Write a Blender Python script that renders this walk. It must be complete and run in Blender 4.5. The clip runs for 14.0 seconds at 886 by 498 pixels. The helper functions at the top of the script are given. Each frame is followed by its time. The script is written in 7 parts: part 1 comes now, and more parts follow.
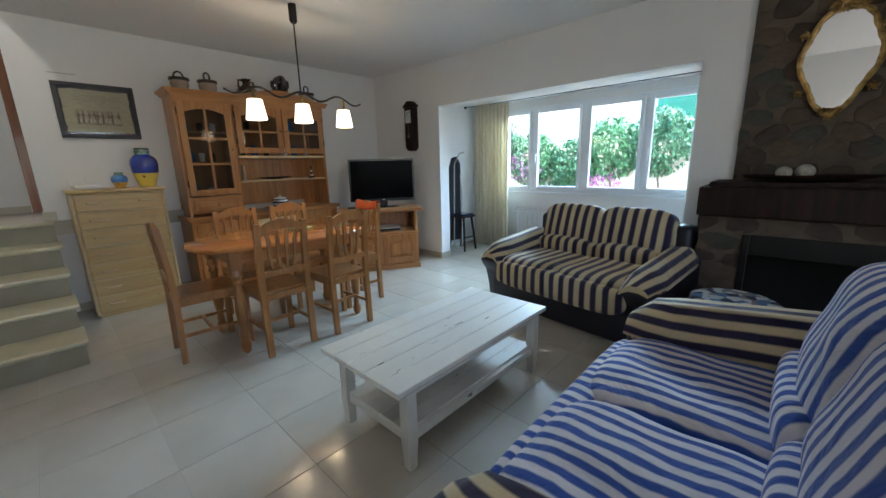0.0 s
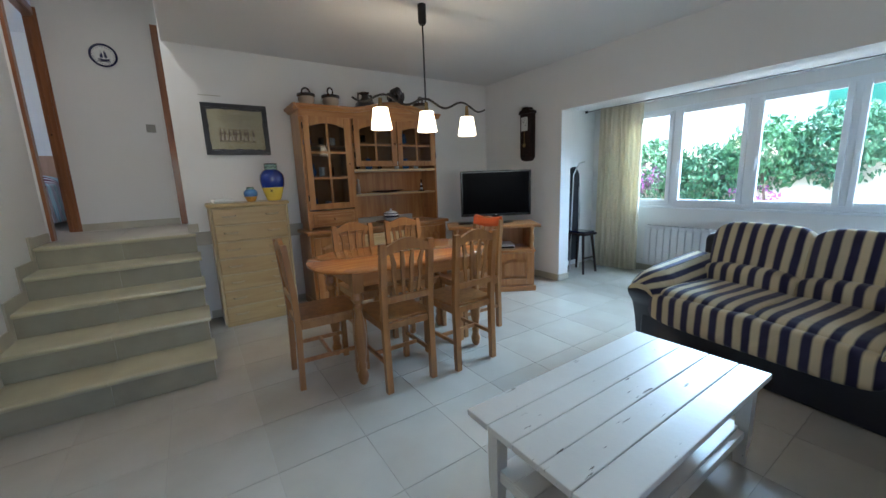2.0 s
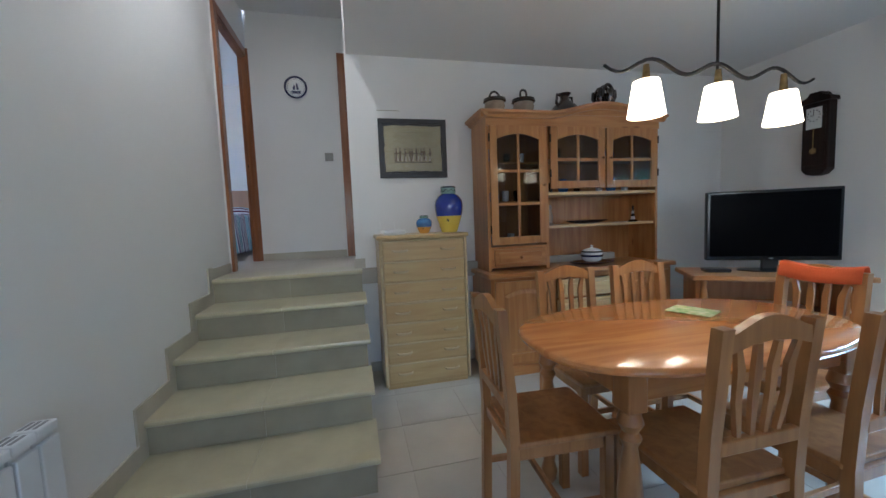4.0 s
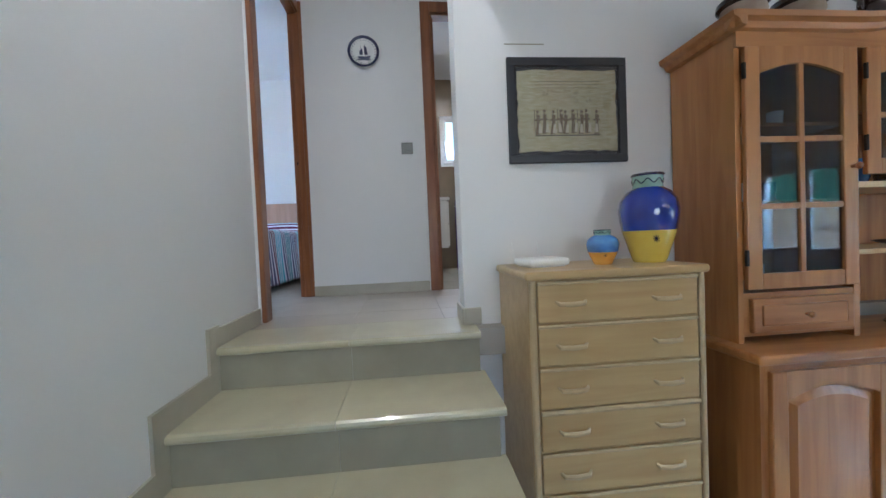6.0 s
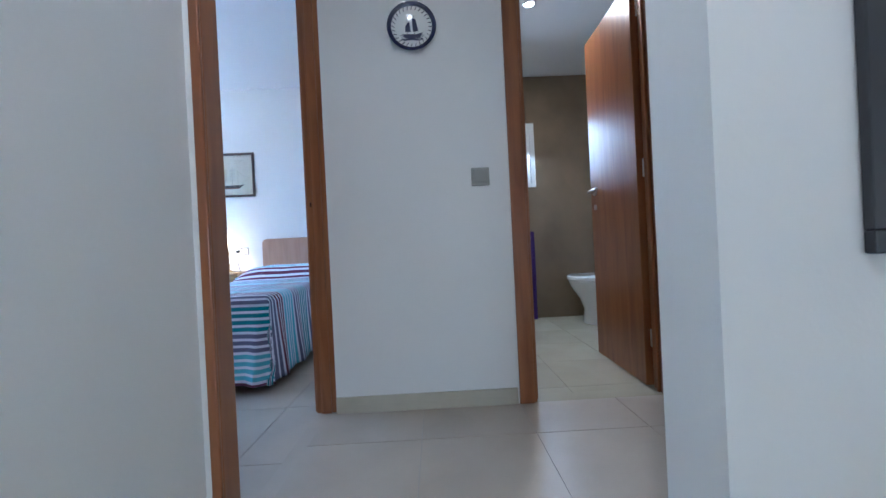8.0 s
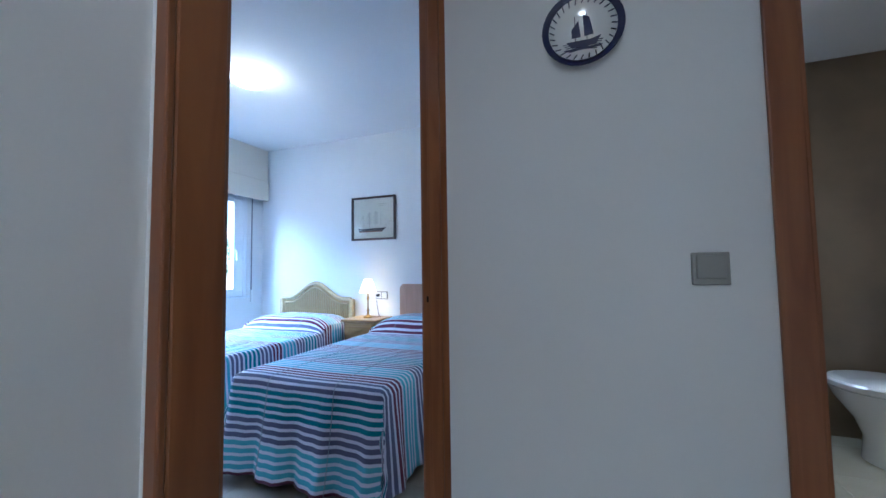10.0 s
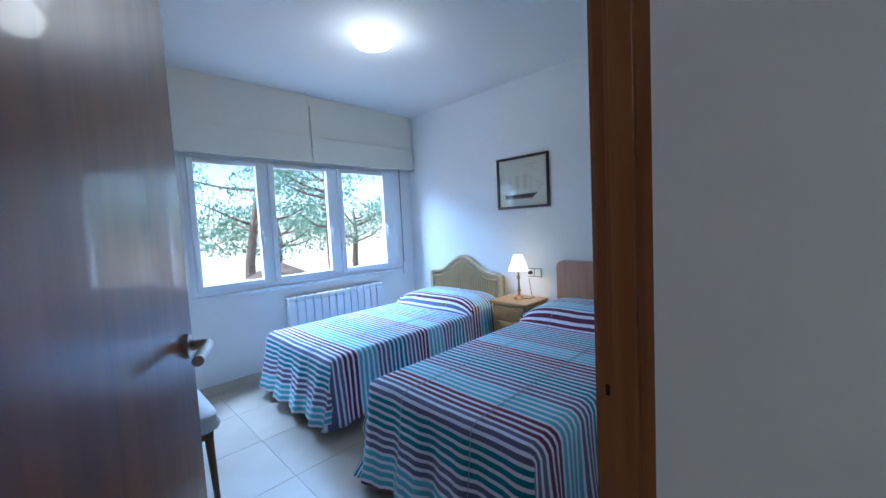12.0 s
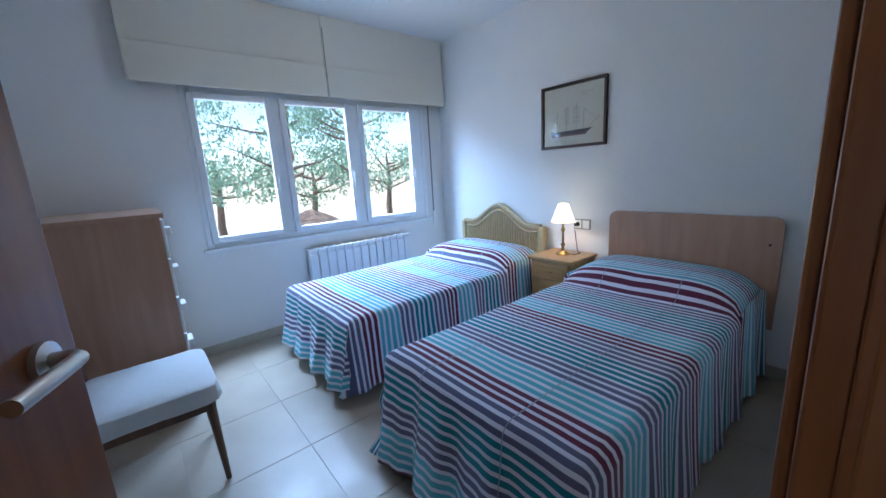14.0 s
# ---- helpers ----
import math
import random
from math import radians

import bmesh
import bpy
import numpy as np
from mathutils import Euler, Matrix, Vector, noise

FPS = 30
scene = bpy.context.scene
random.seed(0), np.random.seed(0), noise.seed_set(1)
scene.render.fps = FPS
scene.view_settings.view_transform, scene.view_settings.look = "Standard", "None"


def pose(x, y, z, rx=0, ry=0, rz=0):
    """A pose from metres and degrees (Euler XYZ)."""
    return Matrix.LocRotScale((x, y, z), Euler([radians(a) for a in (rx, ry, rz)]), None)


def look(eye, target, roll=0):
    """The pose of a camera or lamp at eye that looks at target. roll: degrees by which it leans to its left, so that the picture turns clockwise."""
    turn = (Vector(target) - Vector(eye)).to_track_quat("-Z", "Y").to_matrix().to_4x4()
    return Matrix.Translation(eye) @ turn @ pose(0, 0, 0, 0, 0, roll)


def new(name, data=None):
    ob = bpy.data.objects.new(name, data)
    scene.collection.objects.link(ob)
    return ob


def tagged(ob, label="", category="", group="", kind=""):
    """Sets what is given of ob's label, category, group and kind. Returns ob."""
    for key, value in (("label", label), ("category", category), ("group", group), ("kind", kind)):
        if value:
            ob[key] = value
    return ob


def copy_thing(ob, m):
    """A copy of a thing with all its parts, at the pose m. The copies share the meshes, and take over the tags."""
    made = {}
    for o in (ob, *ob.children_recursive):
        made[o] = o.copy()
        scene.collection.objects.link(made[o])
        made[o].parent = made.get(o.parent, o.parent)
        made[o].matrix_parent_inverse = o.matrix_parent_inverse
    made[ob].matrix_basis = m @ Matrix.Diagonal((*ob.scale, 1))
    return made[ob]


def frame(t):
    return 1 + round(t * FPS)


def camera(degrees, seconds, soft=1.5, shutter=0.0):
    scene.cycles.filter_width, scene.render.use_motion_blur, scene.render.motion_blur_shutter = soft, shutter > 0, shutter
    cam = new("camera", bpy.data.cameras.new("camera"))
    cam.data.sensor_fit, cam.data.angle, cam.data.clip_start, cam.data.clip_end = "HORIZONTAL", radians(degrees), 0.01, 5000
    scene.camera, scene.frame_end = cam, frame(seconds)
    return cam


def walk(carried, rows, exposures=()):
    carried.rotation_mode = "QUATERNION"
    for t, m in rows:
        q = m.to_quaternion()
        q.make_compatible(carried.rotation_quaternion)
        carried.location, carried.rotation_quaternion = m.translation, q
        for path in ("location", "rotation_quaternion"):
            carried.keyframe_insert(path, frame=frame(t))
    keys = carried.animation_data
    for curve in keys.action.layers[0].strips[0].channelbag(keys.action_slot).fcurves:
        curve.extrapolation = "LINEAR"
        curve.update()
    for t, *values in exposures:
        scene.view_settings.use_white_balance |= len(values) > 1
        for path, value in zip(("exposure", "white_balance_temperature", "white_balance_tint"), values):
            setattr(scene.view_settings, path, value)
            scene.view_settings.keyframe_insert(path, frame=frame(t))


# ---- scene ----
cam = camera(100.3, 14.0)

PATH = [
    (0, (-0.477, 0.424, 1.25), (-1.814, 1.844, 0.805), -1.4),
    (0.5, (-0.54, 0.457, 1.244), (-1.938, 1.816, 0.8), -1.4),
    (1, (-0.662, 0.47, 1.235), (-2.138, 1.746, 0.799), -1.7),
    (1.5, (-0.844, 0.464, 1.238), (-2.394, 1.66, 0.827), -2.0),
    (2, (-1.027, 0.452, 1.247), (-2.664, 1.542, 0.882), -2.1),
    (2.5, (-1.218, 0.47, 1.254), (-2.962, 1.395, 0.931), -2.3),
    (3, (-1.471, 0.488, 1.25), (-3.321, 1.203, 0.995), -2.4),
    (3.2, (-1.601, 0.483, 1.239), (-3.477, 1.133, 0.998), -2.4),
    (5.3, (-3.08, 0.261, 1.207), (-5.062, 0.52, 1.138), -2.3),
    (5.5, (-3.211, 0.258, 1.221), (-5.196, 0.488, 1.146), -2.4),
    (6, (-3.55, 0.161, 1.24), (-5.541, 0.346, 1.185), -2.4),
    (6.5, (-3.859, 0.078, 1.254), (-5.853, 0.242, 1.238), -2.2),
    (7, (-4.183, 0.035, 1.336), (-6.177, 0.193, 1.327), -2.4),
    (7.5, (-4.384, 0.025, 1.497), (-6.382, 0.123, 1.475), -2.7),
    (8, (-4.606, -0.039, 1.599), (-6.605, -0.002, 1.593), -2.8),
    (8.5, (-4.762, -0.059, 1.721), (-6.76, -0.138, 1.715), -3.1),
    (9, (-4.913, -0.073, 1.824), (-6.895, -0.342, 1.818), -3.6),
    (9.2, (-4.969, -0.083, 1.833), (-6.936, -0.442, 1.869), -2.6),
    (11.3, (-5.526, -0.239, 2.123), (-7.118, -1.450, 2.110), -2.6),
    (11.5, (-5.570, -0.273, 2.129), (-7.108, -1.550, 2.084), -2.6),
    (12, (-5.691, -0.362, 2.137), (-7.106, -1.769, 2.006), -2.9),
    (12.5, (-5.765, -0.441, 2.141), (-7.106, -1.914, 1.963), -3.0),
    (13, (-5.835, -0.498, 2.134), (-7.124, -2.003, 1.868), -3.1),
    (13.5, (-5.897, -0.555, 2.111), (-7.160, -2.068, 1.774), -3.1),
    (14, (-5.972, -0.606, 2.123), (-7.209, -2.124, 1.716), -3.3),
]
walk(cam, [(t, look(eye, target, roll)) for t, eye, target, roll in PATH],
     [(0, 1.9, 6000, 10), (1.5, 1.95, 5850, 10), (3, 2.0, 5450, 10), (5.5, 2.5, 5250, 10), (6.5, 2.6, 5150, 9), (7.5, 2.5, 4950, 9), (8.5, 2.45, 4750, 8), (9.2, 2.25, 4750, 8),
      (11.3, 1.5, 4850, 7), (14, 1.25, 5350, 9)])

# ---- world, sun and exposure ----
SUN_EL, SUN_ROT = radians(57), radians(112)
world = bpy.data.worlds.new("world")
scene.world = world
world.use_nodes = True
wn = world.node_tree
for n in list(wn.nodes):
    wn.nodes.remove(n)
sky = wn.nodes.new("ShaderNodeTexSky")
sky.sky_type, sky.sun_disc, sky.sun_elevation, sky.sun_rotation = "NISHITA", False, SUN_EL, SUN_ROT
back = wn.nodes.new("ShaderNodeBackground")
back.inputs["Strength"].default_value = 0.15
wout = wn.nodes.new("ShaderNodeOutputWorld")
wn.links.new(sky.outputs[0], back.inputs[0])
wn.links.new(back.outputs[0], wout.inputs[0])

sun = new("sun", bpy.data.lights.new("sun", "SUN"))
sun.data.energy, sun.data.angle, sun.data.color = 5.0, radians(0.5), (1, 0.95, 0.88)
to_sun = Vector((math.sin(SUN_ROT) * math.cos(SUN_EL), math.cos(SUN_ROT) * math.cos(SUN_EL), math.sin(SUN_EL)))
sun.matrix_world = look(to_sun * 30, (0, 0, 0))


def area_lamp(name, place, target, w, h, watts, col):
    d = bpy.data.lights.new(name, "AREA")
    d.shape, d.size, d.size_y, d.energy, d.color = "RECTANGLE", w, h, watts, col
    ob = new(name, d)
    ob.matrix_world = look(place, target)
    return ob


def point_lamp(name, place, watts, col, r=0.03):
    d = bpy.data.lights.new(name, "POINT")
    d.energy, d.color, d.shadow_soft_size = watts, col, r
    ob = new(name, d)
    ob.location = place
    return ob


WARM = (1, 0.78, 0.5)
DAY = (0.55, 0.79, 1)
H = 0.855
area_lamp("garden_window_daylight", (-2.45, 5.75, 2.55), (-3.2, 0.0, 1.0), 2.5, 0.9, 100, DAY)
area_lamp("garden_sky_daylight", (-2.45, 8.6, 3.15), (-3.0, -0.6, 0.5), 4.0, 0.8, 330, DAY)
area_lamp("bedroom_window_daylight", (-7.35, -4.35, 3.35), (-7.3, -1.6, 1.2), 2.2, 0.8, 165, (0.54, 0.73, 1))
# Added fill through an unseen east window, assumed from the dresser glass reflections.
area_lamp("patio_window_daylight", (1.38, 0.85, 1.5), (-5, 0.2, 1.3), 2.0, 1.3, 3, (0.86, 0.93, 1))
area_lamp("bathroom_window_daylight", (-8.26, 0.805, 2.48), (-6.6, 0.8, 1.2), 0.3, 0.55, 3, (0.8, 0.9, 1))
for yy, zz in ((1.635, 1.688), (2.015, 1.688), (2.40, 1.672)):
    point_lamp("bulb_light", (-3.53, yy, zz), 1.5, WARM, 0.018)
# Assumed lamp out of view, added to brighten the stair wall.
area_lamp("stairwell_light", (-4.3, -0.1, 3.335), (-4.3, -0.09, 1), 0.06, 0.06, 2.6, (1, 0.92, 0.80))
point_lamp("globe_light", (-7.2, -2.4, 3.22), 1.5, (1, 0.9, 0.75), 0.09)
point_lamp("bedside_light", (-8.43, -2.17, 1.78), 0.9, (1, 0.72, 0.42), 0.03)
area_lamp("bathroom_light", (-7.16, 0.69, 3.245), (-7.16, 0.70, 1), 0.06, 0.06, 2.0, (1, 0.84, 0.64))

# ---- materials ----


def mat(name, col, rough=0.5, metal=0.0, **k):
    """k: vary (second colour, scale, contrast), bump (scale, strength), coat, emit, alpha, trans."""
    m = bpy.data.materials.new(name)
    m.use_nodes = True
    nt = m.node_tree
    b = nt.nodes["Principled BSDF"]
    b.inputs["Base Color"].default_value = (*col, 1)
    b.inputs["Roughness"].default_value = rough
    b.inputs["Metallic"].default_value = metal
    tc = nt.nodes.new("ShaderNodeTexCoord")
    if "coat" in k:
        b.inputs["Coat Weight"].default_value = k["coat"]
        b.inputs["Coat Roughness"].default_value = 0.08
    if "sheen" in k:
        b.inputs["Sheen Weight"].default_value = k["sheen"]
    if "vary" in k:
        col2, sc, amt = k["vary"]
        n1 = nt.nodes.new("ShaderNodeTexNoise")
        n1.inputs["Scale"].default_value, n1.inputs["Detail"].default_value = sc, 6
        mp = nt.nodes.new("ShaderNodeMapping")
        mp.inputs["Scale"].default_value = k.get("stretch", (1, 1, 1))
        nt.links.new(tc.outputs["Object"], mp.inputs[0])
        nt.links.new(mp.outputs[0], n1.inputs["Vector"])
        r = nt.nodes.new("ShaderNodeMapRange")
        r.inputs["From Min"].default_value, r.inputs["From Max"].default_value = 0.5 - 0.5 / (1 + 4 * amt), 0.5 + 0.5 / (1 + 4 * amt)
        mx = nt.nodes.new("ShaderNodeMix")
        mx.data_type = "RGBA"
        mx.inputs[6].default_value, mx.inputs[7].default_value = (*col, 1), (*col2, 1)
        nt.links.new(n1.outputs[0], r.inputs[0])
        nt.links.new(r.outputs[0], mx.inputs[0])
        nt.links.new(mx.outputs[2], b.inputs["Base Color"])
    if "bump" in k:
        sc, st = k["bump"]
        n2 = nt.nodes.new("ShaderNodeTexNoise")
        n2.inputs["Scale"].default_value, n2.inputs["Detail"].default_value = sc, 5
        nt.links.new(tc.outputs["Object"], n2.inputs["Vector"])
        bp = nt.nodes.new("ShaderNodeBump")
        bp.inputs["Strength"].default_value, bp.inputs["Distance"].default_value = st, k.get("depth", 0.004)
        nt.links.new(n2.outputs[0], bp.inputs["Height"])
        nt.links.new(bp.outputs[0], b.inputs["Normal"])
    if "emit" in k:
        ecol, est = k["emit"]
        b.inputs["Emission Color"].default_value = (*ecol, 1)
        b.inputs["Emission Strength"].default_value = est
    if "trans" in k:
        b.inputs["Transmission Weight"].default_value = k["trans"]
    return m


def wood(name, light, dark, axis="Z", scale=1.0, rough=0.35, knots=True, coat=0.15, planks=0.0):
    """Long grain along the axis, with rings and knots; planks: width of glued boards."""
    m = bpy.data.materials.new(name)
    m.use_nodes = True
    nt = m.node_tree
    L = nt.links.new
    b = nt.nodes["Principled BSDF"]
    b.inputs["Roughness"].default_value = rough
    b.inputs["Coat Weight"].default_value = coat
    tc = nt.nodes.new("ShaderNodeTexCoord")
    info = nt.nodes.new("ShaderNodeObjectInfo")
    mp = nt.nodes.new("ShaderNodeMapping")
    s = {"X": (1.2, 14, 14), "Y": (14, 1.2, 14), "Z": (14, 14, 1.2)}[axis]
    mp.inputs["Scale"].default_value = [v * scale for v in s]
    L(tc.outputs["Object"], mp.inputs[0])
    add = nt.nodes.new("ShaderNodeVectorMath")
    L(mp.outputs[0], add.inputs[0])
    cmb = nt.nodes.new("ShaderNodeCombineXYZ")
    mul = nt.nodes.new("ShaderNodeMath")
    mul.operation, mul.inputs[1].default_value = "MULTIPLY", 37.0
    L(info.outputs["Random"], mul.inputs[0])
    for i in range(3):
        L(mul.outputs[0], cmb.inputs[i])
    L(cmb.outputs[0], add.inputs[1])
    n = nt.nodes.new("ShaderNodeTexNoise")
    n.inputs["Scale"].default_value, n.inputs["Detail"].default_value, n.inputs["Distortion"].default_value = 1.6, 8, 0.6
    L(add.outputs[0], n.inputs["Vector"])
    ramp = nt.nodes.new("ShaderNodeValToRGB")
    e = ramp.color_ramp.elements
    e[0].position, e[0].color = 0.3, (*dark, 1)
    e[1].position, e[1].color = 0.62, (*light, 1)
    L(n.outputs[0], ramp.inputs[0])
    out = ramp.outputs[0]
    if knots:
        v = nt.nodes.new("ShaderNodeTexVoronoi")
        v.inputs["Scale"].default_value = 4.5
        mp2 = nt.nodes.new("ShaderNodeMapping")
        mp2.inputs["Scale"].default_value = {"X": (.5, 1.4, 1.4), "Y": (1.4, .5, 1.4), "Z": (1.4, 1.4, .5)}[axis]
        L(tc.outputs["Object"], mp2.inputs[0])
        L(mp2.outputs[0], v.inputs["Vector"])
        kr = nt.nodes.new("ShaderNodeMapRange")
        kr.inputs["From Min"].default_value, kr.inputs["From Max"].default_value = 0.03, 0.10
        kr.inputs["To Min"].default_value, kr.inputs["To Max"].default_value = 0.75, 0.0
        L(v.outputs["Distance"], kr.inputs[0])
        mx = nt.nodes.new("ShaderNodeMix")
        mx.data_type = "RGBA"
        L(kr.outputs[0], mx.inputs[0])
        L(out, mx.inputs[6])
        mx.inputs[7].default_value = (dark[0] * .45, dark[1] * .35, dark[2] * .3, 1)
        out = mx.outputs[2]
    L(out, b.inputs["Base Color"])
    bp = nt.nodes.new("ShaderNodeBump")
    bp.inputs["Strength"].default_value, bp.inputs["Distance"].default_value = 0.15, 0.002
    L(n.outputs[0], bp.inputs["Height"])
    L(bp.outputs[0], b.inputs["Normal"])
    return m


def stripes(name, colours, width, coord="OBJECT_X", white=None, soft=0.06, rough=0.9, shift=0.0, wrinkle=0.5, waver=0.012, fill=0.25):
    """Woven stripes: colours repeat, each of that width; white: a colour between every two of them."""
    m = bpy.data.materials.new(name)
    m.use_nodes = True
    nt = m.node_tree
    L = nt.links.new
    b = nt.nodes["Principled BSDF"]
    b.inputs["Roughness"].default_value = rough
    b.inputs["Sheen Weight"].default_value = 0.15
    tc = nt.nodes.new("ShaderNodeTexCoord")
    sep = nt.nodes.new("ShaderNodeSeparateXYZ")
    L(tc.outputs["UV" if coord == "UV" else "Object"], sep.inputs[0])
    src = sep.outputs[1] if coord == "OBJECT_Y" else sep.outputs[0]
    wob = nt.nodes.new("ShaderNodeTexNoise")
    wob.inputs["Scale"].default_value = 5
    L(tc.outputs["Object"], wob.inputs["Vector"])
    wm = nt.nodes.new("ShaderNodeMath")
    wm.operation, wm.inputs[1].default_value, wm.inputs[2].default_value = "MULTIPLY_ADD", waver, shift
    L(wob.outputs[0], wm.inputs[0])
    ad = nt.nodes.new("ShaderNodeMath")
    ad.operation = "ADD"
    L(src, ad.inputs[0])
    L(wm.outputs[0], ad.inputs[1])
    n = len(colours)
    unit = width * (2 if white else 1)
    dv = nt.nodes.new("ShaderNodeMath")
    dv.operation, dv.inputs[1].default_value = "DIVIDE", unit * n
    L(ad.outputs[0], dv.inputs[0])
    fr = nt.nodes.new("ShaderNodeMath")
    fr.operation = "FRACT"
    L(dv.outputs[0], fr.inputs[0])
    ramp = nt.nodes.new("ShaderNodeValToRGB")
    ramp.color_ramp.interpolation = "CONSTANT"
    e = ramp.color_ramp.elements
    e[0].color = (*colours[0], 1)
    if n > 1:
        e[1].position, e[1].color = 1 / n, (*colours[1], 1)
    for i in range(2, n):
        e.new(i / n).color = (*colours[i], 1)
    L(fr.outputs[0], ramp.inputs[0])
    out = ramp.outputs[0]
    if white:
        d2 = nt.nodes.new("ShaderNodeMath")
        d2.operation, d2.inputs[1].default_value = "DIVIDE", unit
        L(ad.outputs[0], d2.inputs[0])
        f2 = nt.nodes.new("ShaderNodeMath")
        f2.operation = "FRACT"
        L(d2.outputs[0], f2.inputs[0])
        pp = nt.nodes.new("ShaderNodeMath")
        pp.operation, pp.inputs[1].default_value = "PINGPONG", 0.5
        L(f2.outputs[0], pp.inputs[0])
        mr = nt.nodes.new("ShaderNodeMapRange")
        mr.inputs["From Min"].default_value, mr.inputs["From Max"].default_value = fill - soft, fill + soft
        mr.inputs["To Min"].default_value, mr.inputs["To Max"].default_value = 1, 0
        L(pp.outputs[0], mr.inputs[0])
        mx = nt.nodes.new("ShaderNodeMix")
        mx.data_type = "RGBA"
        L(mr.outputs[0], mx.inputs[0])
        L(out, mx.inputs[6])
        mx.inputs[7].default_value = (*white, 1)
        out = mx.outputs[2]
    L(out, b.inputs["Base Color"])
    wr = nt.nodes.new("ShaderNodeTexNoise")
    wr.inputs["Scale"].default_value, wr.inputs["Detail"].default_value, wr.inputs["Distortion"].default_value = 4.5, 4, 1.2
    L(tc.outputs["Object"], wr.inputs["Vector"])
    bp = nt.nodes.new("ShaderNodeBump")
    bp.inputs["Strength"].default_value, bp.inputs["Distance"].default_value = wrinkle, 0.03
    L(wr.outputs[0], bp.inputs["Height"])
    weave = nt.nodes.new("ShaderNodeTexNoise")
    weave.inputs["Scale"].default_value = 420
    L(tc.outputs["Object"], weave.inputs["Vector"])
    b2 = nt.nodes.new("ShaderNodeBump")
    b2.inputs["Strength"].default_value, b2.inputs["Distance"].default_value = 0.25, 0.001
    L(weave.outputs[0], b2.inputs["Height"])
    L(bp.outputs[0], b2.inputs["Normal"])
    L(b2.outputs[0], b.inputs["Normal"])
    return m


def tile_mat(name, a, c, rough, coat=0.0, scale=3.0):
    """Stone-look tile: two scales of mottling, each piece a little different."""
    m = mat(name, a, rough, vary=(c, scale, 0.5), bump=(60, 0.05))
    nt = m.node_tree
    b = nt.nodes["Principled BSDF"]
    b.inputs["Coat Weight"].default_value = coat
    info = nt.nodes.new("ShaderNodeObjectInfo")
    mr = nt.nodes.new("ShaderNodeMapRange")
    mr.inputs["To Min"].default_value, mr.inputs["To Max"].default_value = 0.93, 1.04
    nt.links.new(info.outputs["Random"], mr.inputs[0])
    hs = nt.nodes.new("ShaderNodeHueSaturation")
    nt.links.new(mr.outputs[0], hs.inputs["Value"])
    src = b.inputs["Base Color"].links[0].from_socket
    nt.links.new(src, hs.inputs["Color"])
    nt.links.new(hs.outputs[0], b.inputs["Base Color"])
    return m


M_WALL = mat("white_wall_paint", (0.80, 0.79, 0.77), 0.75, vary=((0.76, 0.75, 0.73), 1.3, 0.3), bump=(90, 0.12))
M_CEIL = mat("ceiling_paint", (0.76, 0.75, 0.73), 0.8, vary=((0.72, 0.71, 0.69), 0.9, 0.3), bump=(70, 0.1))
M_TILE = tile_mat("porcelain_floor_tile", (0.50, 0.465, 0.40), (0.45, 0.415, 0.35), 0.2, 0.2)
M_TILE_UP = tile_mat("beige_floor_tile", (0.50, 0.43, 0.34), (0.43, 0.365, 0.285), 0.36, 0.05)
M_GROUT = mat("grout", (0.42, 0.39, 0.34), 0.9, bump=(200, 0.2))
M_STEP = tile_mat("cream_stone_tread", (0.55, 0.50, 0.33), (0.48, 0.43, 0.28), 0.3, 0.2, 6)
M_RISER = tile_mat("grey_stone_riser", (0.38, 0.345, 0.25), (0.33, 0.30, 0.215), 0.4, 0.0, 6)
M_PLINTH = tile_mat("beige_skirting_tile", (0.52, 0.48, 0.38), (0.45, 0.41, 0.32), 0.35, 0.1, 5)
M_PINE = wood("honey_pine", (0.46, 0.215, 0.068), (0.33, 0.125, 0.034), "Z")
M_PINE_H = wood("honey_pine_across", (0.46, 0.215, 0.068), (0.33, 0.125, 0.034), "Y")
M_PINE_PALE = wood("pale_pine", (0.62, 0.44, 0.22), (0.50, 0.33, 0.15), "Y")
M_CHAIR = wood("chair_pine", (0.38, 0.175, 0.055), (0.26, 0.105, 0.032), "Z", knots=False, coat=0.3)
M_TABLE = wood("orange_pine_top", (0.62, 0.26, 0.075), (0.46, 0.16, 0.045), "Y", rough=0.2, coat=0.5)
M_RATTAN = wood("cream_rattan_wood", (0.53, 0.37, 0.165), (0.45, 0.295, 0.12), "Y", knots=False)
M_RATTAN_EDGE = mat("cane_edging", (0.56, 0.43, 0.23), 0.35, vary=((0.5, 0.37, 0.2), 30, 0.5), coat=0.2)
M_DOOR = wood("sapele_door", (0.30, 0.115, 0.040), (0.20, 0.068, 0.024), "Z", rough=0.3, knots=False, coat=0.2)
M_BEECH = wood("beech_veneer", (0.50, 0.30, 0.20), (0.43, 0.25, 0.16), "Z", knots=False)
M_WALNUT = wood("walnut_leg", (0.18, 0.09, 0.05), (0.10, 0.05, 0.03), "Z", knots=False)
M_DARK = wood("dark_stained_wood", (0.028, 0.014, 0.010), (0.010, 0.005, 0.004), "Z", knots=False, rough=0.6, coat=0.0)
M_DARK.node_tree.nodes["Principled BSDF"].inputs["Specular IOR Level"].default_value = 0.2
M_IRON = mat("black_iron", (0.03, 0.027, 0.025), 0.45, 0.8, bump=(80, 0.2))
M_STEEL = mat("brushed_steel", (0.62, 0.60, 0.57), 0.28, 1.0)
M_BRASS = mat("aged_brass", (0.42, 0.29, 0.12), 0.35, 1.0, vary=((0.2, 0.13, 0.06), 40, 0.5))
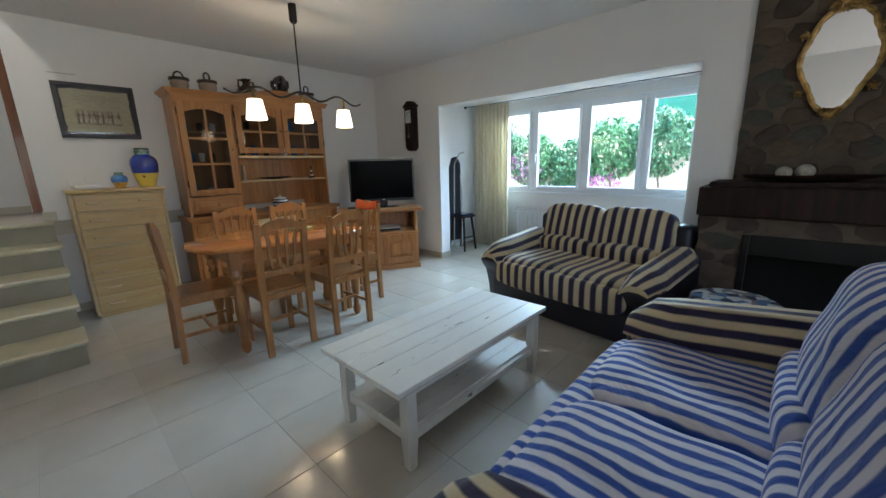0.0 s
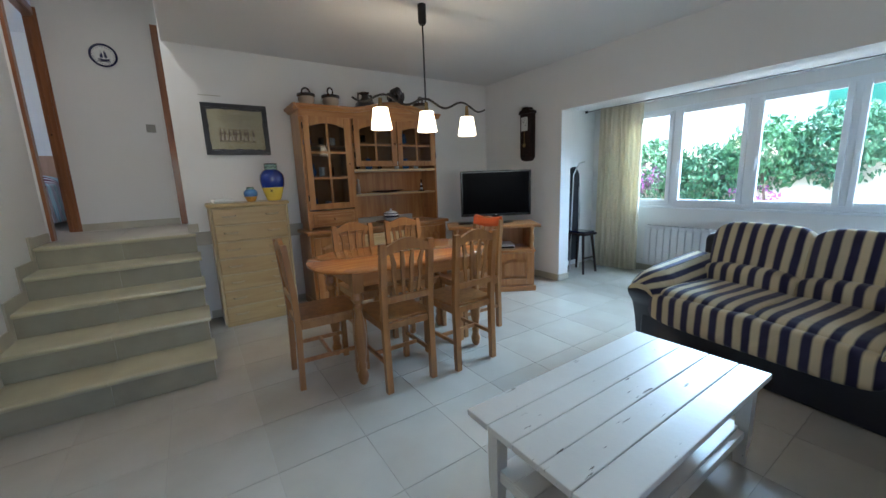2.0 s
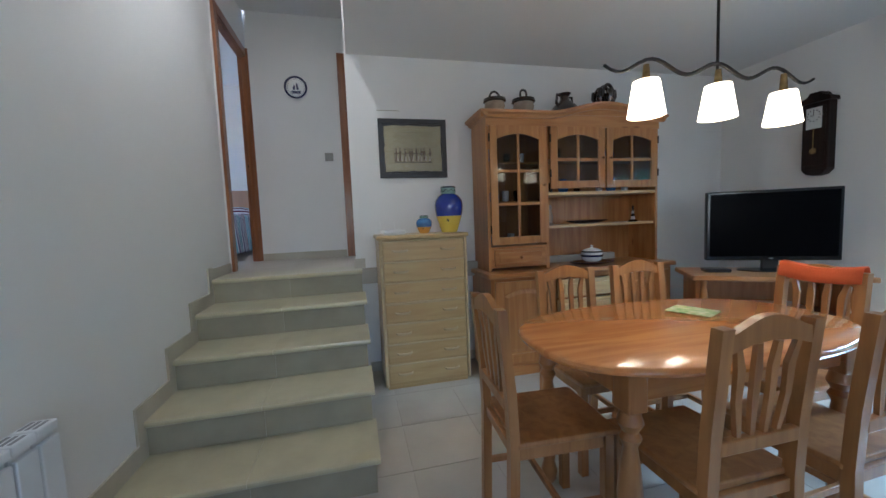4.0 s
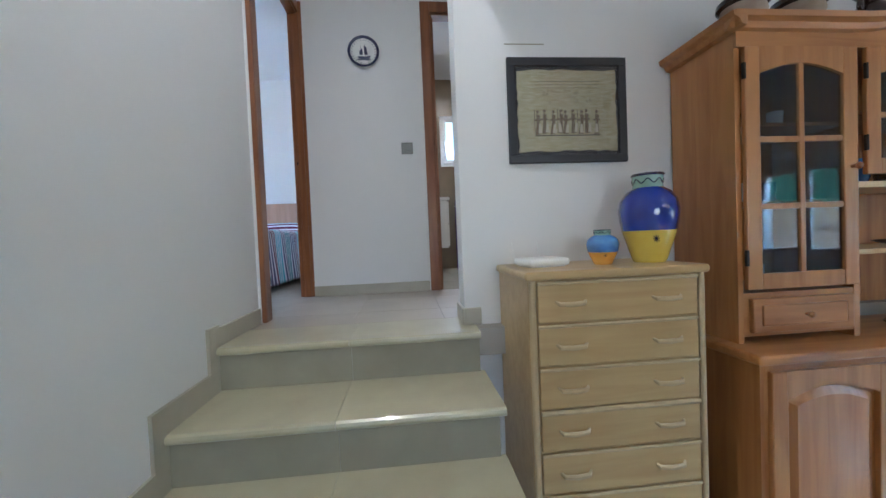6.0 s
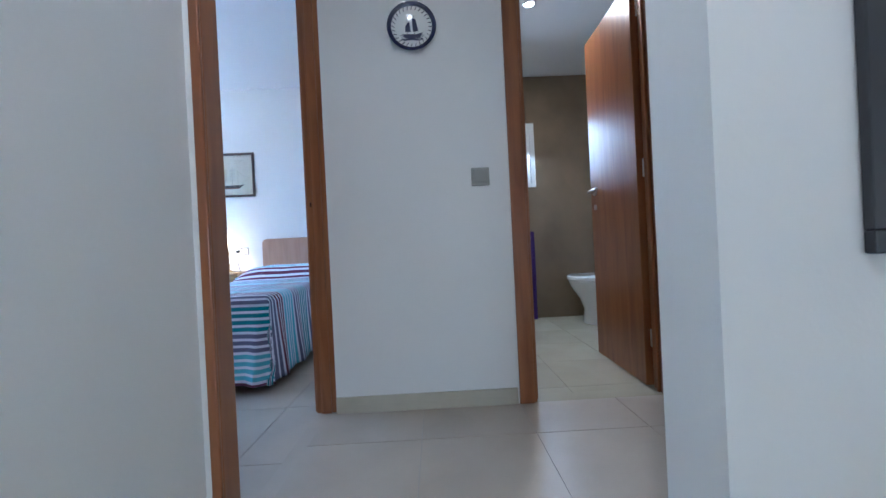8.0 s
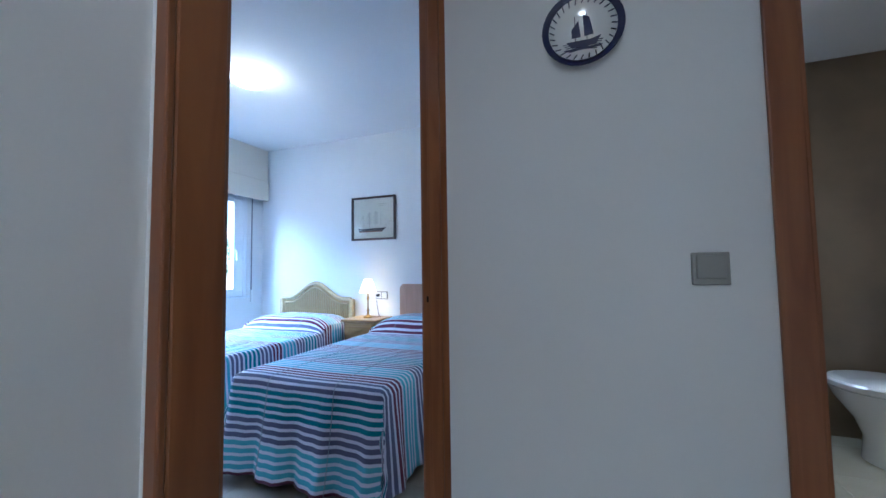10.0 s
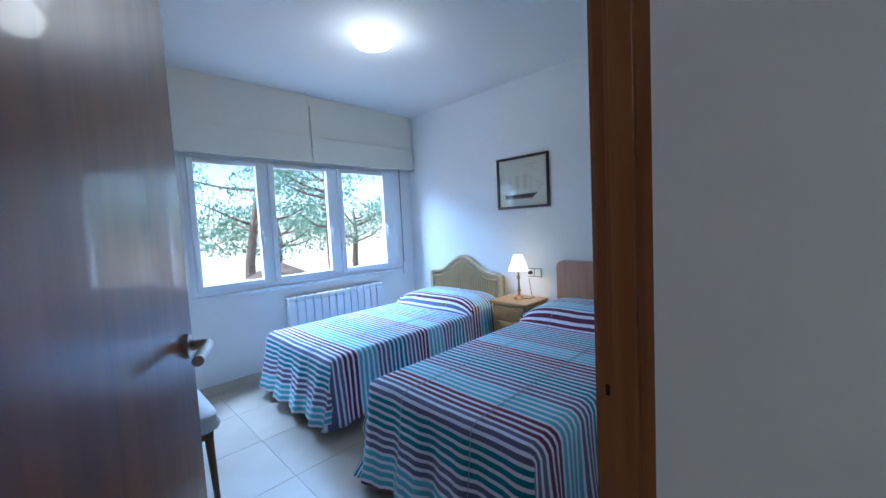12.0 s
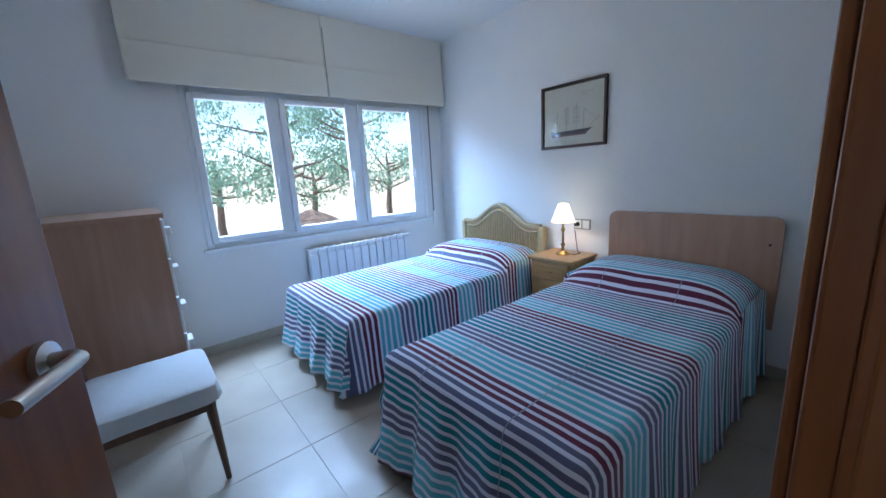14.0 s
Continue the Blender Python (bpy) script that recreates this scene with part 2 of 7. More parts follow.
M_BLACK = mat("black_plastic", (0.008, 0.008, 0.009), 0.22)
M_SCREEN = mat("dark_screen", (0.004, 0.004, 0.005), 0.2)
M_SCREEN.node_tree.nodes["Principled BSDF"].inputs["Specular IOR Level"].default_value = 0.02
M_WHITE = mat("white_lacquer", (0.82, 0.82, 0.80), 0.35)
M_PVC = mat("white_window_plastic", (0.80, 0.82, 0.84), 0.3)
M_PORC = mat("white_porcelain", (0.80, 0.80, 0.78), 0.12, coat=0.5)
M_SHADE = mat("linen_lampshade", (0.85, 0.78, 0.62), 0.9, bump=(300, 0.3), emit=((1, 0.80, 0.52), 1.5))
M_SHADE_S = mat("small_pleated_shade", (0.85, 0.75, 0.55), 0.9, emit=((1, 0.76, 0.42), 0.95))
M_GLOBE = mat("opal_glass", (0.9, 0.9, 0.88), 0.3, emit=((1, 0.95, 0.82), 1.6))
M_SPOT = mat("lit_spot", (0.9, 0.9, 0.88), 0.3, emit=((1, 0.93, 0.8), 5))
M_LEATHER = mat("black_blue_leather", (0.012, 0.012, 0.024), 0.38, bump=(120, 0.25))
M_CURTAIN = mat("cream_curtain", (0.84, 0.79, 0.66), 0.9, bump=(250, 0.3), vary=((0.80, 0.74, 0.60), 3, 0.3))
M_BLIND = mat("cream_blind_cloth", (0.74, 0.70, 0.60), 0.9, bump=(260, 0.3))
CN = M_CURTAIN.node_tree
cb, ctl, cmx = CN.nodes["Principled BSDF"], CN.nodes.new("ShaderNodeBsdfTranslucent"), CN.nodes.new("ShaderNodeMixShader")
ctl.inputs[0].default_value, cmx.inputs[0].default_value = (0.75, 0.66, 0.48, 1), 0.4
CN.links.new(cb.outputs[0], cmx.inputs[1])
CN.links.new(ctl.outputs[0], cmx.inputs[2])
CN.links.new(cmx.outputs[0], CN.nodes["Material Output"].inputs[0])
M_LINEN = mat("white_upholstery", (0.72, 0.74, 0.76), 0.9, bump=(14, 0.5), depth=0.01)
M_BLUE = mat("cobalt_glaze", (0.006, 0.02, 0.22), 0.1, vary=((0.01, 0.04, 0.34), 8, 0.5), coat=0.8)
M_LTBLUE = mat("light_blue_glaze", (0.05, 0.15, 0.42), 0.15, vary=((0.09, 0.24, 0.5), 18, 0.6), coat=0.6)
M_YELLOW = mat("yellow_glaze", (0.72, 0.52, 0.06), 0.15, vary=((0.78, 0.6, 0.1), 10, 0.5), coat=0.6)
M_ORANGE = mat("ochre_glaze", (0.62, 0.30, 0.05), 0.2, vary=((0.7, 0.4, 0.08), 14, 0.5), coat=0.5)
M_GREENG = mat("pale_green_glaze", (0.25, 0.40, 0.33), 0.2, coat=0.5)
M_NAVYG = mat("navy_paint", (0.01, 0.012, 0.06), 0.2, coat=0.5)
M_CLAY = mat("brown_glazed_clay", (0.05, 0.022, 0.014), 0.25, coat=0.6, vary=((0.02, 0.01, 0.008), 12, 0.5))
M_CLAYW = mat("raw_cream_clay", (0.42, 0.34, 0.26), 0.8, bump=(60, 0.3), vary=((0.3, 0.22, 0.16), 12, 0.5))
M_FRAME = mat("slate_picture_frame", (0.035, 0.035, 0.04), 0.45, bump=(40, 0.2))
M_FRAMEB = wood("dark_brown_frame", (0.05, 0.022, 0.014), (0.03, 0.013, 0.01), "Y", knots=False)
M_PAPYRUS = mat("papyrus_sheet", (0.46, 0.43, 0.30), 0.85, vary=((0.36, 0.32, 0.19), 25, 0.6), stretch=(1, 1, 6), bump=(150, 0.3))
M_INK = mat("dark_ink", (0.05, 0.045, 0.04), 0.8)
M_INKR = mat("reddish_ink", (0.22, 0.09, 0.06), 0.8)
M_INKL = mat("faded_ink", (0.30, 0.27, 0.18), 0.8)
M_PAPER = mat("ivory_print_paper", (0.62, 0.60, 0.50), 0.7)
M_STONE_A = mat("brown_fieldstone", (0.06, 0.039, 0.026), 0.85, vary=((0.05, 0.032, 0.022), 9, 0.7), bump=(26, 0.8), depth=0.012)
M_STONE_B = mat("grey_fieldstone", (0.07, 0.052, 0.037), 0.85, vary=((0.045, 0.046, 0.034), 9, 0.7), bump=(30, 0.8), depth=0.012)
M_STONE_C = mat("ochre_fieldstone", (0.095, 0.066, 0.041), 0.85, vary=((0.08, 0.054, 0.036), 9, 0.7), bump=(24, 0.8), depth=0.012)
M_MORTAR = mat("old_mortar", (0.125, 0.095, 0.066), 0.95, vary=((0.09, 0.07, 0.05), 12, 0.5), bump=(70, 0.6), depth=0.008)
M_SOOT = mat("sooted_hearth", (0.012, 0.011, 0.010), 0.95, bump=(30, 0.5))
M_GILT = mat("gilded_plaster", (0.50, 0.34, 0.12), 0.35, 0.85, vary=((0.22, 0.13, 0.05), 30, 0.6), bump=(60, 0.4))
M_MIRROR = mat("mirror", (0.92, 0.92, 0.92), 0.02, 1.0)
M_BATH = tile_mat("brown_bathroom_tile", (0.24, 0.18, 0.11), (0.17, 0.125, 0.078), 0.3, 0.1, 2.5)
M_BATHF = tile_mat("cream_bathroom_tile", (0.52, 0.48, 0.36), (0.46, 0.42, 0.31), 0.25, 0.2, 3)
M_TOWEL = mat("purple_towel", (0.05, 0.02, 0.16), 0.95, bump=(200, 0.6))
M_RAD = mat("white_radiator_enamel", (0.74, 0.75, 0.76), 0.35)
M_RADGAP = mat("slot_shade_and_strap_grey", (0.25, 0.25, 0.26), 0.5)
M_SWITCH = mat("champagne_switch", (0.29, 0.28, 0.25), 0.4)
M_BARK = mat("pine_bark", (0.24, 0.18, 0.14), 0.95, vary=((0.08, 0.05, 0.035), 20, 0.6), bump=(30, 0.8), depth=0.02)
M_LEAF = mat("hedge_leaf", (0.05, 0.15, 0.075), 0.5)
M_LEAF2 = mat("light_leaf", (0.065, 0.19, 0.08), 0.5)
M_NEEDLE = mat("pine_needles", (0.16, 0.27, 0.18), 0.6)
M_FLOWER = mat("magenta_bract", (0.25, 0.045, 0.24), 0.6)
M_FENCE = mat("green_screen_mesh", (0.02, 0.17, 0.13), 0.7, vary=((0.03, 0.24, 0.18), 4, 0.4))
M_RENDER = mat("sunlit_garden_render", (0.74, 0.70, 0.62), 0.9, vary=((0.62, 0.58, 0.5), 3, 0.4), bump=(30, 0.4))
M_GROUND = mat("dry_garden_soil", (0.40, 0.33, 0.24), 0.95, vary=((0.28, 0.24, 0.15), 0.6, 0.5), bump=(20, 0.5))
M_THATCH = mat("thatch", (0.20, 0.14, 0.10), 0.95, vary=((0.10, 0.07, 0.05), 30, 0.5), bump=(60, 0.8), depth=0.02)
NAVY, CREAM, BLUE, WHITE = (0.018, 0.014, 0.05), (0.56, 0.46, 0.28), (0.012, 0.055, 0.29), (0.60, 0.57, 0.60)
M_SOFA_A = stripes("navy_cream_stripe", [NAVY], 0.042, white=CREAM)
M_SOFA_A_UV = stripes("navy_cream_stripe_arm", [NAVY], 0.042, "UV", white=CREAM)
M_SOFA_B = stripes("blue_white_stripe", [BLUE], 0.03, white=WHITE, wrinkle=1.0, waver=0.06)
M_SOFA_B_UV = stripes("navy_cream_stripe_wide", [NAVY], 0.036, "UV", white=CREAM)
TEAL, AQUA, GREY, MAROON = (0.006, 0.21, 0.27), (0.13, 0.46, 0.56), (0.12, 0.12, 0.21), (0.12, 0.012, 0.05)
BED = [MAROON] * 3 + [GREY] * 3 + [TEAL] * 4 + [GREY] * 3 + [AQUA] * 4
M_BED = stripes("multicolour_bedspread", BED, 0.0183, "UV", shift=0.173, white=(0.78, 0.77, 0.86), wrinkle=0.3, fill=0.2, soft=0.03)
M_BED_WINDOW = stripes("multicolour_bedspread_by_window", BED, 0.0183, "UV", shift=0.234, white=(0.78, 0.77, 0.86), wrinkle=0.3, fill=0.2, soft=0.03)


def glass_mat(name, tint=(1, 1, 1)):
    m = bpy.data.materials.new(name)
    m.use_nodes = True
    nt = m.node_tree
    for n in list(nt.nodes):
        nt.nodes.remove(n)
    o = nt.nodes.new("ShaderNodeOutputMaterial")
    mx = nt.nodes.new("ShaderNodeMixShader")
    lw = nt.nodes.new("ShaderNodeLayerWeight")
    lw.inputs[0].default_value = 0.5
    pw = nt.nodes.new("ShaderNodeMath")
    pw.operation, pw.inputs[1].default_value = "POWER", 4
    nt.links.new(lw.outputs[1], pw.inputs[0])
    fr = nt.nodes.new("ShaderNodeMath")
    fr.operation, fr.inputs[1].default_value, fr.inputs[2].default_value = "MULTIPLY_ADD", 0.8, 0.03
    nt.links.new(pw.outputs[0], fr.inputs[0])
    tr = nt.nodes.new("ShaderNodeBsdfTransparent")
    tr.inputs[0].default_value = (*tint, 1)
    gl = nt.nodes.new("ShaderNodeBsdfGlossy")
    gl.inputs["Roughness"].default_value = 0.01
    nt.links.new(fr.outputs[0], mx.inputs[0])
    nt.links.new(tr.outputs[0], mx.inputs[1])
    nt.links.new(gl.outputs[0], mx.inputs[2])
    nt.links.new(mx.outputs[0], o.inputs[0])
    return m


M_GLASS = glass_mat("window_glass")
M_GLASS_D = glass_mat("cabinet_glass", (0.7, 0.72, 0.72))

# ---- mesh helpers ----


def part(name, bm, material, parent=None, label="", smooth=False, kind=""):
    me = bpy.data.meshes.new(name)
    bm.normal_update()
    bm.to_mesh(me)
    bm.free()
    me.materials.append(material)
    if smooth:
        me.shade_smooth()
        me.set_sharp_from_angle(angle=radians(40))
    ob = new(name, me)
    ob.parent = parent
    return tagged(ob, label, kind=kind)


def thing(name, label, category, place=(0, 0, 0), rz=0.0, group=""):
    ob = new(name)
    ob.empty_display_size = 0.1
    ob.matrix_world = pose(*place, 0, 0, rz)
    return tagged(ob, label, category, group)


def box(bm, x0, x1, y0, y1, z0, z1, bev=0.0, seg=2):
    r = bmesh.ops.create_cube(bm, size=1)
    vs = r["verts"]
    for v in vs:
        v.co = Vector(((x0 + x1) / 2 + v.co.x * (x1 - x0), (y0 + y1) / 2 + v.co.y * (y1 - y0), (z0 + z1) / 2 + v.co.z * (z1 - z0)))
    if bev:
        es = list({e for v in vs for e in v.link_edges})
        bmesh.ops.bevel(bm, geom=es, offset=bev, segments=seg, profile=0.5, affect="EDGES")
    return bm


def B(x0, x1, y0, y1, z0, z1, bev=0.0, seg=2):
    return box(bmesh.new(), x0, x1, y0, y1, z0, z1, bev, seg)


def rings(bm, rs, closed=True, caps=True, uv=False, ring_uv=True):
    """Joins rings of points, each a list of Vectors, into a skin; uv: u is the length round the ring, or along the rings."""
    lay = bm.loops.layers.uv.verify() if uv else None
    vv = [[bm.verts.new(p) for p in r] for r in rs]
    n = len(rs[0])
    us = []
    for r in rs:
        u = [0.0]
        for i in range(1, n + 1):
            u.append(u[-1] + (Vector(r[i % n]) - Vector(r[i - 1])).length)
        us.append(u)
    al = [[0.0] * n]
    for j in range(1, len(rs)):
        al.append([al[-1][i] + (Vector(rs[j][i]) - Vector(rs[j - 1][i])).length for i in range(n)])
    for j in range(len(rs) - 1):
        for i in range(n if closed else n - 1):
            k = (i + 1) % n
            f = bm.faces.new((vv[j][i], vv[j][k], vv[j + 1][k], vv[j + 1][i]))
            if uv:
                for lp, (a, c) in zip(f.loops, ((j, i), (j, i + 1), (j + 1, i + 1), (j + 1, i))):
                    lp[lay].uv = (us[a][c], al[a][c % n]) if ring_uv else (al[a][c % n], us[a][c])
    if caps and closed:
        bm.faces.new(list(reversed(vv[0])))
        bm.faces.new(vv[-1])
    return bm


def lathe(bm, prof, at=(0, 0, 0), seg=20, axis="z", capped=True):
    """Turns a profile of (radius, height) about an axis through at."""
    rs = []
    for r, h in prof:
        ring = []
        for i in range(seg):
            a = 2 * math.pi * i / seg
            c, s = math.cos(a) * r, math.sin(a) * r
            p = {"z": (c, s, h), "x": (h, c, s), "y": (c, h, -s)}[axis]
            ring.append(Vector(p) + Vector(at))
        rs.append(ring)
    return rings(bm, rs, caps=capped)


def tube(bm, pts, r, seg=8):
    """A round bar along points; r: a radius or one for each point."""
    pts = [Vector(p) for p in pts]
    rad = r if isinstance(r, (list, tuple)) else [r] * len(pts)
    rs = []
    for i, p in enumerate(pts):
        d = (pts[min(i + 1, len(pts) - 1)] - pts[max(i - 1, 0)]).normalized()
        a = d.orthogonal().normalized() if i == 0 else (prev - d * prev.dot(d)).normalized()
        prev = a
        c = d.cross(a)
        rs.append([p + (a * math.cos(t) + c * math.sin(t)) * rad[i] for t in [2 * math.pi * k / seg for k in range(seg)]])
    return rings(bm, rs)


def prism(bm, outline, lo, hi, plane="yz"):
    """Pushes a flat outline out between lo and hi; plane: the two axes that the outline is given in."""
    def p3(a, c, h):
        return {"yz": (h, a, c), "xz": (a, h, c), "xy": (a, c, h)}[plane]
    v0 = [bm.verts.new(p3(a, c, lo)) for a, c in outline]
    v1 = [bm.verts.new(p3(a, c, hi)) for a, c in outline]
    n = len(outline)
    fs = [bm.faces.new(list(reversed(v0))), bm.faces.new(v1)]
    for i in range(n):
        fs.append(bm.faces.new((v0[i], v0[(i + 1) % n], v1[(i + 1) % n], v1[i])))
    bmesh.ops.recalc_face_normals(bm, faces=fs)
    return bm


def cushion(bm, cx, cy, cz, sx, sy, sz, e=0.45, n=10, sag=0.0):
    """A stuffed pad with full edges."""
    r = bmesh.ops.create_cube(bm, size=2)
    bmesh.ops.subdivide_edges(bm, edges=list({ed for v in r["verts"] for ed in v.link_edges}), cuts=n, use_grid_fill=True)
    for v in [v for v in bm.verts if not v.tag]:
        x, y, z = v.co
        k = (abs(x) ** (2 / e) + abs(y) ** (2 / e) + abs(z) ** (2 / e)) ** (-e / 2)
        x, y, z = x * k, y * k, z * k
        v.co = Vector((cx + x * sx / 2, cy + y * sy / 2, cz + z * sz / 2 - sag * (1 - x * x) * (1 - y * y)))
        v.tag = True
    return bm


def slab(name, axis, lo, hi, a0, a1, z0, z1, holes, material, label="", kind="structure"):
    """A wall with openings through it. axis: the axis across it, from lo to hi; a0 to a1 its run; holes: (a, a, z, z)."""
    A = sorted({a0, a1, *[min(max(v, a0), a1) for h in holes for v in h[:2]]})
    Z = sorted({z0, z1, *[min(max(v, z0), z1) for h in holes for v in h[2:]]})
    bm = bmesh.new()

    def solid(i, j):
        if not (0 <= i < len(A) - 1 and 0 <= j < len(Z) - 1):
            return False
        a, z = (A[i] + A[i + 1]) / 2, (Z[j] + Z[j + 1]) / 2
        return not any(h[0] < a < h[1] and h[2] < z < h[3] for h in holes)

    def P(h, a, z):
        return bm.verts.new((h, a, z) if axis == "x" else (a, h, z))

    def quad(*ps):
        bm.faces.new([P(*p) for p in ps])
    for i in range(len(A) - 1):
        for j in range(len(Z) - 1):
            if not solid(i, j):
                continue
            a, c, z, w = A[i], A[i + 1], Z[j], Z[j + 1]
            quad((hi, a, z), (hi, c, z), (hi, c, w), (hi, a, w))
            quad((lo, a, z), (lo, a, w), (lo, c, w), (lo, c, z))
            if not solid(i - 1, j):
                quad((lo, a, z), (hi, a, z), (hi, a, w), (lo, a, w))
            if not solid(i + 1, j):
                quad((lo, c, z), (lo, c, w), (hi, c, w), (hi, c, z))
            if not solid(i, j - 1):
                quad((lo, a, z), (lo, c, z), (hi, c, z), (hi, a, z))
            if not solid(i, j + 1):
                quad((lo, a, w), (hi, a, w), (hi, c, w), (lo, c, w))
    bmesh.ops.remove_doubles(bm, verts=bm.verts, dist=1e-5)
    bmesh.ops.recalc_face_normals(bm, faces=bm.faces)
    return part(name, bm, material, None, label, kind=kind)


# ---- the building ----
# Living room: x -5.17 to 1.4, y -0.6 to 4.01; stair along y -0.6 to 0.44; upper floor at z = H.
DA0, DA1, DTOP = -6.367, -5.54, H + 2.07
BC0, BC1 = 0.38, 1.03
slab("wall_stair_side", "y", -0.70, -0.60, -5.475, 1.4, 0, 3.5, [], M_WALL)
slab("wall_bedroom_door", "y", -0.63, -0.575, -6.42, -5.475, 0, 3.5, [(DA0, DA1, H - 0.01, DTOP)], M_WALL)
slab("wall_picture", "x", -5.33, -5.17, 0.397, 4.01, 0, 3.35, [], M_WALL)
slab("wall_switch", "x", -6.42, -6.33, -0.535, 2.6, H, 3.5, [(BC0, BC1, H - 0.01, DTOP)], M_WALL)
slab("wall_beam", "y", 4.01, 4.18, -5.33, 1.4, 0, 2.6, [(-3.87, -1.10, 0, 1.97)], M_WALL)
slab("wall_east", "x", 1.4, 1.55, -0.69, 4.18, 0, 3.5, [(-0.2, 1.9, 0.8, 2.2)], M_WALL)
slab("wall_alcove_west", "x", -4.45, -4.3, 4.18, 5.26, 0, 2.2, [], M_WALL)
slab("wall_alcove_east", "x", -1.02, -0.9, 4.18, 5.26, 0, 2.2, [], M_WALL)
slab("wall_alcove_window", "y", 5.26, 5.46, -4.45, -0.9, 0, 2.4, [(-3.74, -1.14, 0.84, 1.99)], M_WALL)
slab("wall_bedroom_head", "x", -8.77, -8.62, -4.0, -0.60, 0, 3.5, [], M_WALL)
slab("wall_bedroom_window", "y", -3.945, -3.785, -8.62, -5.33, 0, 3.5, [(-8.40, -6.33, 1.66, 2.80)], M_WALL)
slab("wall_bedroom_east", "x", -5.45, -5.33, -3.785, -0.63, 0, 3.5, [], M_WALL)
slab("wall_bedroom_hall", "y", -0.645, -0.55, -8.62, -6.42, H, 3.5, [], M_WALL)
slab("wall_hall_end", "y", 2.6, 2.72, -8.5, -5.33, 0, 3.5, [], M_WALL)
slab("wall_bath_back", "x", -8.42, -8.28, -0.1, 2.6, H, 3.4, [(0.62, 0.99, 2.16, 2.80)], M_BATH)
slab("wall_bath_side", "y", -0.1, 0.12, -8.28, -6.42, H, 3.4, [], M_BATH)
part("ceiling", B(-5.33, 1.4, 0.41, 4.18, 2.5, 2.62), M_CEIL, kind="structure")
part("ceiling_stairwell", B(-6.33, 1.4, -0.60, 2.6, 3.35, 3.45), M_CEIL, kind="structure")
part("ceiling_bedroom", B(-8.62, -5.45, -3.785, -0.63, 3.40, 3.5), M_CEIL, kind="structure")
part("ceiling_bathroom", B(-8.28, -6.42, 0.12, 2.6, 3.26, 3.4), M_CEIL, kind="structure")
part("ceiling_alcove", B(-4.3, -1.02, 4.18, 5.26, 2.10, 2.2), M_CEIL, kind="structure")
part("wall_stairwell_edge", B(-5.17, 1.4, 0.41, 0.47, 2.62, 3.35), M_WALL, kind="structure")
part("floor_screed", B(-5.33, 1.4, -0.69, 5.46, -0.12, -0.0025), M_GROUT, kind="structure")
part("upper_floor_screed", B(-8.62, -5.10, -4.0, 2.72, H - 0.12, H - 0.003), M_GROUT, kind="structure")


def skirt(x0, x1, y0, y1, z):
    return part("baseboard", B(x0, x1, y0, y1, z, z + 0.075, 0.002, 1), M_PLINTH, kind="structure")


skirt(-5.17, -5.158, 0.47, 4.0, 0)
skirt(-5.16, -3.87, 3.998, 4.01, 0)
skirt(-3.872, -3.86, 4.0, 4.19, 0)
skirt(-3.86, -1.0, 5.248, 5.26, 0)
skirt(-3.62, 1.4, -0.60, -0.588, 0)
skirt(-6.33, -6.318, -0.534, BC0 - 0.07, H)
skirt(-6.33, -6.318, BC1 + 0.075, 2.6, H)
skirt(-5.342, -5.33, 0.397, 2.6, H)
skirt(-5.342, -5.158, 0.385, 0.397, H)
skirt(-5.17, -5.158, 0.397, 0.47, H)
skirt(-5.47, -5.03, -0.60, -0.588, H)
skirt(-8.62, -8.608, -3.785, -0.635, H)
skirt(-8.60, -5.46, -3.785, -3.773, H)
skirt(-5.462, -5.45, -3.75, -1.5, H)


# ---- doors ----
def door_frame(name, label, axis, wall_lo, wall_hi, a0, a1, top, z0):
    """Lining and architraves round a doorway; axis: the axis across the wall."""
    t = thing(name, label, "door frame", (0, 0, 0))
    tagged(t, kind="structure")

    def bar(nm, lo, hi, a, c, z, w, bev=0.004):
        b = B(lo, hi, a, c, z, w, bev) if axis == "x" else B(a, c, lo, hi, z, w, bev)
        part(nm, b, M_DOOR, t)
    bar("lining", wall_lo, wall_hi, a0, a0 + 0.022, z0, top - 0.022)
    bar("lining", wall_lo, wall_hi, a1 - 0.022, a1, z0, top - 0.022)
    bar("lining", wall_lo, wall_hi, a0, a1, top - 0.022, top)
    for lo, hi in ((wall_hi, wall_hi + 0.014), (wall_lo - 0.014, wall_lo)):
        bar("architrave", lo, hi, a0 - 0.062, a0 + 0.008, z0, top + 0.07)
        bar("architrave", lo, hi, a1 - 0.008, a1 + 0.062, z0, top + 0.07)
        bar("architrave", lo, hi, a0 + 0.008, a1 - 0.008, top - 0.008, top + 0.07)
    m = (wall_lo + wall_hi) / 2
    bar("door_stop", m - 0.005, m + 0.012, a0 + 0.022, a0 + 0.034, z0, top - 0.022, 0.002)
    bar("door_stop", m - 0.005, m + 0.012, a1 - 0.034, a1 - 0.022, z0, top - 0.022, 0.002)
    return t


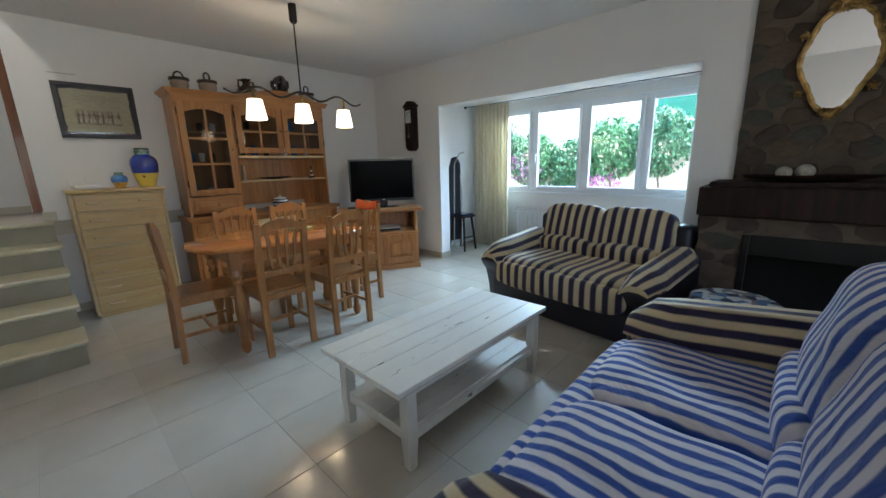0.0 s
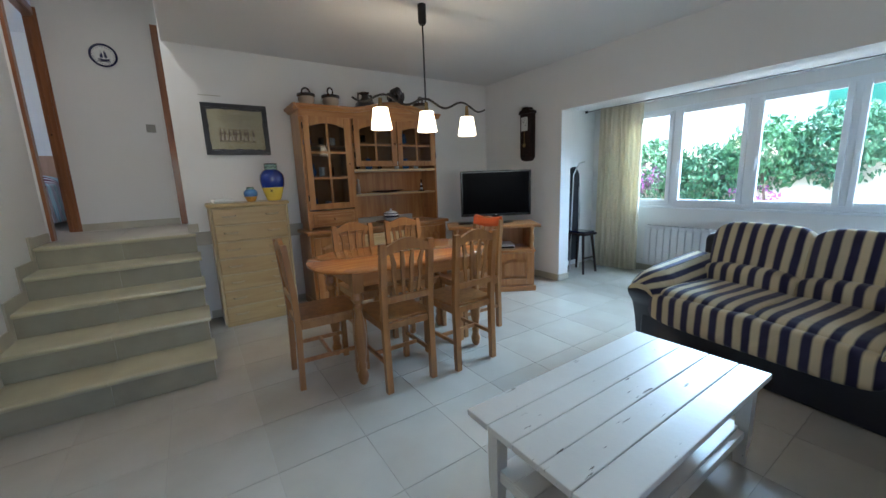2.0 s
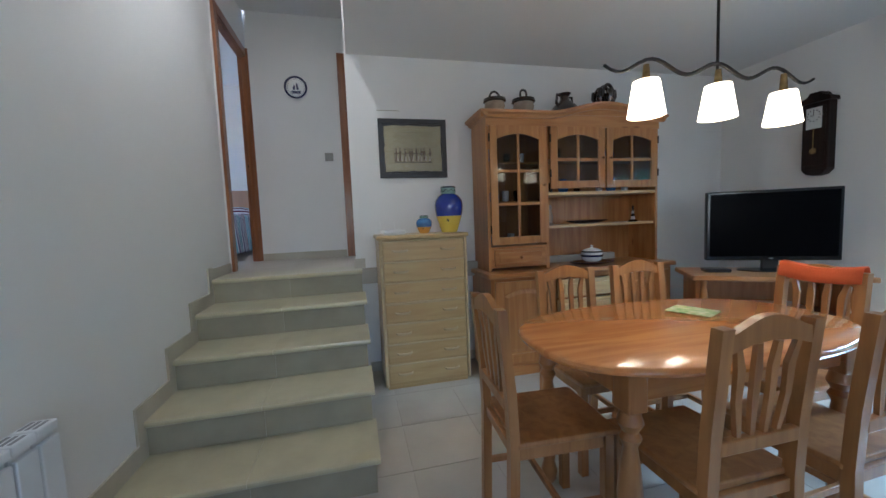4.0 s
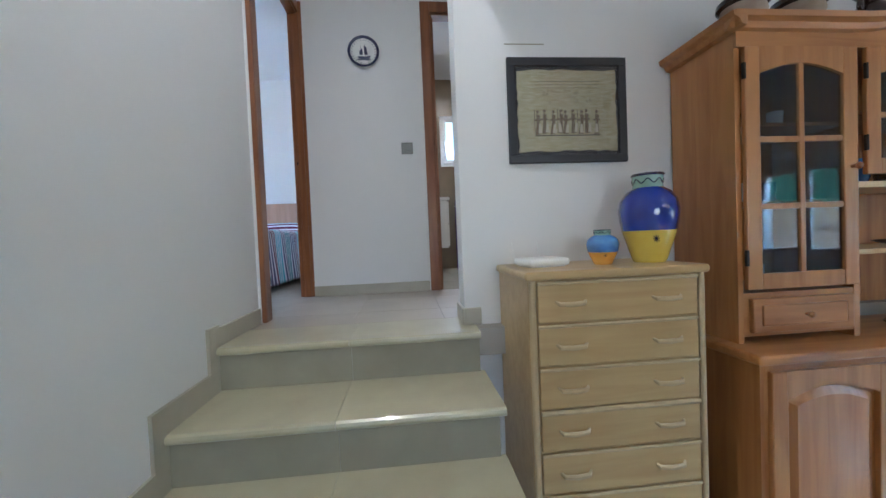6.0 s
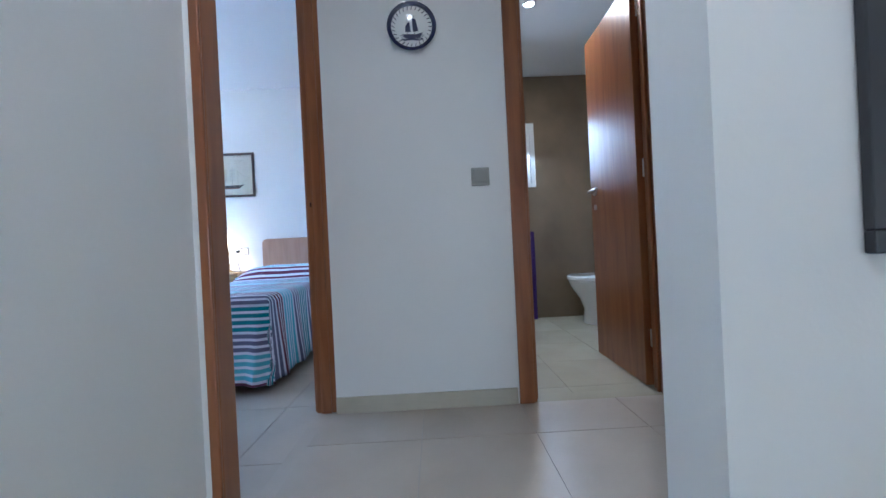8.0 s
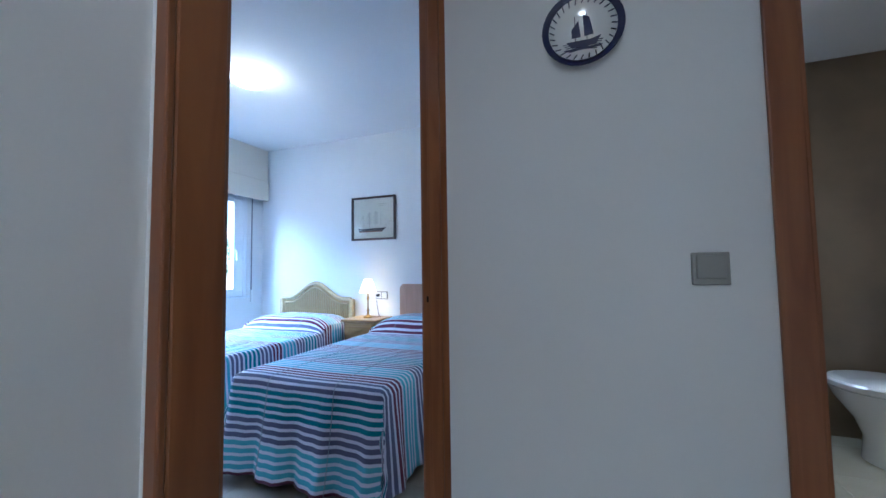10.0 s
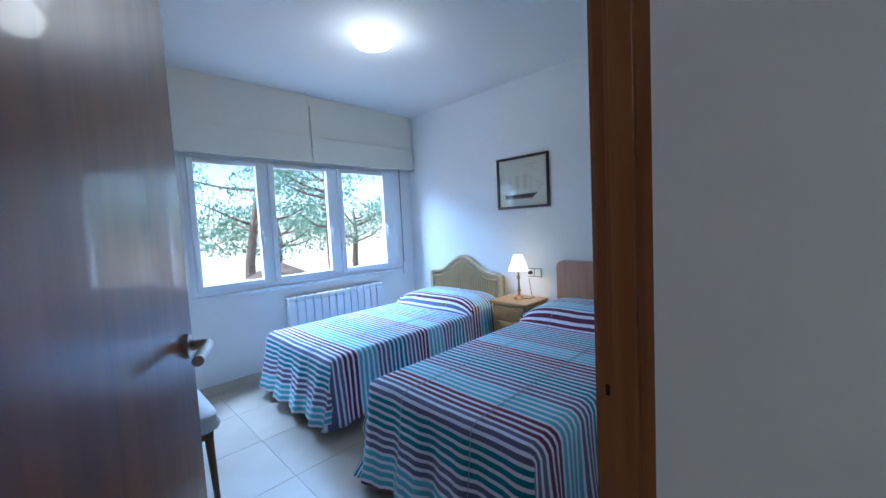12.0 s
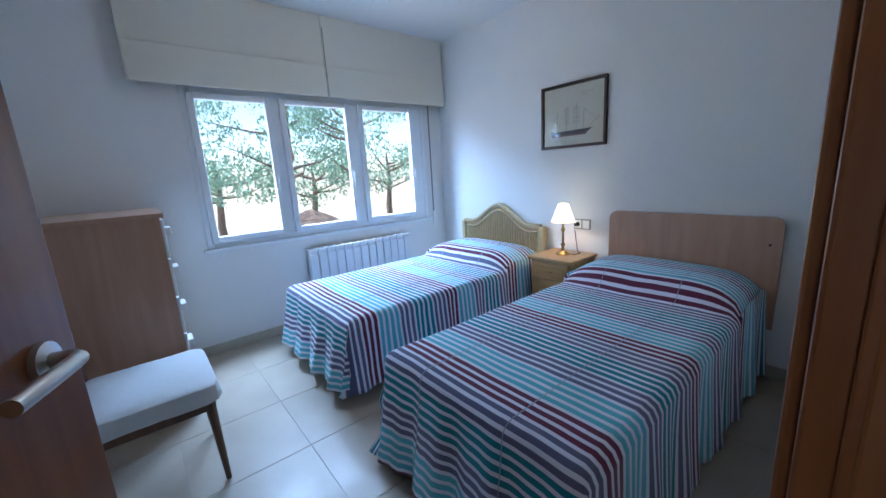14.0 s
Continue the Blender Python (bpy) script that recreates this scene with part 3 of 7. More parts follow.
def door_leaf(name, label, width, height, place, rz):
    """A flush leaf that runs along its own x from the hinge, with a lever each side."""
    t = thing(name, label, "door", place, rz)
    part("leaf", B(0.004, width, -0.02, 0.02, 0.008, height, 0.003), M_DOOR, t)
    for s in (-1, 1):
        h = part("handle", lathe(bmesh.new(), [(0.0, 0.02 * s), (0.026, 0.02 * s), (0.026, 0.029 * s), (0.012, 0.031 * s)], (width - 0.07, 0, 1.055), 20, "y"), M_STEEL, t, "brushed steel lever", smooth=True)
        b = tube(bmesh.new(), [(width - 0.07, 0.03 * s, 1.055), (width - 0.07, 0.055 * s, 1.055), (width - 0.075, 0.062 * s, 1.055), (width - 0.10, 0.064 * s, 1.055), (width - 0.195, 0.064 * s, 1.055)], 0.0105, 12)
        part("lever", b, M_STEEL, h, smooth=True)
        if width < 0.7:
            part("keyhole", lathe(bmesh.new(), [(0.0, 0.02 * s), (0.017, 0.02 * s), (0.017, 0.026 * s), (0.0, 0.027 * s)], (width - 0.07, 0, 0.955), 14, "y"), M_STEEL, t)
    for z in (0.2, 1.05, 1.85):
        part("hinge", B(-0.008, 0.006, -0.026, -0.008, z, z + 0.09, 0.003), M_STEEL, t)
    return t


f = door_frame("door_frame_bedroom", "sapele-coloured frame round the bedroom doorway", "y", -0.63, -0.575, DA0, DA1, DTOP, H)
part("corner_jamb", B(-6.42, -6.341, -0.632, -0.535, H, DTOP + 0.07, 0.004), M_DOOR, f)
part("architrave_return", B(-5.4785, -5.468, -0.584, -0.5608, H, DTOP + 0.07, 0.003), M_DOOR, f)
part("corner_jamb_rebate", B(-6.341, -6.331, -0.60, -0.56, H, DTOP - 0.024, 0.003), M_DOOR, f)
part("strike_plate", B(-6.341, -6.340, -0.617, -0.609, H + 0.965, H + 0.985, 0.0003), M_IRON, f, "dark strike plate")
door_frame("door_frame_bathroom", "sapele-coloured frame round the bathroom doorway", "x", -6.42, -6.33, BC0, BC1, DTOP, H)
door_leaf("door_bedroom", "reddish brown sapele door standing open into the bedroom", 0.765, 2.03, (DA1 - 0.03, -0.65, H), -111.5)
door_leaf("door_bathroom", "glossy brown sapele door standing open into the bathroom", 0.60, 2.03, (-6.43, BC1 - 0.03, H), 178)


# ---- stairs ----
stairs = thing("staircase", "five cream stone steps with grey risers up to the hall", "stairs", (0, 0, 0))
NX = [-3.752, -4.068, -4.385, -4.71, -5.03]
part("stair_body", B(-5.10, NX[0] - 0.035, -0.60, 0.436, 0, H / 5 - 0.03), M_WALL, stairs)
for i in range(1, 5):
    part("stair_body", B(-5.10, NX[i] - 0.035, -0.60, 0.436, H / 5 * i - 0.03, H / 5 * (i + 1) - 0.03), M_WALL, stairs)
for i, x in enumerate(NX):
    z = H / 5 * (i + 1)
    x2 = NX[i + 1] - 0.035 if i < 4 else -5.33
    y1 = 0.455 if i < 4 else 0.44
    prof = [(x2, z - 0.03), (x - 0.008, z - 0.03), (x - 0.001, z - 0.024), (x, z - 0.015), (x - 0.002, z - 0.006), (x - 0.01, z), (x2, z)]
    for a, c in ((-0.60, -0.091), (-0.089, y1)):
        part("tread", prism(bmesh.new(), prof, a, c, "xz"), M_STEP, stairs)
    for a, c in ((-0.60, -0.085), (-0.083, 0.436)):
        part("riser", B(x - 0.035, x - 0.022, a, c, z - H / 5 + 0.001, z - 0.031), M_RISER, stairs)
    xe = NX[i + 1] if i < 4 else x - 0.30
    if i < 4:
        b = bmesh.new()
        prism(b, [(x - 0.0, z), (xe - 0.033, z), (xe - 0.033, z + 0.085), (x, z + 0.085), ], -0.60, -0.589, "xz")
        part("baseboard", b, M_PLINTH, stairs)
        part("baseboard", B(xe - 0.033, xe + 0.045, -0.60, -0.5885, z + 0.0855, z + H / 5 + 0.085), M_PLINTH, stairs)
part("baseboard", B(NX[0], NX[0] + 0.05, -0.60, -0.5885, 0.075, H / 5 + 0.085), M_PLINTH, stairs)


# ---- windows ----
def casement(name, label, axis, at, a0, a1, z0, z1, sashes, rim=0.05, sill=True, handle=True, out=1):
    """A plastic window; sashes: (from, to) glass edges along the wall; out: the side that is outdoors."""
    t = thing(name, label, "window")
    tagged(t, kind="structure")

    def bar(nm, d0, d1, a, c, z, w, m=M_PVC, bev=0.006, p=t):
        lo, hi = sorted((at + d0 * out, at + d1 * out))
        b = B(lo, hi, a, c, z, w, bev) if axis == "x" else B(a, c, lo, hi, z, w, bev)
        return part(nm, b, m, p)
    bar("window_frame", 0.0, 0.06, a0, a0 + rim, z0, z1)
    bar("window_frame", 0.0, 0.06, a1 - rim, a1, z0, z1)
    bar("window_frame", 0.002, 0.058, a0 + rim, a1 - rim, z1 - rim, z1)
    bar("window_frame", 0.002, 0.058, a0 + rim, a1 - rim, z0, z0 + rim)
    edges = [a0 + rim] + [v for a, c in sashes for v in (a - 0.045, c + 0.045)] + [a1 - rim]
    for a, c in zip(edges[::2], edges[1::2]):
        if c - a > 0.004:
            bar("mullion", 0.0, 0.055, a + 0.001, c - 0.001, z0 + rim, z1 - rim)
    for i, (a, c) in enumerate(sashes):
        w = 0.045
        s = bar("sash", -0.018, 0.03, a - w, a, z0 + rim - 0.012, z1 - rim + 0.012)
        bar("sash_rail", -0.018, 0.03, c, c + w, z0 + rim - 0.012, z1 - rim + 0.012, p=s)
        bar("sash_rail", -0.017, 0.029, a, c, z1 - rim - w + 0.012, z1 - rim + 0.012, p=s)
        bar("sash_rail", -0.017, 0.029, a, c, z0 + rim - 0.012, z0 + rim + w - 0.012, p=s)
        g = bar("pane", 0.004, 0.010, a, c, z0 + rim + w - 0.012, z1 - rim - w + 0.012, M_GLASS, 0)
        g.visible_shadow = False
        if handle:
            zz = (z0 + z1) / 2 - 0.1
            bar("handle", -0.03, -0.018, a - 0.034, a - 0.012, zz, zz + 0.06, bev=0.003)
            bar("handle", -0.05, -0.035, a - 0.03, a - 0.016, zz - 0.08, zz + 0.04, bev=0.004)
    if sill:
        bar("window_sill", -0.03, 0.0, a0 - 0.03, a1 + 0.03, z0 - 0.025, z0)
    return t


casement("window_garden", "wide white four-part window to the garden", "y", 5.26, -3.74, -1.14, 0.84, 1.99, [(-3.64, -3.30), (-3.15, -2.58), (-2.42, -1.86), (-1.72, -1.24)])
casement("window_bedroom", "white three-part bedroom window facing pine trees", "y", -3.785, -8.40, -6.33, 1.66, 2.80, [(-8.21, -7.70), (-7.53, -7.02), (-6.87, -6.41)], out=-1)
casement("window_bathroom", "small white bathroom window", "x", -8.28, 0.62, 0.99, 2.16, 2.80, [(0.70, 0.88)], out=-1, sill=False)
# Unseen window behind the camera, assumed so that daylight enters from the east.
casement("window_patio", "unseen white window assumed in the east wall", "x", 1.4, -0.2, 1.9, 0.8, 2.2, [(-0.1, 0.8), (0.9, 1.8)])


def radiator(name, label, x0, n, y, facing, z0, z1, pitch=0.08):
    """Column radiator along x: n columns; facing: +1 or -1 along y."""
    t = thing(name, label, "radiator", (x0, y, z0))
    w, h = pitch, z1 - z0
    for i in range(n):
        a = i * w
        s = sorted((0.02 * facing, 0.085 * facing))
        part("column", B(a + 0.003, a + w - 0.003, s[0] + 0.012, s[1] - 0.012, 0, h - 0.02, 0.006), M_RAD, t)
        fs = sorted((0.074 * facing, 0.09 * facing))
        part("front_plate", B(a + 0.005, a + w - 0.005, fs[0], fs[1], 0.02, h - 0.045, 0.004), M_RAD, t)
        ts = sorted((0.02 * facing, 0.088 * facing))
        c = part("top_grille", B(a + 0.002, a + w - 0.002, ts[0], ts[1], h - 0.03, h, 0.005), M_RAD, t)
        # No openings here: grey strips on top paint the shade inside the slots.
        for k in range(3):
            k0 = sorted(((0.03 + k * 0.018) * facing, (0.04 + k * 0.018) * facing))
            part("slot", B(a + 0.015, a + w - 0.015, k0[0], k0[1], h - 0.002, h + 0.001), M_RADGAP, c)
    v = tube(bmesh.new(), [(-0.045, 0.05 * facing, 0.04), (0.005, 0.05 * facing, 0.04)], 0.012)
    part("valve", v, M_RAD, t, smooth=True)
    part("valve_knob", lathe(bmesh.new(), [(0.0, -0.075), (0.02, -0.07), (0.022, -0.04), (0.012, -0.03)], (0, 0.05 * facing, 0.04), 14, "x"), M_WHITE, t, smooth=True)
    b = tube(bmesh.new(), [(0.1, 0, h * .7), (0.1, 0.03 * facing, h * .7)], 0.01)
    part("bracket", b, M_RAD, t)
    return t


radiator("radiator", "white column radiator on the wall beside the stairs", -3.50, 12, -0.60, 1, 0.12, 0.66)
radiator("radiator", "white column radiator below the bedroom window", -8.07, 13, -3.785, 1, 0.12 + H, 1.54)
radiator("radiator", "white column radiator below the garden window", -3.48, 16, 5.26, -1, 0.10, 0.60)


# ---- dining chairs ----
def dining_chair():
    """Origin on the floor at the middle of the back legs; the seat goes towards +y."""
    t = thing("dining_chair", "honey pine dining chair with slatted back at the dining table", "chair", group="chairs round the dining table")
    w = 0.155
    for s in (-1, 1):
        b = bmesh.new()
        rs = [[Vector((s * w + dx, dy + yy, z)) for dx, dy in ((-.019, -.017), (.019, -.017), (.019, .017), (-.019, .017))] for z, yy in ((0, 0.0), (0.44, 0.012), (0.62, 0.004), (0.90, -0.022), (0.912, -0.024))]
        rings(b, rs)
        part("back_leg", b, M_CHAIR, t)
        part("front_leg", B(s * w - .018, s * w + .018, 0.345, 0.381, 0, 0.43, 0.003), M_CHAIR, t)
        part("side_rail", B(s * w - .011, s * w + .011, 0.03, 0.345, 0.385, 0.43, 0.003), M_CHAIR, t)
        part("side_stretcher", B(s * w - .009, s * w + .009, 0.02, 0.345, 0.17, 0.195, 0.003), M_CHAIR, t)
    part("front_rail", B(-w + .018, w - .018, 0.355, 0.375, 0.385, 0.43, 0.003), M_CHAIR, t)
    part("back_rail", B(-w + .018, w - .018, 0.005, 0.025, 0.39, 0.43, 0.003), M_CHAIR, t)
    part("stretcher", B(-w + .009, w - .009, 0.18, 0.198, 0.17, 0.195, 0.003), M_CHAIR, t)
    part("seat", B(-w - .022, w + .022, 0.02, 0.40, 0.43, 0.452, 0.007), M_CHAIR, t)
    part("lower_back_rail", B(-w + .015, w - .015, -0.012, 0.012, 0.555, 0.595, 0.004), M_CHAIR, t)
    a = w - 0.019
    arc = [(a - 2 * a * i / 16, 0.893 + 0.042 * math.cos((1 - i / 8) * math.pi / 2) ** 1.3) for i in range(17)]
    low = [(-a, 0.845), (-a * .5, 0.862), (0, 0.868), (a * .5, 0.862), (a, 0.845)]
    part("top_rail", prism(bmesh.new(), arc + low, -0.034, -0.010, "xz"), M_CHAIR, t)
    for i in range(4):
        x = -0.087 + 0.058 * i
        b = bmesh.new()
        k = (i - 1.5) * 0.012
        rs = [[Vector((x + xx + dx, dy + yy, z)) for dx, dy in ((-hw * .85, -.007), (hw * .85, -.007), (hw * .85, .007), (-hw * .85, .007))] for z, yy, xx, hw in ((0.59, 0.003, -k, .009), (0.70, -.007, 0, .013), (0.79, -.014, 0, .016), (0.86, -.021, k, .010))]
        rings(b, rs)
        part("back_slat", b, M_CHAIR, t)
    return t


chair = dining_chair()
chair.matrix_world = pose(-2.915, 1.445, 0, 0, 0, 90)
copy_thing(chair, pose(-2.885, 1.93, 0, 0, 0, 92))
copy_thing(chair, pose(-3.44, 0.88, 0, 0, 0, -3))
copy_thing(chair, pose(-3.98, 1.53, 0, 0, 0, -90))
copy_thing(chair, pose(-3.98, 2.00, 0, 0, 0, -90))
c = copy_thing(chair, pose(-3.43, 2.50, 0, 0, 0, 180))
tagged(c, "honey pine dining chair with orange cloth beside the television")

# ---- dining table ----
table = thing("dining_table", "orange pine dining table with rounded ends and turned legs", "table", (-3.37, 1.66, 0))


def oval(rx, ry, k=0.72, n=48, grow=0.0):
    o = []
    for i in range(n):
        a = 2 * math.pi * i / n
        c, s = math.cos(a), math.sin(a)
        o.append((math.copysign(abs(c) ** k, c) * (rx + grow), math.copysign(abs(s) ** (k * 1.15), s) * (ry + grow)))
    return o


b = bmesh.new()
levels = [(0.722, -0.02), (0.728, -0.006), (0.740, 0.0), (0.750, -0.003), (0.756, -0.012)]
rings(b, [[Vector((x, y, z)) for x, y in oval(0.39, 0.66, grow=g)] for z, g in levels])
part("tabletop", b, M_TABLE, table, "glossy orange pine", smooth=True)
for a in (-1, 1):
    part("apron", B(a * 0.26 - 0.012, a * 0.26 + 0.012, -0.46, 0.46, 0.63, 0.722, 0.002), M_PINE_H, table)
    part("apron", B(-0.26, 0.26, a * 0.46 - 0.012, a * 0.46 + 0.012, 0.63, 0.722, 0.002), M_PINE, table)
    for c in (-1, 1):
        prof = [(0.018, 0), (0.03, 0.02), (0.036, 0.06), (0.024, 0.10), (0.028, 0.12), (0.028, 0.13), (0.022, 0.15), (0.036, 0.24), (0.04, 0.32), (0.03, 0.42), (0.022, 0.48), (0.035, 0.51), (0.024, 0.53), (0.040, 0.56), (0.030, 0.60)]
        leg = part("leg", lathe(bmesh.new(), prof, (a * 0.255, c * 0.455, 0), 16), M_CHAIR, table, smooth=True)
        part("leg_block", B(a * 0.255 - .035, a * 0.255 + .035, c * 0.455 - .035, c * 0.455 + .035, 0.60, 0.722, 0.004), M_CHAIR, leg)
m = thing("table_mat", "small green and cream mat folded on the dining table", "table mat", (-3.5, 1.86, 0.757), 25)
part("cloth", B(-0.09, 0.09, -0.07, 0.07, 0, 0.004, 0.001), mat("green_print_cloth", (0.2, 0.33, 0.12), 0.9, vary=((0.5, 0.5, 0.3), 30, 0.8)), m)

# ---- chest of drawers (rattan) ----
cd = thing("chest_of_drawers", "cream rattan-edged chest with seven drawers, router and vases on top", "chest of drawers", (-5.165, 0.557, 0), 0)
cd.scale = (0.75, 0.965, 1)
part("carcass", B(0, 0.53, 0, 0.66, 0.03, 1.085, 0.004), M_RATTAN, cd)
part("plinth", B(0.02, 0.51, 0.02, 0.64, 0, 0.03), M_RATTAN, cd)
part("top", B(-0.0, 0.56, -0.015, 0.675, 1.085, 1.115, 0.012, 3), M_RATTAN, cd)
for y in (0.012, 0.648):
    part("corner_cane", tube(bmesh.new(), [(0.538, y, 0.03), (0.538, y, 1.085)], 0.012, 10), M_RATTAN_EDGE, cd, smooth=True)
dh = (1.085 - 0.05) / 7
for i in range(7):
    z = 0.045 + i * dh
    d = part("drawer", B(0.522, 0.545, 0.03, 0.63, z + 0.006, z + dh - 0.010, 0.004), M_RATTAN, cd)
    part("cane_strip", tube(bmesh.new(), [(0.547, 0.03, z + dh - 0.006), (0.547, 0.63, z + dh - 0.006)], 0.006 if i != 3 else 0.010, 8), M_RATTAN_EDGE, d, smooth=True)
    for yc in (0.15, 0.51):
        pts = [(0.543, yc - 0.055, z + 0.078), (0.560, yc - 0.045, z + 0.071), (0.566, yc, z + 0.069), (0.560, yc + 0.045, z + 0.071), (0.543, yc + 0.055, z + 0.078)]
        part("handle", tube(bmesh.new(), pts, [0.005, 0.008, 0.009, 0.008, 0.005], 8), M_RATTAN_EDGE, d, "pale cane pull", smooth=True)

# things on the chest
TOPZ = 1.115
r = thing("wifi_router", "flat white router with two aerials on the chest of drawers", "router", (-4.98, 0.685, TOPZ), 6)
part("body", B(-0.075, 0.075, -0.085, 0.085, 0.004, 0.034, 0.012, 3), M_WHITE, r)
part("feet", B(-0.06, 0.06, -0.07, 0.07, 0, 0.006), M_WHITE, r)
for y in (-0.08, 0.03):
    part("aerial", tube(bmesh.new(), [(-0.078, y, 0.015), (-0.085, y + .002, 0.03), (-0.09, y - 0.005, 0.10)], [0.005, 0.004, 0.003], 8), M_WHITE, r, smooth=True)


def vase(label, at, k, top_col, mid, low, band):
    v = thing("vase", label, "vase", at)
    part("base", lathe(bmesh.new(), [(0.0, 0), (0.052 * k, 0), (0.058 * k, 0.01 * k), (0.082 * k, 0.085 * k), (0.091 * k, 0.115 * k)], (0, 0, 0), 32, capped=False), low, v, "glazed lower half", True)
    part("body", lathe(bmesh.new(), [(0.091 * k, 0.115 * k), (0.098 * k, 0.15 * k), (0.101 * k, 0.19 * k), (0.095 * k, 0.225 * k), (0.075 * k, 0.255 * k), (0.052 * k, 0.27 * k)], (0, 0, 0), 32, capped=False), mid, v, "glazed upper half", True)
    part("neck", lathe(bmesh.new(), [(0.052 * k, 0.27 * k), (0.049 * k, 0.285 * k), (0.052 * k, 0.312 * k)], (0, 0, 0), 32, capped=False), top_col, v, "pale green neck", True)
    part("rim", lathe(bmesh.new(), [(0.052 * k, 0.312 * k), (0.057 * k, 0.317 * k), (0.052 * k, 0.322 * k), (0.045 * k, 0.315 * k), (0.042 * k, 0.28 * k), (0, 0.2 * k)], (0, 0, 0), 32, capped=False), M_NAVYG, v, "dark rim", True)
    pts = [((0.0515 * k) * math.cos(a), (0.0515 * k) * math.sin(a), (0.293 + 0.008 * math.sin(a * 8)) * k) for a in [2 * math.pi * i / 64 for i in range(65)]]
    part("wavy_line", tube(bmesh.new(), pts, 0.0022 * k, 6), M_NAVYG, v, smooth=True)
    b = bmesh.new()
    for i in range(4):
        a = math.pi * i / 4
        c, s = math.cos(a) * 0.013 * k, math.sin(a) * 0.013 * k
        tube(b, [(0.083 * k, c - .03 * k, 0.086 * k + s), (0.086 * k, -c - .03 * k, 0.086 * k - s)], 0.0016 * k, 5)
    part("painted_star", b, M_NAVYG, v)
    return v


vase("large cobalt blue and yellow glazed vase on the chest of drawers", (-4.94, 1.115, TOPZ), 1.08, M_GREENG, M_BLUE, M_YELLOW, M_NAVYG)
vase("small light blue and ochre glazed vase beside the large one", (-4.93, 0.915, TOPZ), 0.60, M_GREENG, M_LTBLUE, M_ORANGE, M_NAVYG).scale = (1, 1, 0.7)

# ---- papyrus picture ----
pic = thing("picture", "papyrus print in a dark slate frame above the chest", "picture", (-5.17, 0.897, 1.79))
fw, fh, fr = 0.274, 0.232, 0.036
part("frame", B(0.003, 0.02, -fw, fw, fh - fr, fh, 0.003), M_FRAME, pic)
part("frame_rail", B(0.003, 0.02, -fw, fw, -fh, -fh + fr, 0.003), M_FRAME, pic)
part("frame_rail", B(0.003, 0.0195, -fw, -fw + fr, -fh + fr, fh - fr, 0.003), M_FRAME, pic)
part("frame_rail", B(0.003, 0.0195, fw - fr, fw, -fh + fr, fh - fr, 0.003), M_FRAME, pic)
part("backing", B(0.0, 0.006, -fw + 0.01, fw - 0.01, -fh + 0.01, fh - 0.01), M_FRAME, pic)
b = bmesh.new()
ol = []
rr = random.Random(4)
for i in range(60):
    a = i / 60 * 4
    sx, sy = 0.228, 0.178
    p = [(-sx + 2 * sx * (a % 1), -sy), (sx, -sy + 2 * sy * (a % 1)), (sx - 2 * sx * (a % 1), sy), (-sx, sy - 2 * sy * (a % 1))][int(a)]
    ol.append((p[0] + rr.uniform(-.005, .005), p[1] + rr.uniform(-.005, .005)))
prism(b, ol, 0.006, 0.0095)
part("papyrus", b, M_PAPYRUS, pic, "ragged tan papyrus sheet")
b = bmesh.new()
box(b, 0.0096, 0.0105, -0.155, 0.15, -0.112, -0.108)
for i in range(3):
    box(b, 0.0096, 0.0102, -0.15 + .002 * i, 0.15, 0.10 + i * 0.014, 0.1012 + i * 0.014)
part("border_lines", b, M_INK, pic, "dark ruled lines")
for nm, m, lb, dx in (("figures", mat("brown_ink", (0.17, 0.13, 0.09), 0.8), "rows of small brown painted figures", 0.0), ("robes", mat("pale_robe_paint", (0.50, 0.46, 0.36), 0.8), "pale painted robes", 0.0004)):
    b = bmesh.new()
    for i in range(9):
        y = -0.135 + i * 0.033 + rr.uniform(-.006, .006)
        z, lean = -0.105 + (0.004 if i % 2 else 0), rr.uniform(-.006, .006)
        if dx:
            prism(b, [(y - 0.008, z + 0.006), (y + 0.009, z + 0.006), (y + 0.005 + lean, z + 0.045), (y - 0.004 + lean, z + 0.045)], 0.0096, 0.0106)
        else:
            prism(b, [(y - 0.013, z), (y + 0.011, z), (y + 0.007 + lean, z + 0.05), (y + 0.011 + lean, z + 0.085), (y - 0.007 + lean, z + 0.09), (y - 0.006 + lean, z + 0.05)], 0.0096, 0.0102)
            lathe(b, [(0, 0.0096), (0.0075, 0.0096), (0.0075, 0.0103), (0, 0.0103)], (0, y + lean, z + 0.10), 8, "x")
            box(b, 0.0096, 0.0103, y + lean - 0.018, y + lean + 0.016, z + 0.060, z + 0.068)
            if i % 3 == 0:
                box(b, 0.0096, 0.0103, y - 0.017, y - 0.014, z, z + 0.11)
    part(nm, b, m, pic, lb)
b = bmesh.new()
for i in range(26):
    y, z = rr.uniform(-0.14, 0.14), rr.uniform(0.03, 0.09)
    box(b, 0.0098, 0.0101, y - rr.uniform(.003, .007), y + rr.uniform(.003, .007), z, z + rr.uniform(0.004, 0.012))
part("faded_signs", b, M_INKL, pic, "faded painted signs")
g = part("glazing", B(0.013, 0.0145, -fw + fr, fw - fr, -fh + fr, fh - fr), M_GLASS, pic)
g.visible_shadow = False
part("scuff_on_wall", B(-5.17, -5.169, 0.62, 0.80, 2.085, 2.089), M_INKL, None, kind="structure")

# ---- dresser ----
D = thing("dresser", "tall honey pine dresser with glass doors, shelves, drawers and cupboard doors", "dresser", (-5.16, 1.36, 0))
W = 1.60


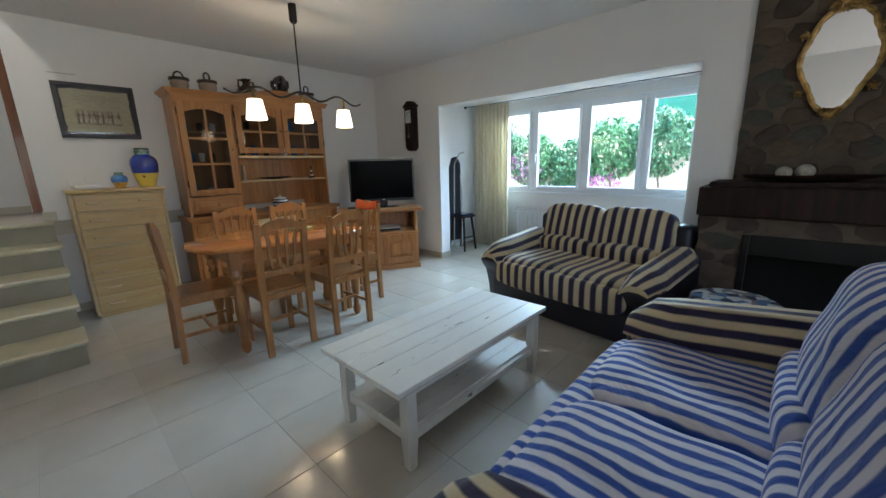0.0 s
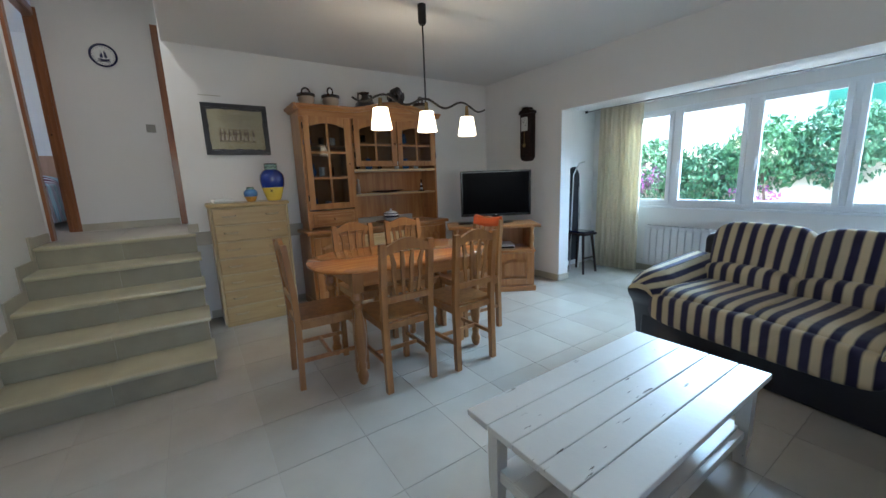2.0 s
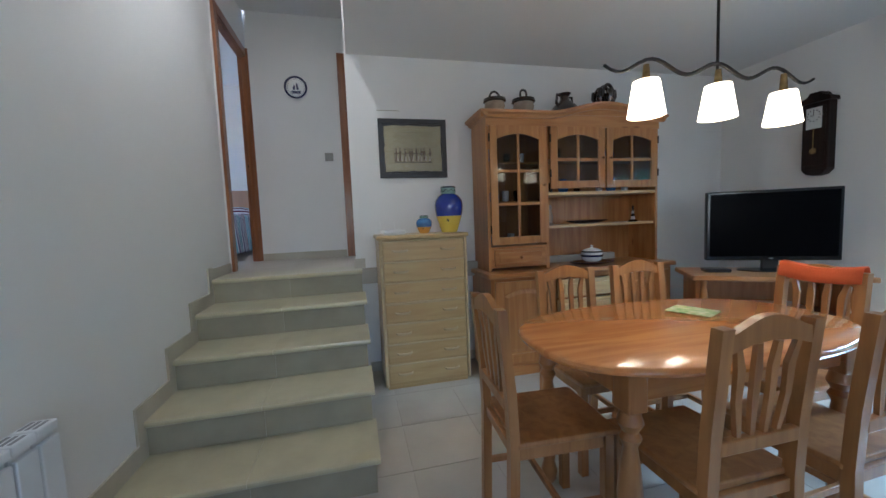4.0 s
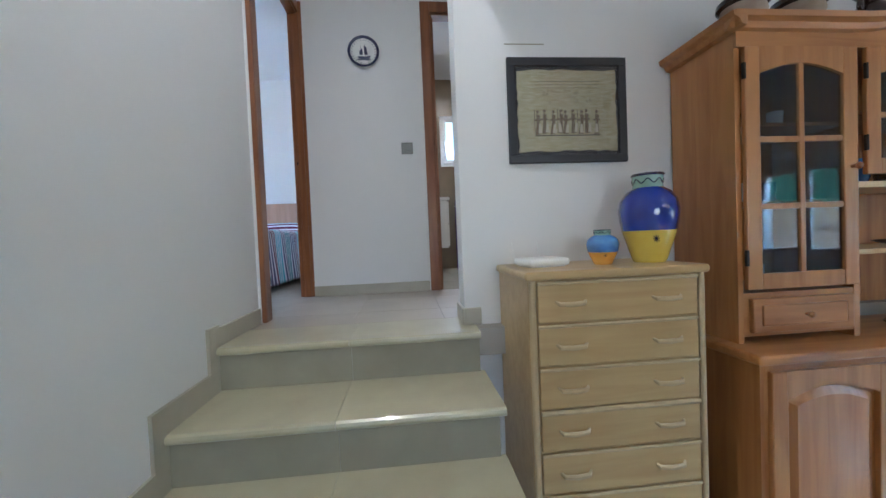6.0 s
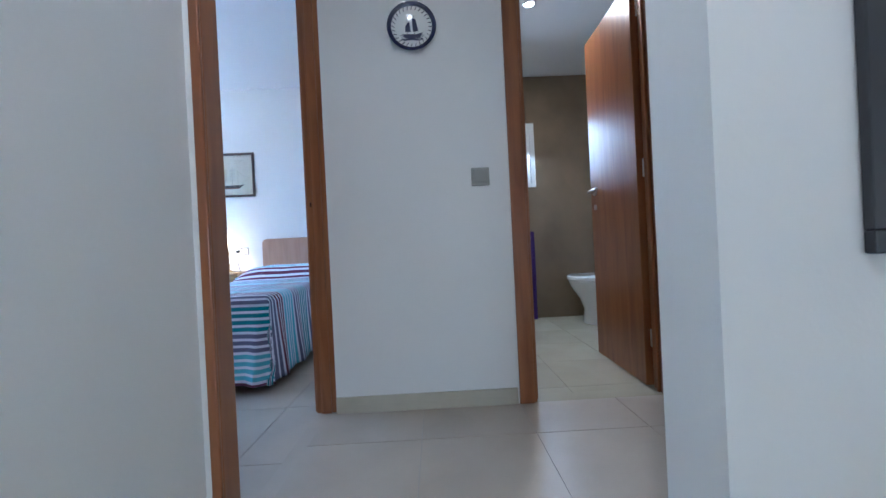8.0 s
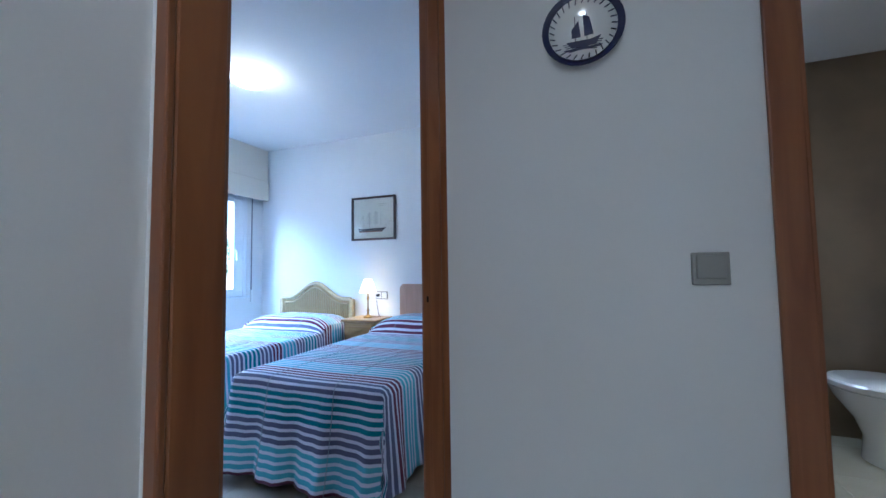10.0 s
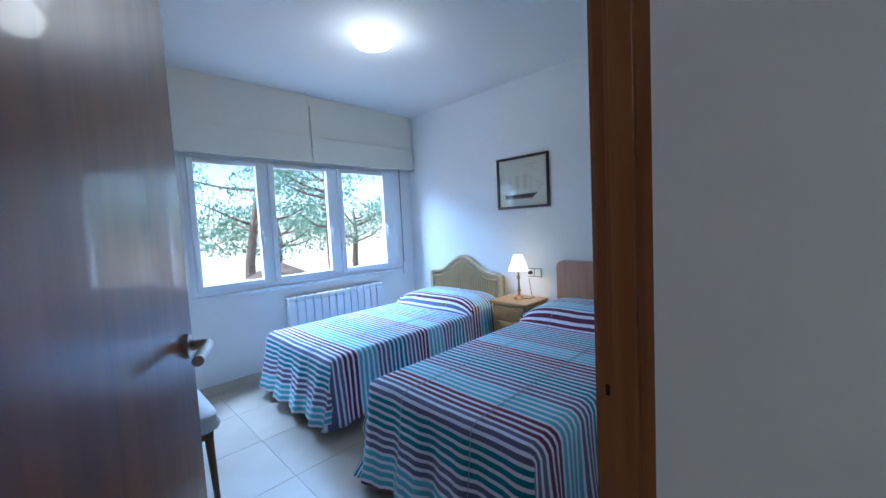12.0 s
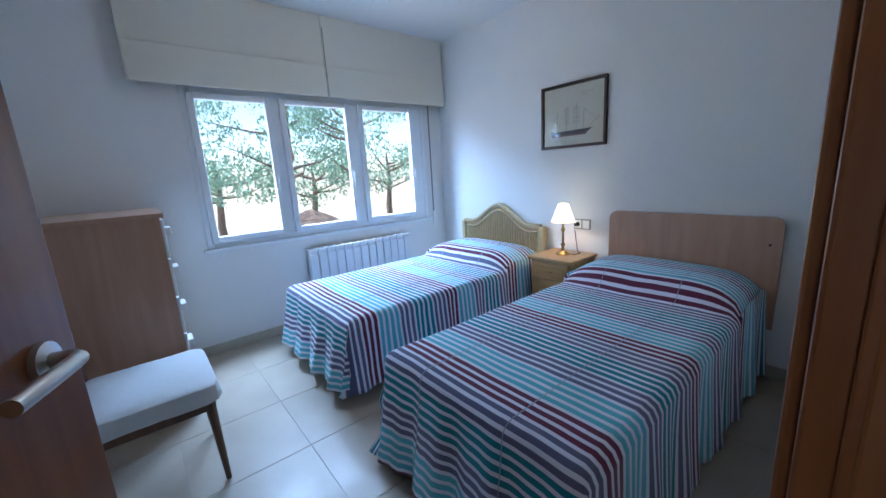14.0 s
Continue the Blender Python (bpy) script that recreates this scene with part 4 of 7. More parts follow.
def knob(parent, x, y, z, r=0.012):
    part("knob", lathe(bmesh.new(), [(0.006, 0), (0.006, 0.012), (r, 0.018), (r * 1.1, 0.024), (r * .7, 0.031), (0, 0.033)], (x, y, z), 12, "x"), M_CHAIR, parent, "turned wooden knob", True)


def panel_door(parent, x, y0, y1, z0, z1, m=M_PINE, arched=True, knob_right=True):
    d = part("door", B(x - 0.008, x, y0 + 0.04, y1 - 0.04, z0 + 0.04, z1 - 0.04), m, parent, "raised-panel cupboard door")
    part("stile", B(x - 0.004, x + 0.018, y0, y0 + 0.06, z0, z1, 0.004), m, d)
    part("stile", B(x - 0.004, x + 0.018, y1 - 0.06, y1, z0, z1, 0.004), m, d)
    part("rail", B(x - 0.004, x + 0.017, y0 + 0.06, y1 - 0.06, z0, z0 + 0.07, 0.004), m, d)
    a, c = y0 + 0.06, y1 - 0.06
    n = 10
    arc = [(a + (c - a) * i / n, z1 - 0.10 + 0.045 * math.sin(math.pi * i / n)) for i in range(n + 1)]
    b = bmesh.new()
    prism(b, [(a, z1), (a, z1 - 0.10)] + arc[1:-1] + [(c, z1 - 0.10), (c, z1)], x - 0.004, x + 0.017)
    part("arched_rail", b, m, d)
    b = bmesh.new()
    rr2 = []
    for off, xx in ((0.012, x), (0.04, x + 0.012), (0.045, x + 0.012)):
        rr2.append([Vector((xx, a + off, z0 + 0.07 + off))] + [Vector((xx, min(max(p[0], a + off), c - off), p[1] - off)) for p in arc] + [Vector((xx, c - off, z0 + 0.07 + off))])
    rings(b, rr2)
    bmesh.ops.recalc_face_normals(b, faces=b.faces)
    part("raised_panel", b, m, d)
    knob(d, x + 0.018, y1 - 0.03 if knob_right else y0 + 0.03, (z0 + z1) / 2)
    return d


def glass_door(parent, x, y0, y1, z0, z1, rows, m=M_PINE, knob_right=True):
    d = part("door", B(x, x + 0.02, y0, y0 + 0.06, z0, z1, 0.004), m, parent, "glazed door with glazing bars")
    part("stile", B(x, x + 0.02, y1 - 0.06, y1, z0, z1, 0.004), m, d)
    part("rail", B(x, x + 0.019, y0 + 0.06, y1 - 0.06, z0, z0 + 0.06, 0.004), m, d)
    a, c = y0 + 0.06, y1 - 0.06
    n = 10
    arc = [(a + (c - a) * i / n, z1 - 0.10 + 0.04 * math.sin(math.pi * i / n)) for i in range(n + 1)]
    b = bmesh.new()
    prism(b, [(a, z1), (a, z1 - 0.10)] + arc[1:-1] + [(c, z1 - 0.10), (c, z1)], x, x + 0.019)
    part("arched_rail", b, m, d)
    mid = (a + c) / 2
    part("glazing_bar", B(x + 0.002, x + 0.017, mid - 0.011, mid + 0.011, z0 + 0.06, z1 - 0.06, 0.003), m, d)
    for k in range(1, rows):
        z = z0 + 0.06 + (z1 - 0.09 - z0 - 0.06) * k / rows
        part("glazing_bar", B(x + 0.003, x + 0.016, a, c, z - 0.011, z + 0.011, 0.003), m, d)
    g = part("pane", B(x + 0.006, x + 0.009, a, c, z0 + 0.06, z1 - 0.062), M_GLASS_D, d)
    g.visible_shadow = False
    knob(d, x + 0.02, y1 - 0.028 if knob_right else y0 + 0.028, (z0 + z1) / 2)
    for z in (z0 + 0.09, z1 - 0.12):
        yy = y0 - 0.004 if knob_right else y1 + 0.004
        part("hinge", B(x + 0.012, x + 0.024, yy - 0.004, yy + 0.006, z, z + 0.06, 0.002), M_IRON, d)
    return d


# base unit
part("base_side", B(0, 0.44, 0.0, 0.022, 0.05, 0.76), M_PINE, D)
part("base_side", B(0, 0.44, W - 0.022, W, 0.05, 0.76), M_PINE, D)
part("base_back", B(0, 0.02, 0.022, W - 0.022, 0.05, 0.76), M_PINE, D)
part("plinth", B(0.02, 0.455, -0.008, W + 0.008, 0, 0.075, 0.006), M_PINE_H, D)
part("base_bottom", B(0.02, 0.44, 0.022, W - 0.022, 0.075, 0.095), M_PINE_H, D)
for y in (0.022, 0.50, 1.06, W - 0.052):
    part("face_stile", B(0.42, 0.44, y, y + 0.03, 0.095, 0.76), M_PINE, D)
part("face_rail", B(0.42, 0.439, 0.05, W - 0.05, 0.725, 0.76), M_PINE_H, D)
part("worktop", B(0.0, 0.475, -0.03, W + 0.03, 0.76, 0.795, 0.010, 3), M_PINE_H, D)
panel_door(D, 0.44, 0.03, 0.51, 0.10, 0.73, M_PINE)
panel_door(D, 0.44, 1.07, W - 0.03, 0.10, 0.73, M_PINE, knob_right=False)
for i in range(4):
    z = 0.105 + i * 0.156
    d = part("drawer", B(0.43, 0.462, 0.545, 1.045, z, z + 0.138, 0.008, 2), M_PINE_PALE, D, "pale pine drawer")
    part("raised_field", B(0.46, 0.468, 0.59, 1.0, z + 0.03, z + 0.108, 0.006, 2), M_PINE_PALE, d)
    knob(d, 0.466, 0.795, z + 0.069, 0.013)
# hutch
UX = 0.33
part("hutch_side", B(0, UX, 0.03, 0.052, 0.795, 1.98), M_PINE, D)
part("hutch_side", B(0, UX, W - 0.052, W - 0.03, 0.795, 1.98), M_PINE, D)
part("hutch_divider", B(0.015, UX, 0.52, 0.545, 0.795, 1.98), M_PINE, D)
part("hutch_back", B(0, 0.012, 0.052, W - 0.052, 0.795, 1.98), M_PINE, D)
part("hutch_top", B(0, UX, 0.052, W - 0.052, 1.955, 1.98), M_PINE_H, D)
part("hutch_shelf", B(0.012, UX - 0.02, 0.545, W - 0.052, 1.11, 1.13, 0.003), M_PINE_PALE, D)
part("hutch_shelf", B(0.012, UX, 0.545, W - 0.052, 1.37, 1.395, 0.003), M_PINE_PALE, D)
part("hutch_shelf", B(0.012, UX - 0.03, 0.052, 0.52, 1.32, 1.335, 0.002), M_PINE_H, D)
part("hutch_shelf", B(0.012, UX - 0.03, 0.052, 0.52, 1.62, 1.635, 0.002), M_PINE_H, D)
part("hutch_shelf", B(0.012, UX - 0.03, 0.545, W - 0.052, 1.66, 1.675, 0.002), M_PINE_H, D)
part("drawer_box", B(0.012, UX - 0.002, 0.052, 0.52, 0.82, 0.985), M_PINE_H, D)
d = part("drawer", B(UX - 0.005, UX + 0.018, 0.075, 0.50, 0.835, 0.965, 0.006), M_PINE_H, D)
part("raised_field", B(UX + 0.016, UX + 0.023, 0.11, 0.465, 0.86, 0.94, 0.006), M_PINE_H, d)
knob(d, UX + 0.02, 0.287, 0.90)
glass_door(D, UX, 0.055, 0.52, 1.0, 1.90, 3)
glass_door(D, UX, 0.56, 1.045, 1.42, 1.90, 2)
glass_door(D, UX, 1.06, W - 0.05, 1.42, 1.90, 2, knob_right=False)
b = bmesh.new()
n = 24


def crown(y, z):
    t = min(max((y - 0.55) / (W - 0.60), 0), 1)
    return z + 0.085 * (0.5 - 0.5 * math.cos(2 * math.pi * t)) ** 0.8


prism(b, [(0.03, 1.90), (W - 0.03, 1.90)] + [(W - 0.03 - (W - 0.06) * i / n, crown(W - 0.03 - (W - 0.06) * i / n, 1.985)) for i in range(n + 1)], UX - 0.002, UX + 0.012)
part("frieze", b, M_PINE_H, D)
b = bmesh.new()
sec = [(0.0, 0.0), (0.02, 0.004), (0.03, 0.022), (0.05, 0.032), (0.055, 0.05), (0.0, 0.05)]
rs = []
for i in range(n + 1):
    y = -0.015 + (W + 0.03) * i / n
    rs.append([Vector((UX + 0.01 + dx, y, crown(y, 1.955) + dz)) for dx, dz in sec])
rings(b, rs)
bmesh.ops.recalc_face_normals(b, faces=b.faces)
part("cornice", b, M_PINE_H, D)
for s, y0 in ((-1, 0.03), (1, W - 0.03)):
    b = bmesh.new()
    rs = [[Vector((x, y0 + s * dx, 1.955 + dz)) for dx, dz in sec] for x in (0.0, UX + 0.06)]
    rings(b, rs)
    bmesh.ops.recalc_face_normals(b, faces=b.faces)
    part("side_cornice", b, M_PINE, D)
part("dust_board", B(0.0, UX + 0.02, 0.03, W - 0.03, 1.99, 2.006), M_PINE_H, D)


# crockery inside and on shelves
def tureen(at):
    t = thing("tureen", "blue and white lidded tureen on a dark blue plate", "tureen", at)
    part("bowl", lathe(bmesh.new(), [(0, 0), (0.055, 0), (0.075, 0.015), (0.085, 0.05), (0.083, 0.075)], (0, 0, 0.014), 28, capped=False), M_PORC, t, smooth=True)
    part("painted_band", lathe(bmesh.new(), [(0.086, 0.04), (0.0865, 0.05), (0.0862, 0.058)], (0, 0, 0.014), 28, capped=False), M_NAVYG, t)
    l = part("lid", lathe(bmesh.new(), [(0.088, 0.075), (0.084, 0.085), (0.05, 0.105), (0.015, 0.112), (0.008, 0.12), (0.014, 0.13), (0, 0.136)], (0, 0, 0.014), 28, capped=False), M_PORC, t, smooth=True)
    part("lid_band", lathe(bmesh.new(), [(0.089, 0.078), (0.087, 0.084), (0.080, 0.088)], (0, 0, 0.014), 28, capped=False), M_NAVYG, l)
    return t


tureen((-4.86, 2.31, 0.795 + 0.010))
p = thing("oval_plate", "dark blue oval plate under the tureen", "plate", (-4.86, 2.31, 0.795))
part("plate", lathe(bmesh.new(), [(0, 0), (0.08, 0), (0.13, 0.012), (0.155, 0.02), (0.15, 0.024), (0.08, 0.010), (0, 0.009)], (0, 0, 0), 32, capped=False), M_NAVYG, p, smooth=True)
p.scale = (0.8, 1.25, 1)
s = thing("toy_lighthouse", "small black and white striped lighthouse ornament on the shelf", "ornament", (-4.93, 2.77, 1.13))
for k in range(4):
    part("band", lathe(bmesh.new(), [(0.018 - k * .003, 0.02 + k * .025), (0.015 - k * .003, 0.045 + k * .025)], (0, 0, 0), 14), M_PORC if k % 2 == 0 else M_BLACK, s, "white band" if k % 2 == 0 else "black band", True)
part("rock", lathe(bmesh.new(), [(0.0, 0), (0.04, 0), (0.035, 0.012), (0.015, 0.022)], (0, 0, 0), 12), M_BLACK, s, smooth=True)
part("lantern", lathe(bmesh.new(), [(0.009, 0.12), (0.009, 0.135), (0.0, 0.145)], (0, 0, 0), 12), M_CLAY, s, smooth=True)
s = thing("carved_canoe", "long dark wooden carving lying on the shelf", "ornament", (-4.95, 2.33, 1.13))
b = bmesh.new()
rs = []
for i in range(13):
    u = i / 12 * 2 - 1
    w = 0.022 * (1 - abs(u) ** 2.5) + 0.003
    rs.append([Vector((math.cos(a) * w, u * 0.21, 0.016 + math.sin(a) * 0.014 * (1 - abs(u) ** 3) + 0.012 * u * u)) for a in [2 * math.pi * k / 10 for k in range(10)]])
rings(b, rs)
part("carving", b, M_DARK, s, smooth=True)
s = thing("figurine", "pale speckled figurine at the end of the shelf", "figurine", (-4.95, 1.98, 1.13))
part("figure", lathe(bmesh.new(), [(0, 0), (0.03, 0), (0.03, 0.01), (0.018, 0.02), (0.026, 0.06), (0.02, 0.1), (0.012, 0.12), (0.018, 0.14), (0.012, 0.165), (0, 0.17)], (0, 0, 0), 14), M_CLAYW, s, smooth=True)
for i, (yy, zz) in enumerate([(1.52, 1.335), (1.62, 1.335), (1.72, 1.335), (1.50, 1.635), (1.64, 1.635), (1.76, 1.635), (1.52, 0.985), (1.66, 0.985), (2.02, 1.395), (2.15, 1.395), (2.28, 1.395), (2.5, 1.395), (2.62, 1.395), (2.76, 1.395), (2.1, 1.675), (2.6, 1.675)]):
    g = thing("glass_tumbler" if i % 3 else "blue_jug", "drinking glass on a dresser shelf" if i % 3 else "small blue glazed jug on a dresser shelf", "glassware" if i % 3 else "jug", (-5.02, yy, zz), group="crockery in the dresser")
    if i % 3:
        part("bowl", lathe(bmesh.new(), [(0, 0), (0.025, 0), (0.03, 0.09), (0.028, 0.09), (0.022, 0.006), (0, 0.005)], (0, 0, 0), 16, capped=False), M_PORC if i % 2 else M_GLASS_D, g, smooth=True)
    else:
        part("body", lathe(bmesh.new(), [(0, 0), (0.03, 0), (0.045, 0.04), (0.035, 0.08), (0.025, 0.10), (0.03, 0.12)], (0, 0, 0), 16, capped=False), M_LTBLUE, g, smooth=True)


# clay pots on the dresser
def pot(label, at, kind_, rz=0.0, k=1.0):
    t = thing("clay_jug", label, "clay jug", at, rz, "clay jugs on the dresser")
    dark = kind_ in ("ewer", "tall")
    body = [(0, 0), (0.05, 0), (0.06, 0.02), (0.068, 0.05), (0.062, 0.075)] if not dark else [(0, 0), (0.055, 0), (0.072, 0.02), (0.06, 0.05), (0.025, 0.08), (0.02, 0.10), (0.032, 0.115)]
    part("body", lathe(bmesh.new(), [(r * k, h * k) for r, h in body], (0, 0, 0), 22), M_CLAY if dark else M_CLAYW, t, "dark glazed clay" if dark else "raw cream clay", True)
    if not dark:
        part("glazed_rim", lathe(bmesh.new(), [(0.064 * k, 0.072 * k), (0.076 * k, 0.078 * k), (0.074 * k, 0.095 * k), (0.05 * k, 0.10 * k), (0.02 * k, 0.105 * k)], (0, 0, 0), 22), M_CLAY, t, "dark glazed rim", True)
    top = 0.10 if not dark else 0.085
    if kind_ == "ring":
        pts = [(0, 0.022 * math.cos(a) * k, (top + 0.028 + 0.03 * math.sin(a)) * k) for a in [2 * math.pi * i / 16 for i in range(17)]]
        part("ring_handle", tube(bmesh.new(), pts, 0.007 * k, 8), M_CLAY, t, smooth=True)
    elif kind_ == "basket":
        pts = [(0, 0.035 * math.cos(a) * k, (top + 0.045 * math.sin(a)) * k) for a in [math.pi * i / 12 for i in range(13)]]
        part("hoop_handle", tube(bmesh.new(), pts, 0.007 * k, 8), M_CLAY, t, smooth=True)
    elif kind_ == "tall":
        for j in range(3):
            o = (j - 1) * 0.03
            pts = [(o * k, 0.03 * math.cos(a) * k, (top + 0.01 + 0.06 * math.sin(a)) * k) for a in [math.pi * i / 12 for i in range(13)]]
            part("hoop_handle", tube(bmesh.new(), pts, 0.008 * k, 8), M_CLAY, t, smooth=True)
        for j in range(6):
            a = j * math.pi / 3
            part("spout", tube(bmesh.new(), [(0.03 * math.cos(a) * k, 0.03 * math.sin(a) * k, 0.06 * k), (0.05 * math.cos(a) * k, 0.05 * math.sin(a) * k, 0.10 * k), (0.045 * math.cos(a) * k, 0.045 * math.sin(a) * k, 0.13 * k)], [0.012 * k, 0.010 * k, 0.012 * k], 8), M_CLAY, t, smooth=True)
    else:
        for sgn in (-1, 1):
            pts = [(0, sgn * 0.022 * k, 0.10 * k), (0, sgn * 0.055 * k, 0.105 * k), (0, sgn * 0.06 * k, 0.07 * k), (0, sgn * 0.05 * k, 0.04 * k)]
            part("side_handle", tube(bmesh.new(), pts, 0.006 * k, 8), M_CLAY, t, smooth=True)
        part("lid", lathe(bmesh.new(), [(0.03, 0.115), (0.012, 0.13), (0.008, 0.14), (0.014, 0.15), (0, 0.158)], (0, 0, 0), 14), M_CLAY, t, smooth=True)
        part("spout", tube(bmesh.new(), [(0, -0.05, 0.05), (0, -0.08, 0.08), (0, -0.11, 0.11)], [0.012, 0.009, 0.008], 8), M_CLAY, t, smooth=True)
    return t


pot("cream clay pot with dark rim and ring handle on the dresser", (-4.90, 1.50, 2.006), "basket", 0, 1.15)
pot("cream clay jug with dark collar and hoop handle on the dresser", (-4.90, 1.74, 2.006), "ring", 0, 1.2)
pot("dark brown spouted ewer with lid on top of the dresser", (-4.95, 2.13, 2.006), "ewer", 20, 1.65)
pot("tall dark jug with many looped handles on the dresser", (-4.95, 2.50, 2.006), "tall", 0, 1.7)
pot("cream clay pot with black rim near the end of the dresser", (-4.92, 2.80, 2.006), "ring", 0, 1.25)

# ---- television corner ----
tvc = thing("tv_cabinet", "honey pine corner television cabinet with arched doors", "tv cabinet", (-4.20, 3.24, 0), -32)
part("carcass", B(-0.2, 0.2, -0.44, 0.44, 0.05, 0.44, 0.004), M_PINE, tvc)
part("plinth", B(-0.2, 0.225, -0.455, 0.455, 0, 0.06, 0.006), M_PINE_H, tvc)
part("shelf", B(-0.21, 0.22, -0.45, 0.45, 0.44, 0.465, 0.006), M_PINE_H, tvc)
part("top", B(-0.22, 0.25, -0.50, 0.50, 0.715, 0.75, 0.010, 3), M_PINE_H, tvc)
part("back", B(-0.2, -0.185, -0.44, 0.44, 0.465, 0.715), M_PINE, tvc)
for s in (-1, 1):
    part("side_board", B(-0.2, 0.10, s * 0.43 - 0.011, s * 0.43 + 0.011, 0.465, 0.715), M_PINE, tvc)
    part("turned_post", lathe(bmesh.new(), [(0.022, 0.465), (0.024, 0.49), (0.014, 0.51), (0.022, 0.55), (0.026, 0.59), (0.018, 0.64), (0.014, 0.67), (0.024, 0.69), (0.024, 0.715)], (0.185, s * 0.415, 0), 14), M_PINE, tvc, smooth=True)
panel_door(tvc, 0.2, -0.41, -0.01, 0.075, 0.43, M_PINE)
panel_door(tvc, 0.2, 0.01, 0.41, 0.075, 0.43, M_PINE, knob_right=False)
tv = thing("television", "flat black television on a small stand", "television", (-4.21, 3.32, 0.75), -32)
part("screen_body", B(-0.035, 0.015, -0.40, 0.40, 0.075, 0.585, 0.008, 3), M_BLACK, tv)
part("screen", B(0.0145, 0.017, -0.378, 0.378, 0.105, 0.565), M_SCREEN, tv)
part("badge", B(0.0155, 0.0175, -0.012, 0.012, 0.088, 0.094), M_STEEL, tv)
part("neck", B(-0.02, 0.005, -0.05, 0.05, 0.015, 0.08, 0.004), M_BLACK, tv)
part("stand_base", lathe(bmesh.new(), [(0, 0), (0.11, 0), (0.11, 0.008), (0.05, 0.015), (0, 0.016)], (0, 0, 0), 24), M_BLACK, tv, smooth=True).scale = (0.9, 1.8, 1)
dv = thing("disc_player", "slim silver disc player on the cabinet shelf", "media player", (-4.15, 3.30, 0.465), -32)
part("case", B(-0.12, 0.12, -0.20, 0.16, 0.006, 0.05, 0.004), M_STEEL, dv)
part("front", B(0.119, 0.124, -0.19, 0.15, 0.01, 0.03), M_BLACK, dv)
bx = thing("set_top_box", "small black set-top box beside the television", "media player", (-4.33, 2.97, 0.75), -32)
part("case", B(-0.05, 0.06, -0.08, 0.08, 0.003, 0.025, 0.004), M_BLACK, bx)
cl = thing("orange_cloth", "orange cloth hung over the back of the far dining chair", "cloth", (-3.43, 2.50, 0), 180)
b = bmesh.new()
rs = []
for j in range(9):
    u = -1 + 2 * j / 8
    rs.append([Vector((x, -0.022 + 0.02 * u + (0.012 if u > 0 else -0.012), 0.944 - 0.075 * u * u - 0.02 * math.cos(x * 9))) for x in (-0.16, -0.08, 0, 0.08, 0.16)])
rings(b, rs, closed=False, caps=False)
part("cloth", b, mat("orange_fabric", (0.55, 0.10, 0.025), 0.9, bump=(120, 0.4)), cl, smooth=True)
ob = cl.children[0]
sm = ob.modifiers.new("thickness", "SOLIDIFY")
sm.thickness = 0.005

# ---- wall clock ----
ck = thing("wall_clock", "dark carved wooden pendulum clock on the wall", "clock", (-4.34, 4.01, 1.44))
part("case", B(-0.085, 0.085, -0.09, 0, 0.05, 0.56, 0.008), M_DARK, ck)
b = bmesh.new()
prism(b, [(-0.10, 0.56), (-0.095, 0.59), (-0.05, 0.61), (-0.035, 0.635), (0.035, 0.635), (0.05, 0.61), (0.095, 0.59), (0.10, 0.56)], -0.10, 0, "xz")
part("crest", b, M_DARK, ck)
b = bmesh.new()
prism(b, [(-0.085, 0.05), (-0.05, 0.01), (0.0, 0.0), (0.05, 0.01), (0.085, 0.05)], -0.085, 0, "xz")
part("base_bracket", b, M_DARK, ck)
part("door_frame", B(-0.07, 0.07, -0.10, -0.09, 0.08, 0.53, 0.004), M_DARK, ck)
part("dial", lathe(bmesh.new(), [(0, -0.106), (0.05, -0.106), (0.052, -0.100)], (0, 0, 0.46), 24, "y"), M_PORC, ck, "white dial", True)
b = bmesh.new()
for i in range(12):
    a = i * math.pi / 6
    lathe(b, [(0, -0.1075), (0.004, -0.1075), (0.004, -0.106)], (0.041 * math.sin(a), 0, 0.46 + 0.041 * math.cos(a)), 6, "y")
part("hour_marks", b, M_BLACK, ck)
part("clock_pointer", B(-0.002, 0.002, -0.109, -0.108, 0.46, 0.495), M_BLACK, ck)
part("clock_pointer", B(-0.02, 0.0, -0.109, -0.108, 0.458, 0.462), M_BLACK, ck)
part("dial_plate", B(-0.05, 0.05, -0.104, -0.100, 0.36, 0.52), M_PORC, ck)
part("pendulum_rod", B(-0.003, 0.003, -0.106, -0.102, 0.2, 0.36), M_BRASS, ck)
part("pendulum_bob", lathe(bmesh.new(), [(0, -0.112), (0.022, -0.108), (0.024, -0.102)], (0, 0, 0.19), 20, "y"), M_BRASS, ck, "brass pendulum bob", True)

# ---- pendant lamp ----
pl = thing("pendant_lamp", "wavy black iron pendant with three lit linen shades", "pendant lamp", (-3.53, 2.01, 2.5))
part("ceiling_rose", lathe(bmesh.new(), [(0, 0), (0.03, 0), (0.03, -0.12), (0.02, -0.135), (0, -0.135)], (0, 0, 0), 18), M_IRON, pl, smooth=True)
part("stem", tube(bmesh.new(), [(0, 0, -0.13), (0, 0, -0.70)], 0.006, 8), M_IRON, pl)
pts = []
for i in range(41):
    u = -1 + 2 * i / 40
    pts.append((0, 0.58 * u, -0.672 + 0.028 * math.cos(u * math.pi * 3.4) * (1 if abs(u) < .75 else 1.2)))
part("wavy_arm", tube(bmesh.new(), pts, [0.006 + 0.003 * math.cos(min(1, abs(-1 + 2 * i / 40)) * 1.5) for i in range(41)], 8), M_IRON, pl, smooth=True)
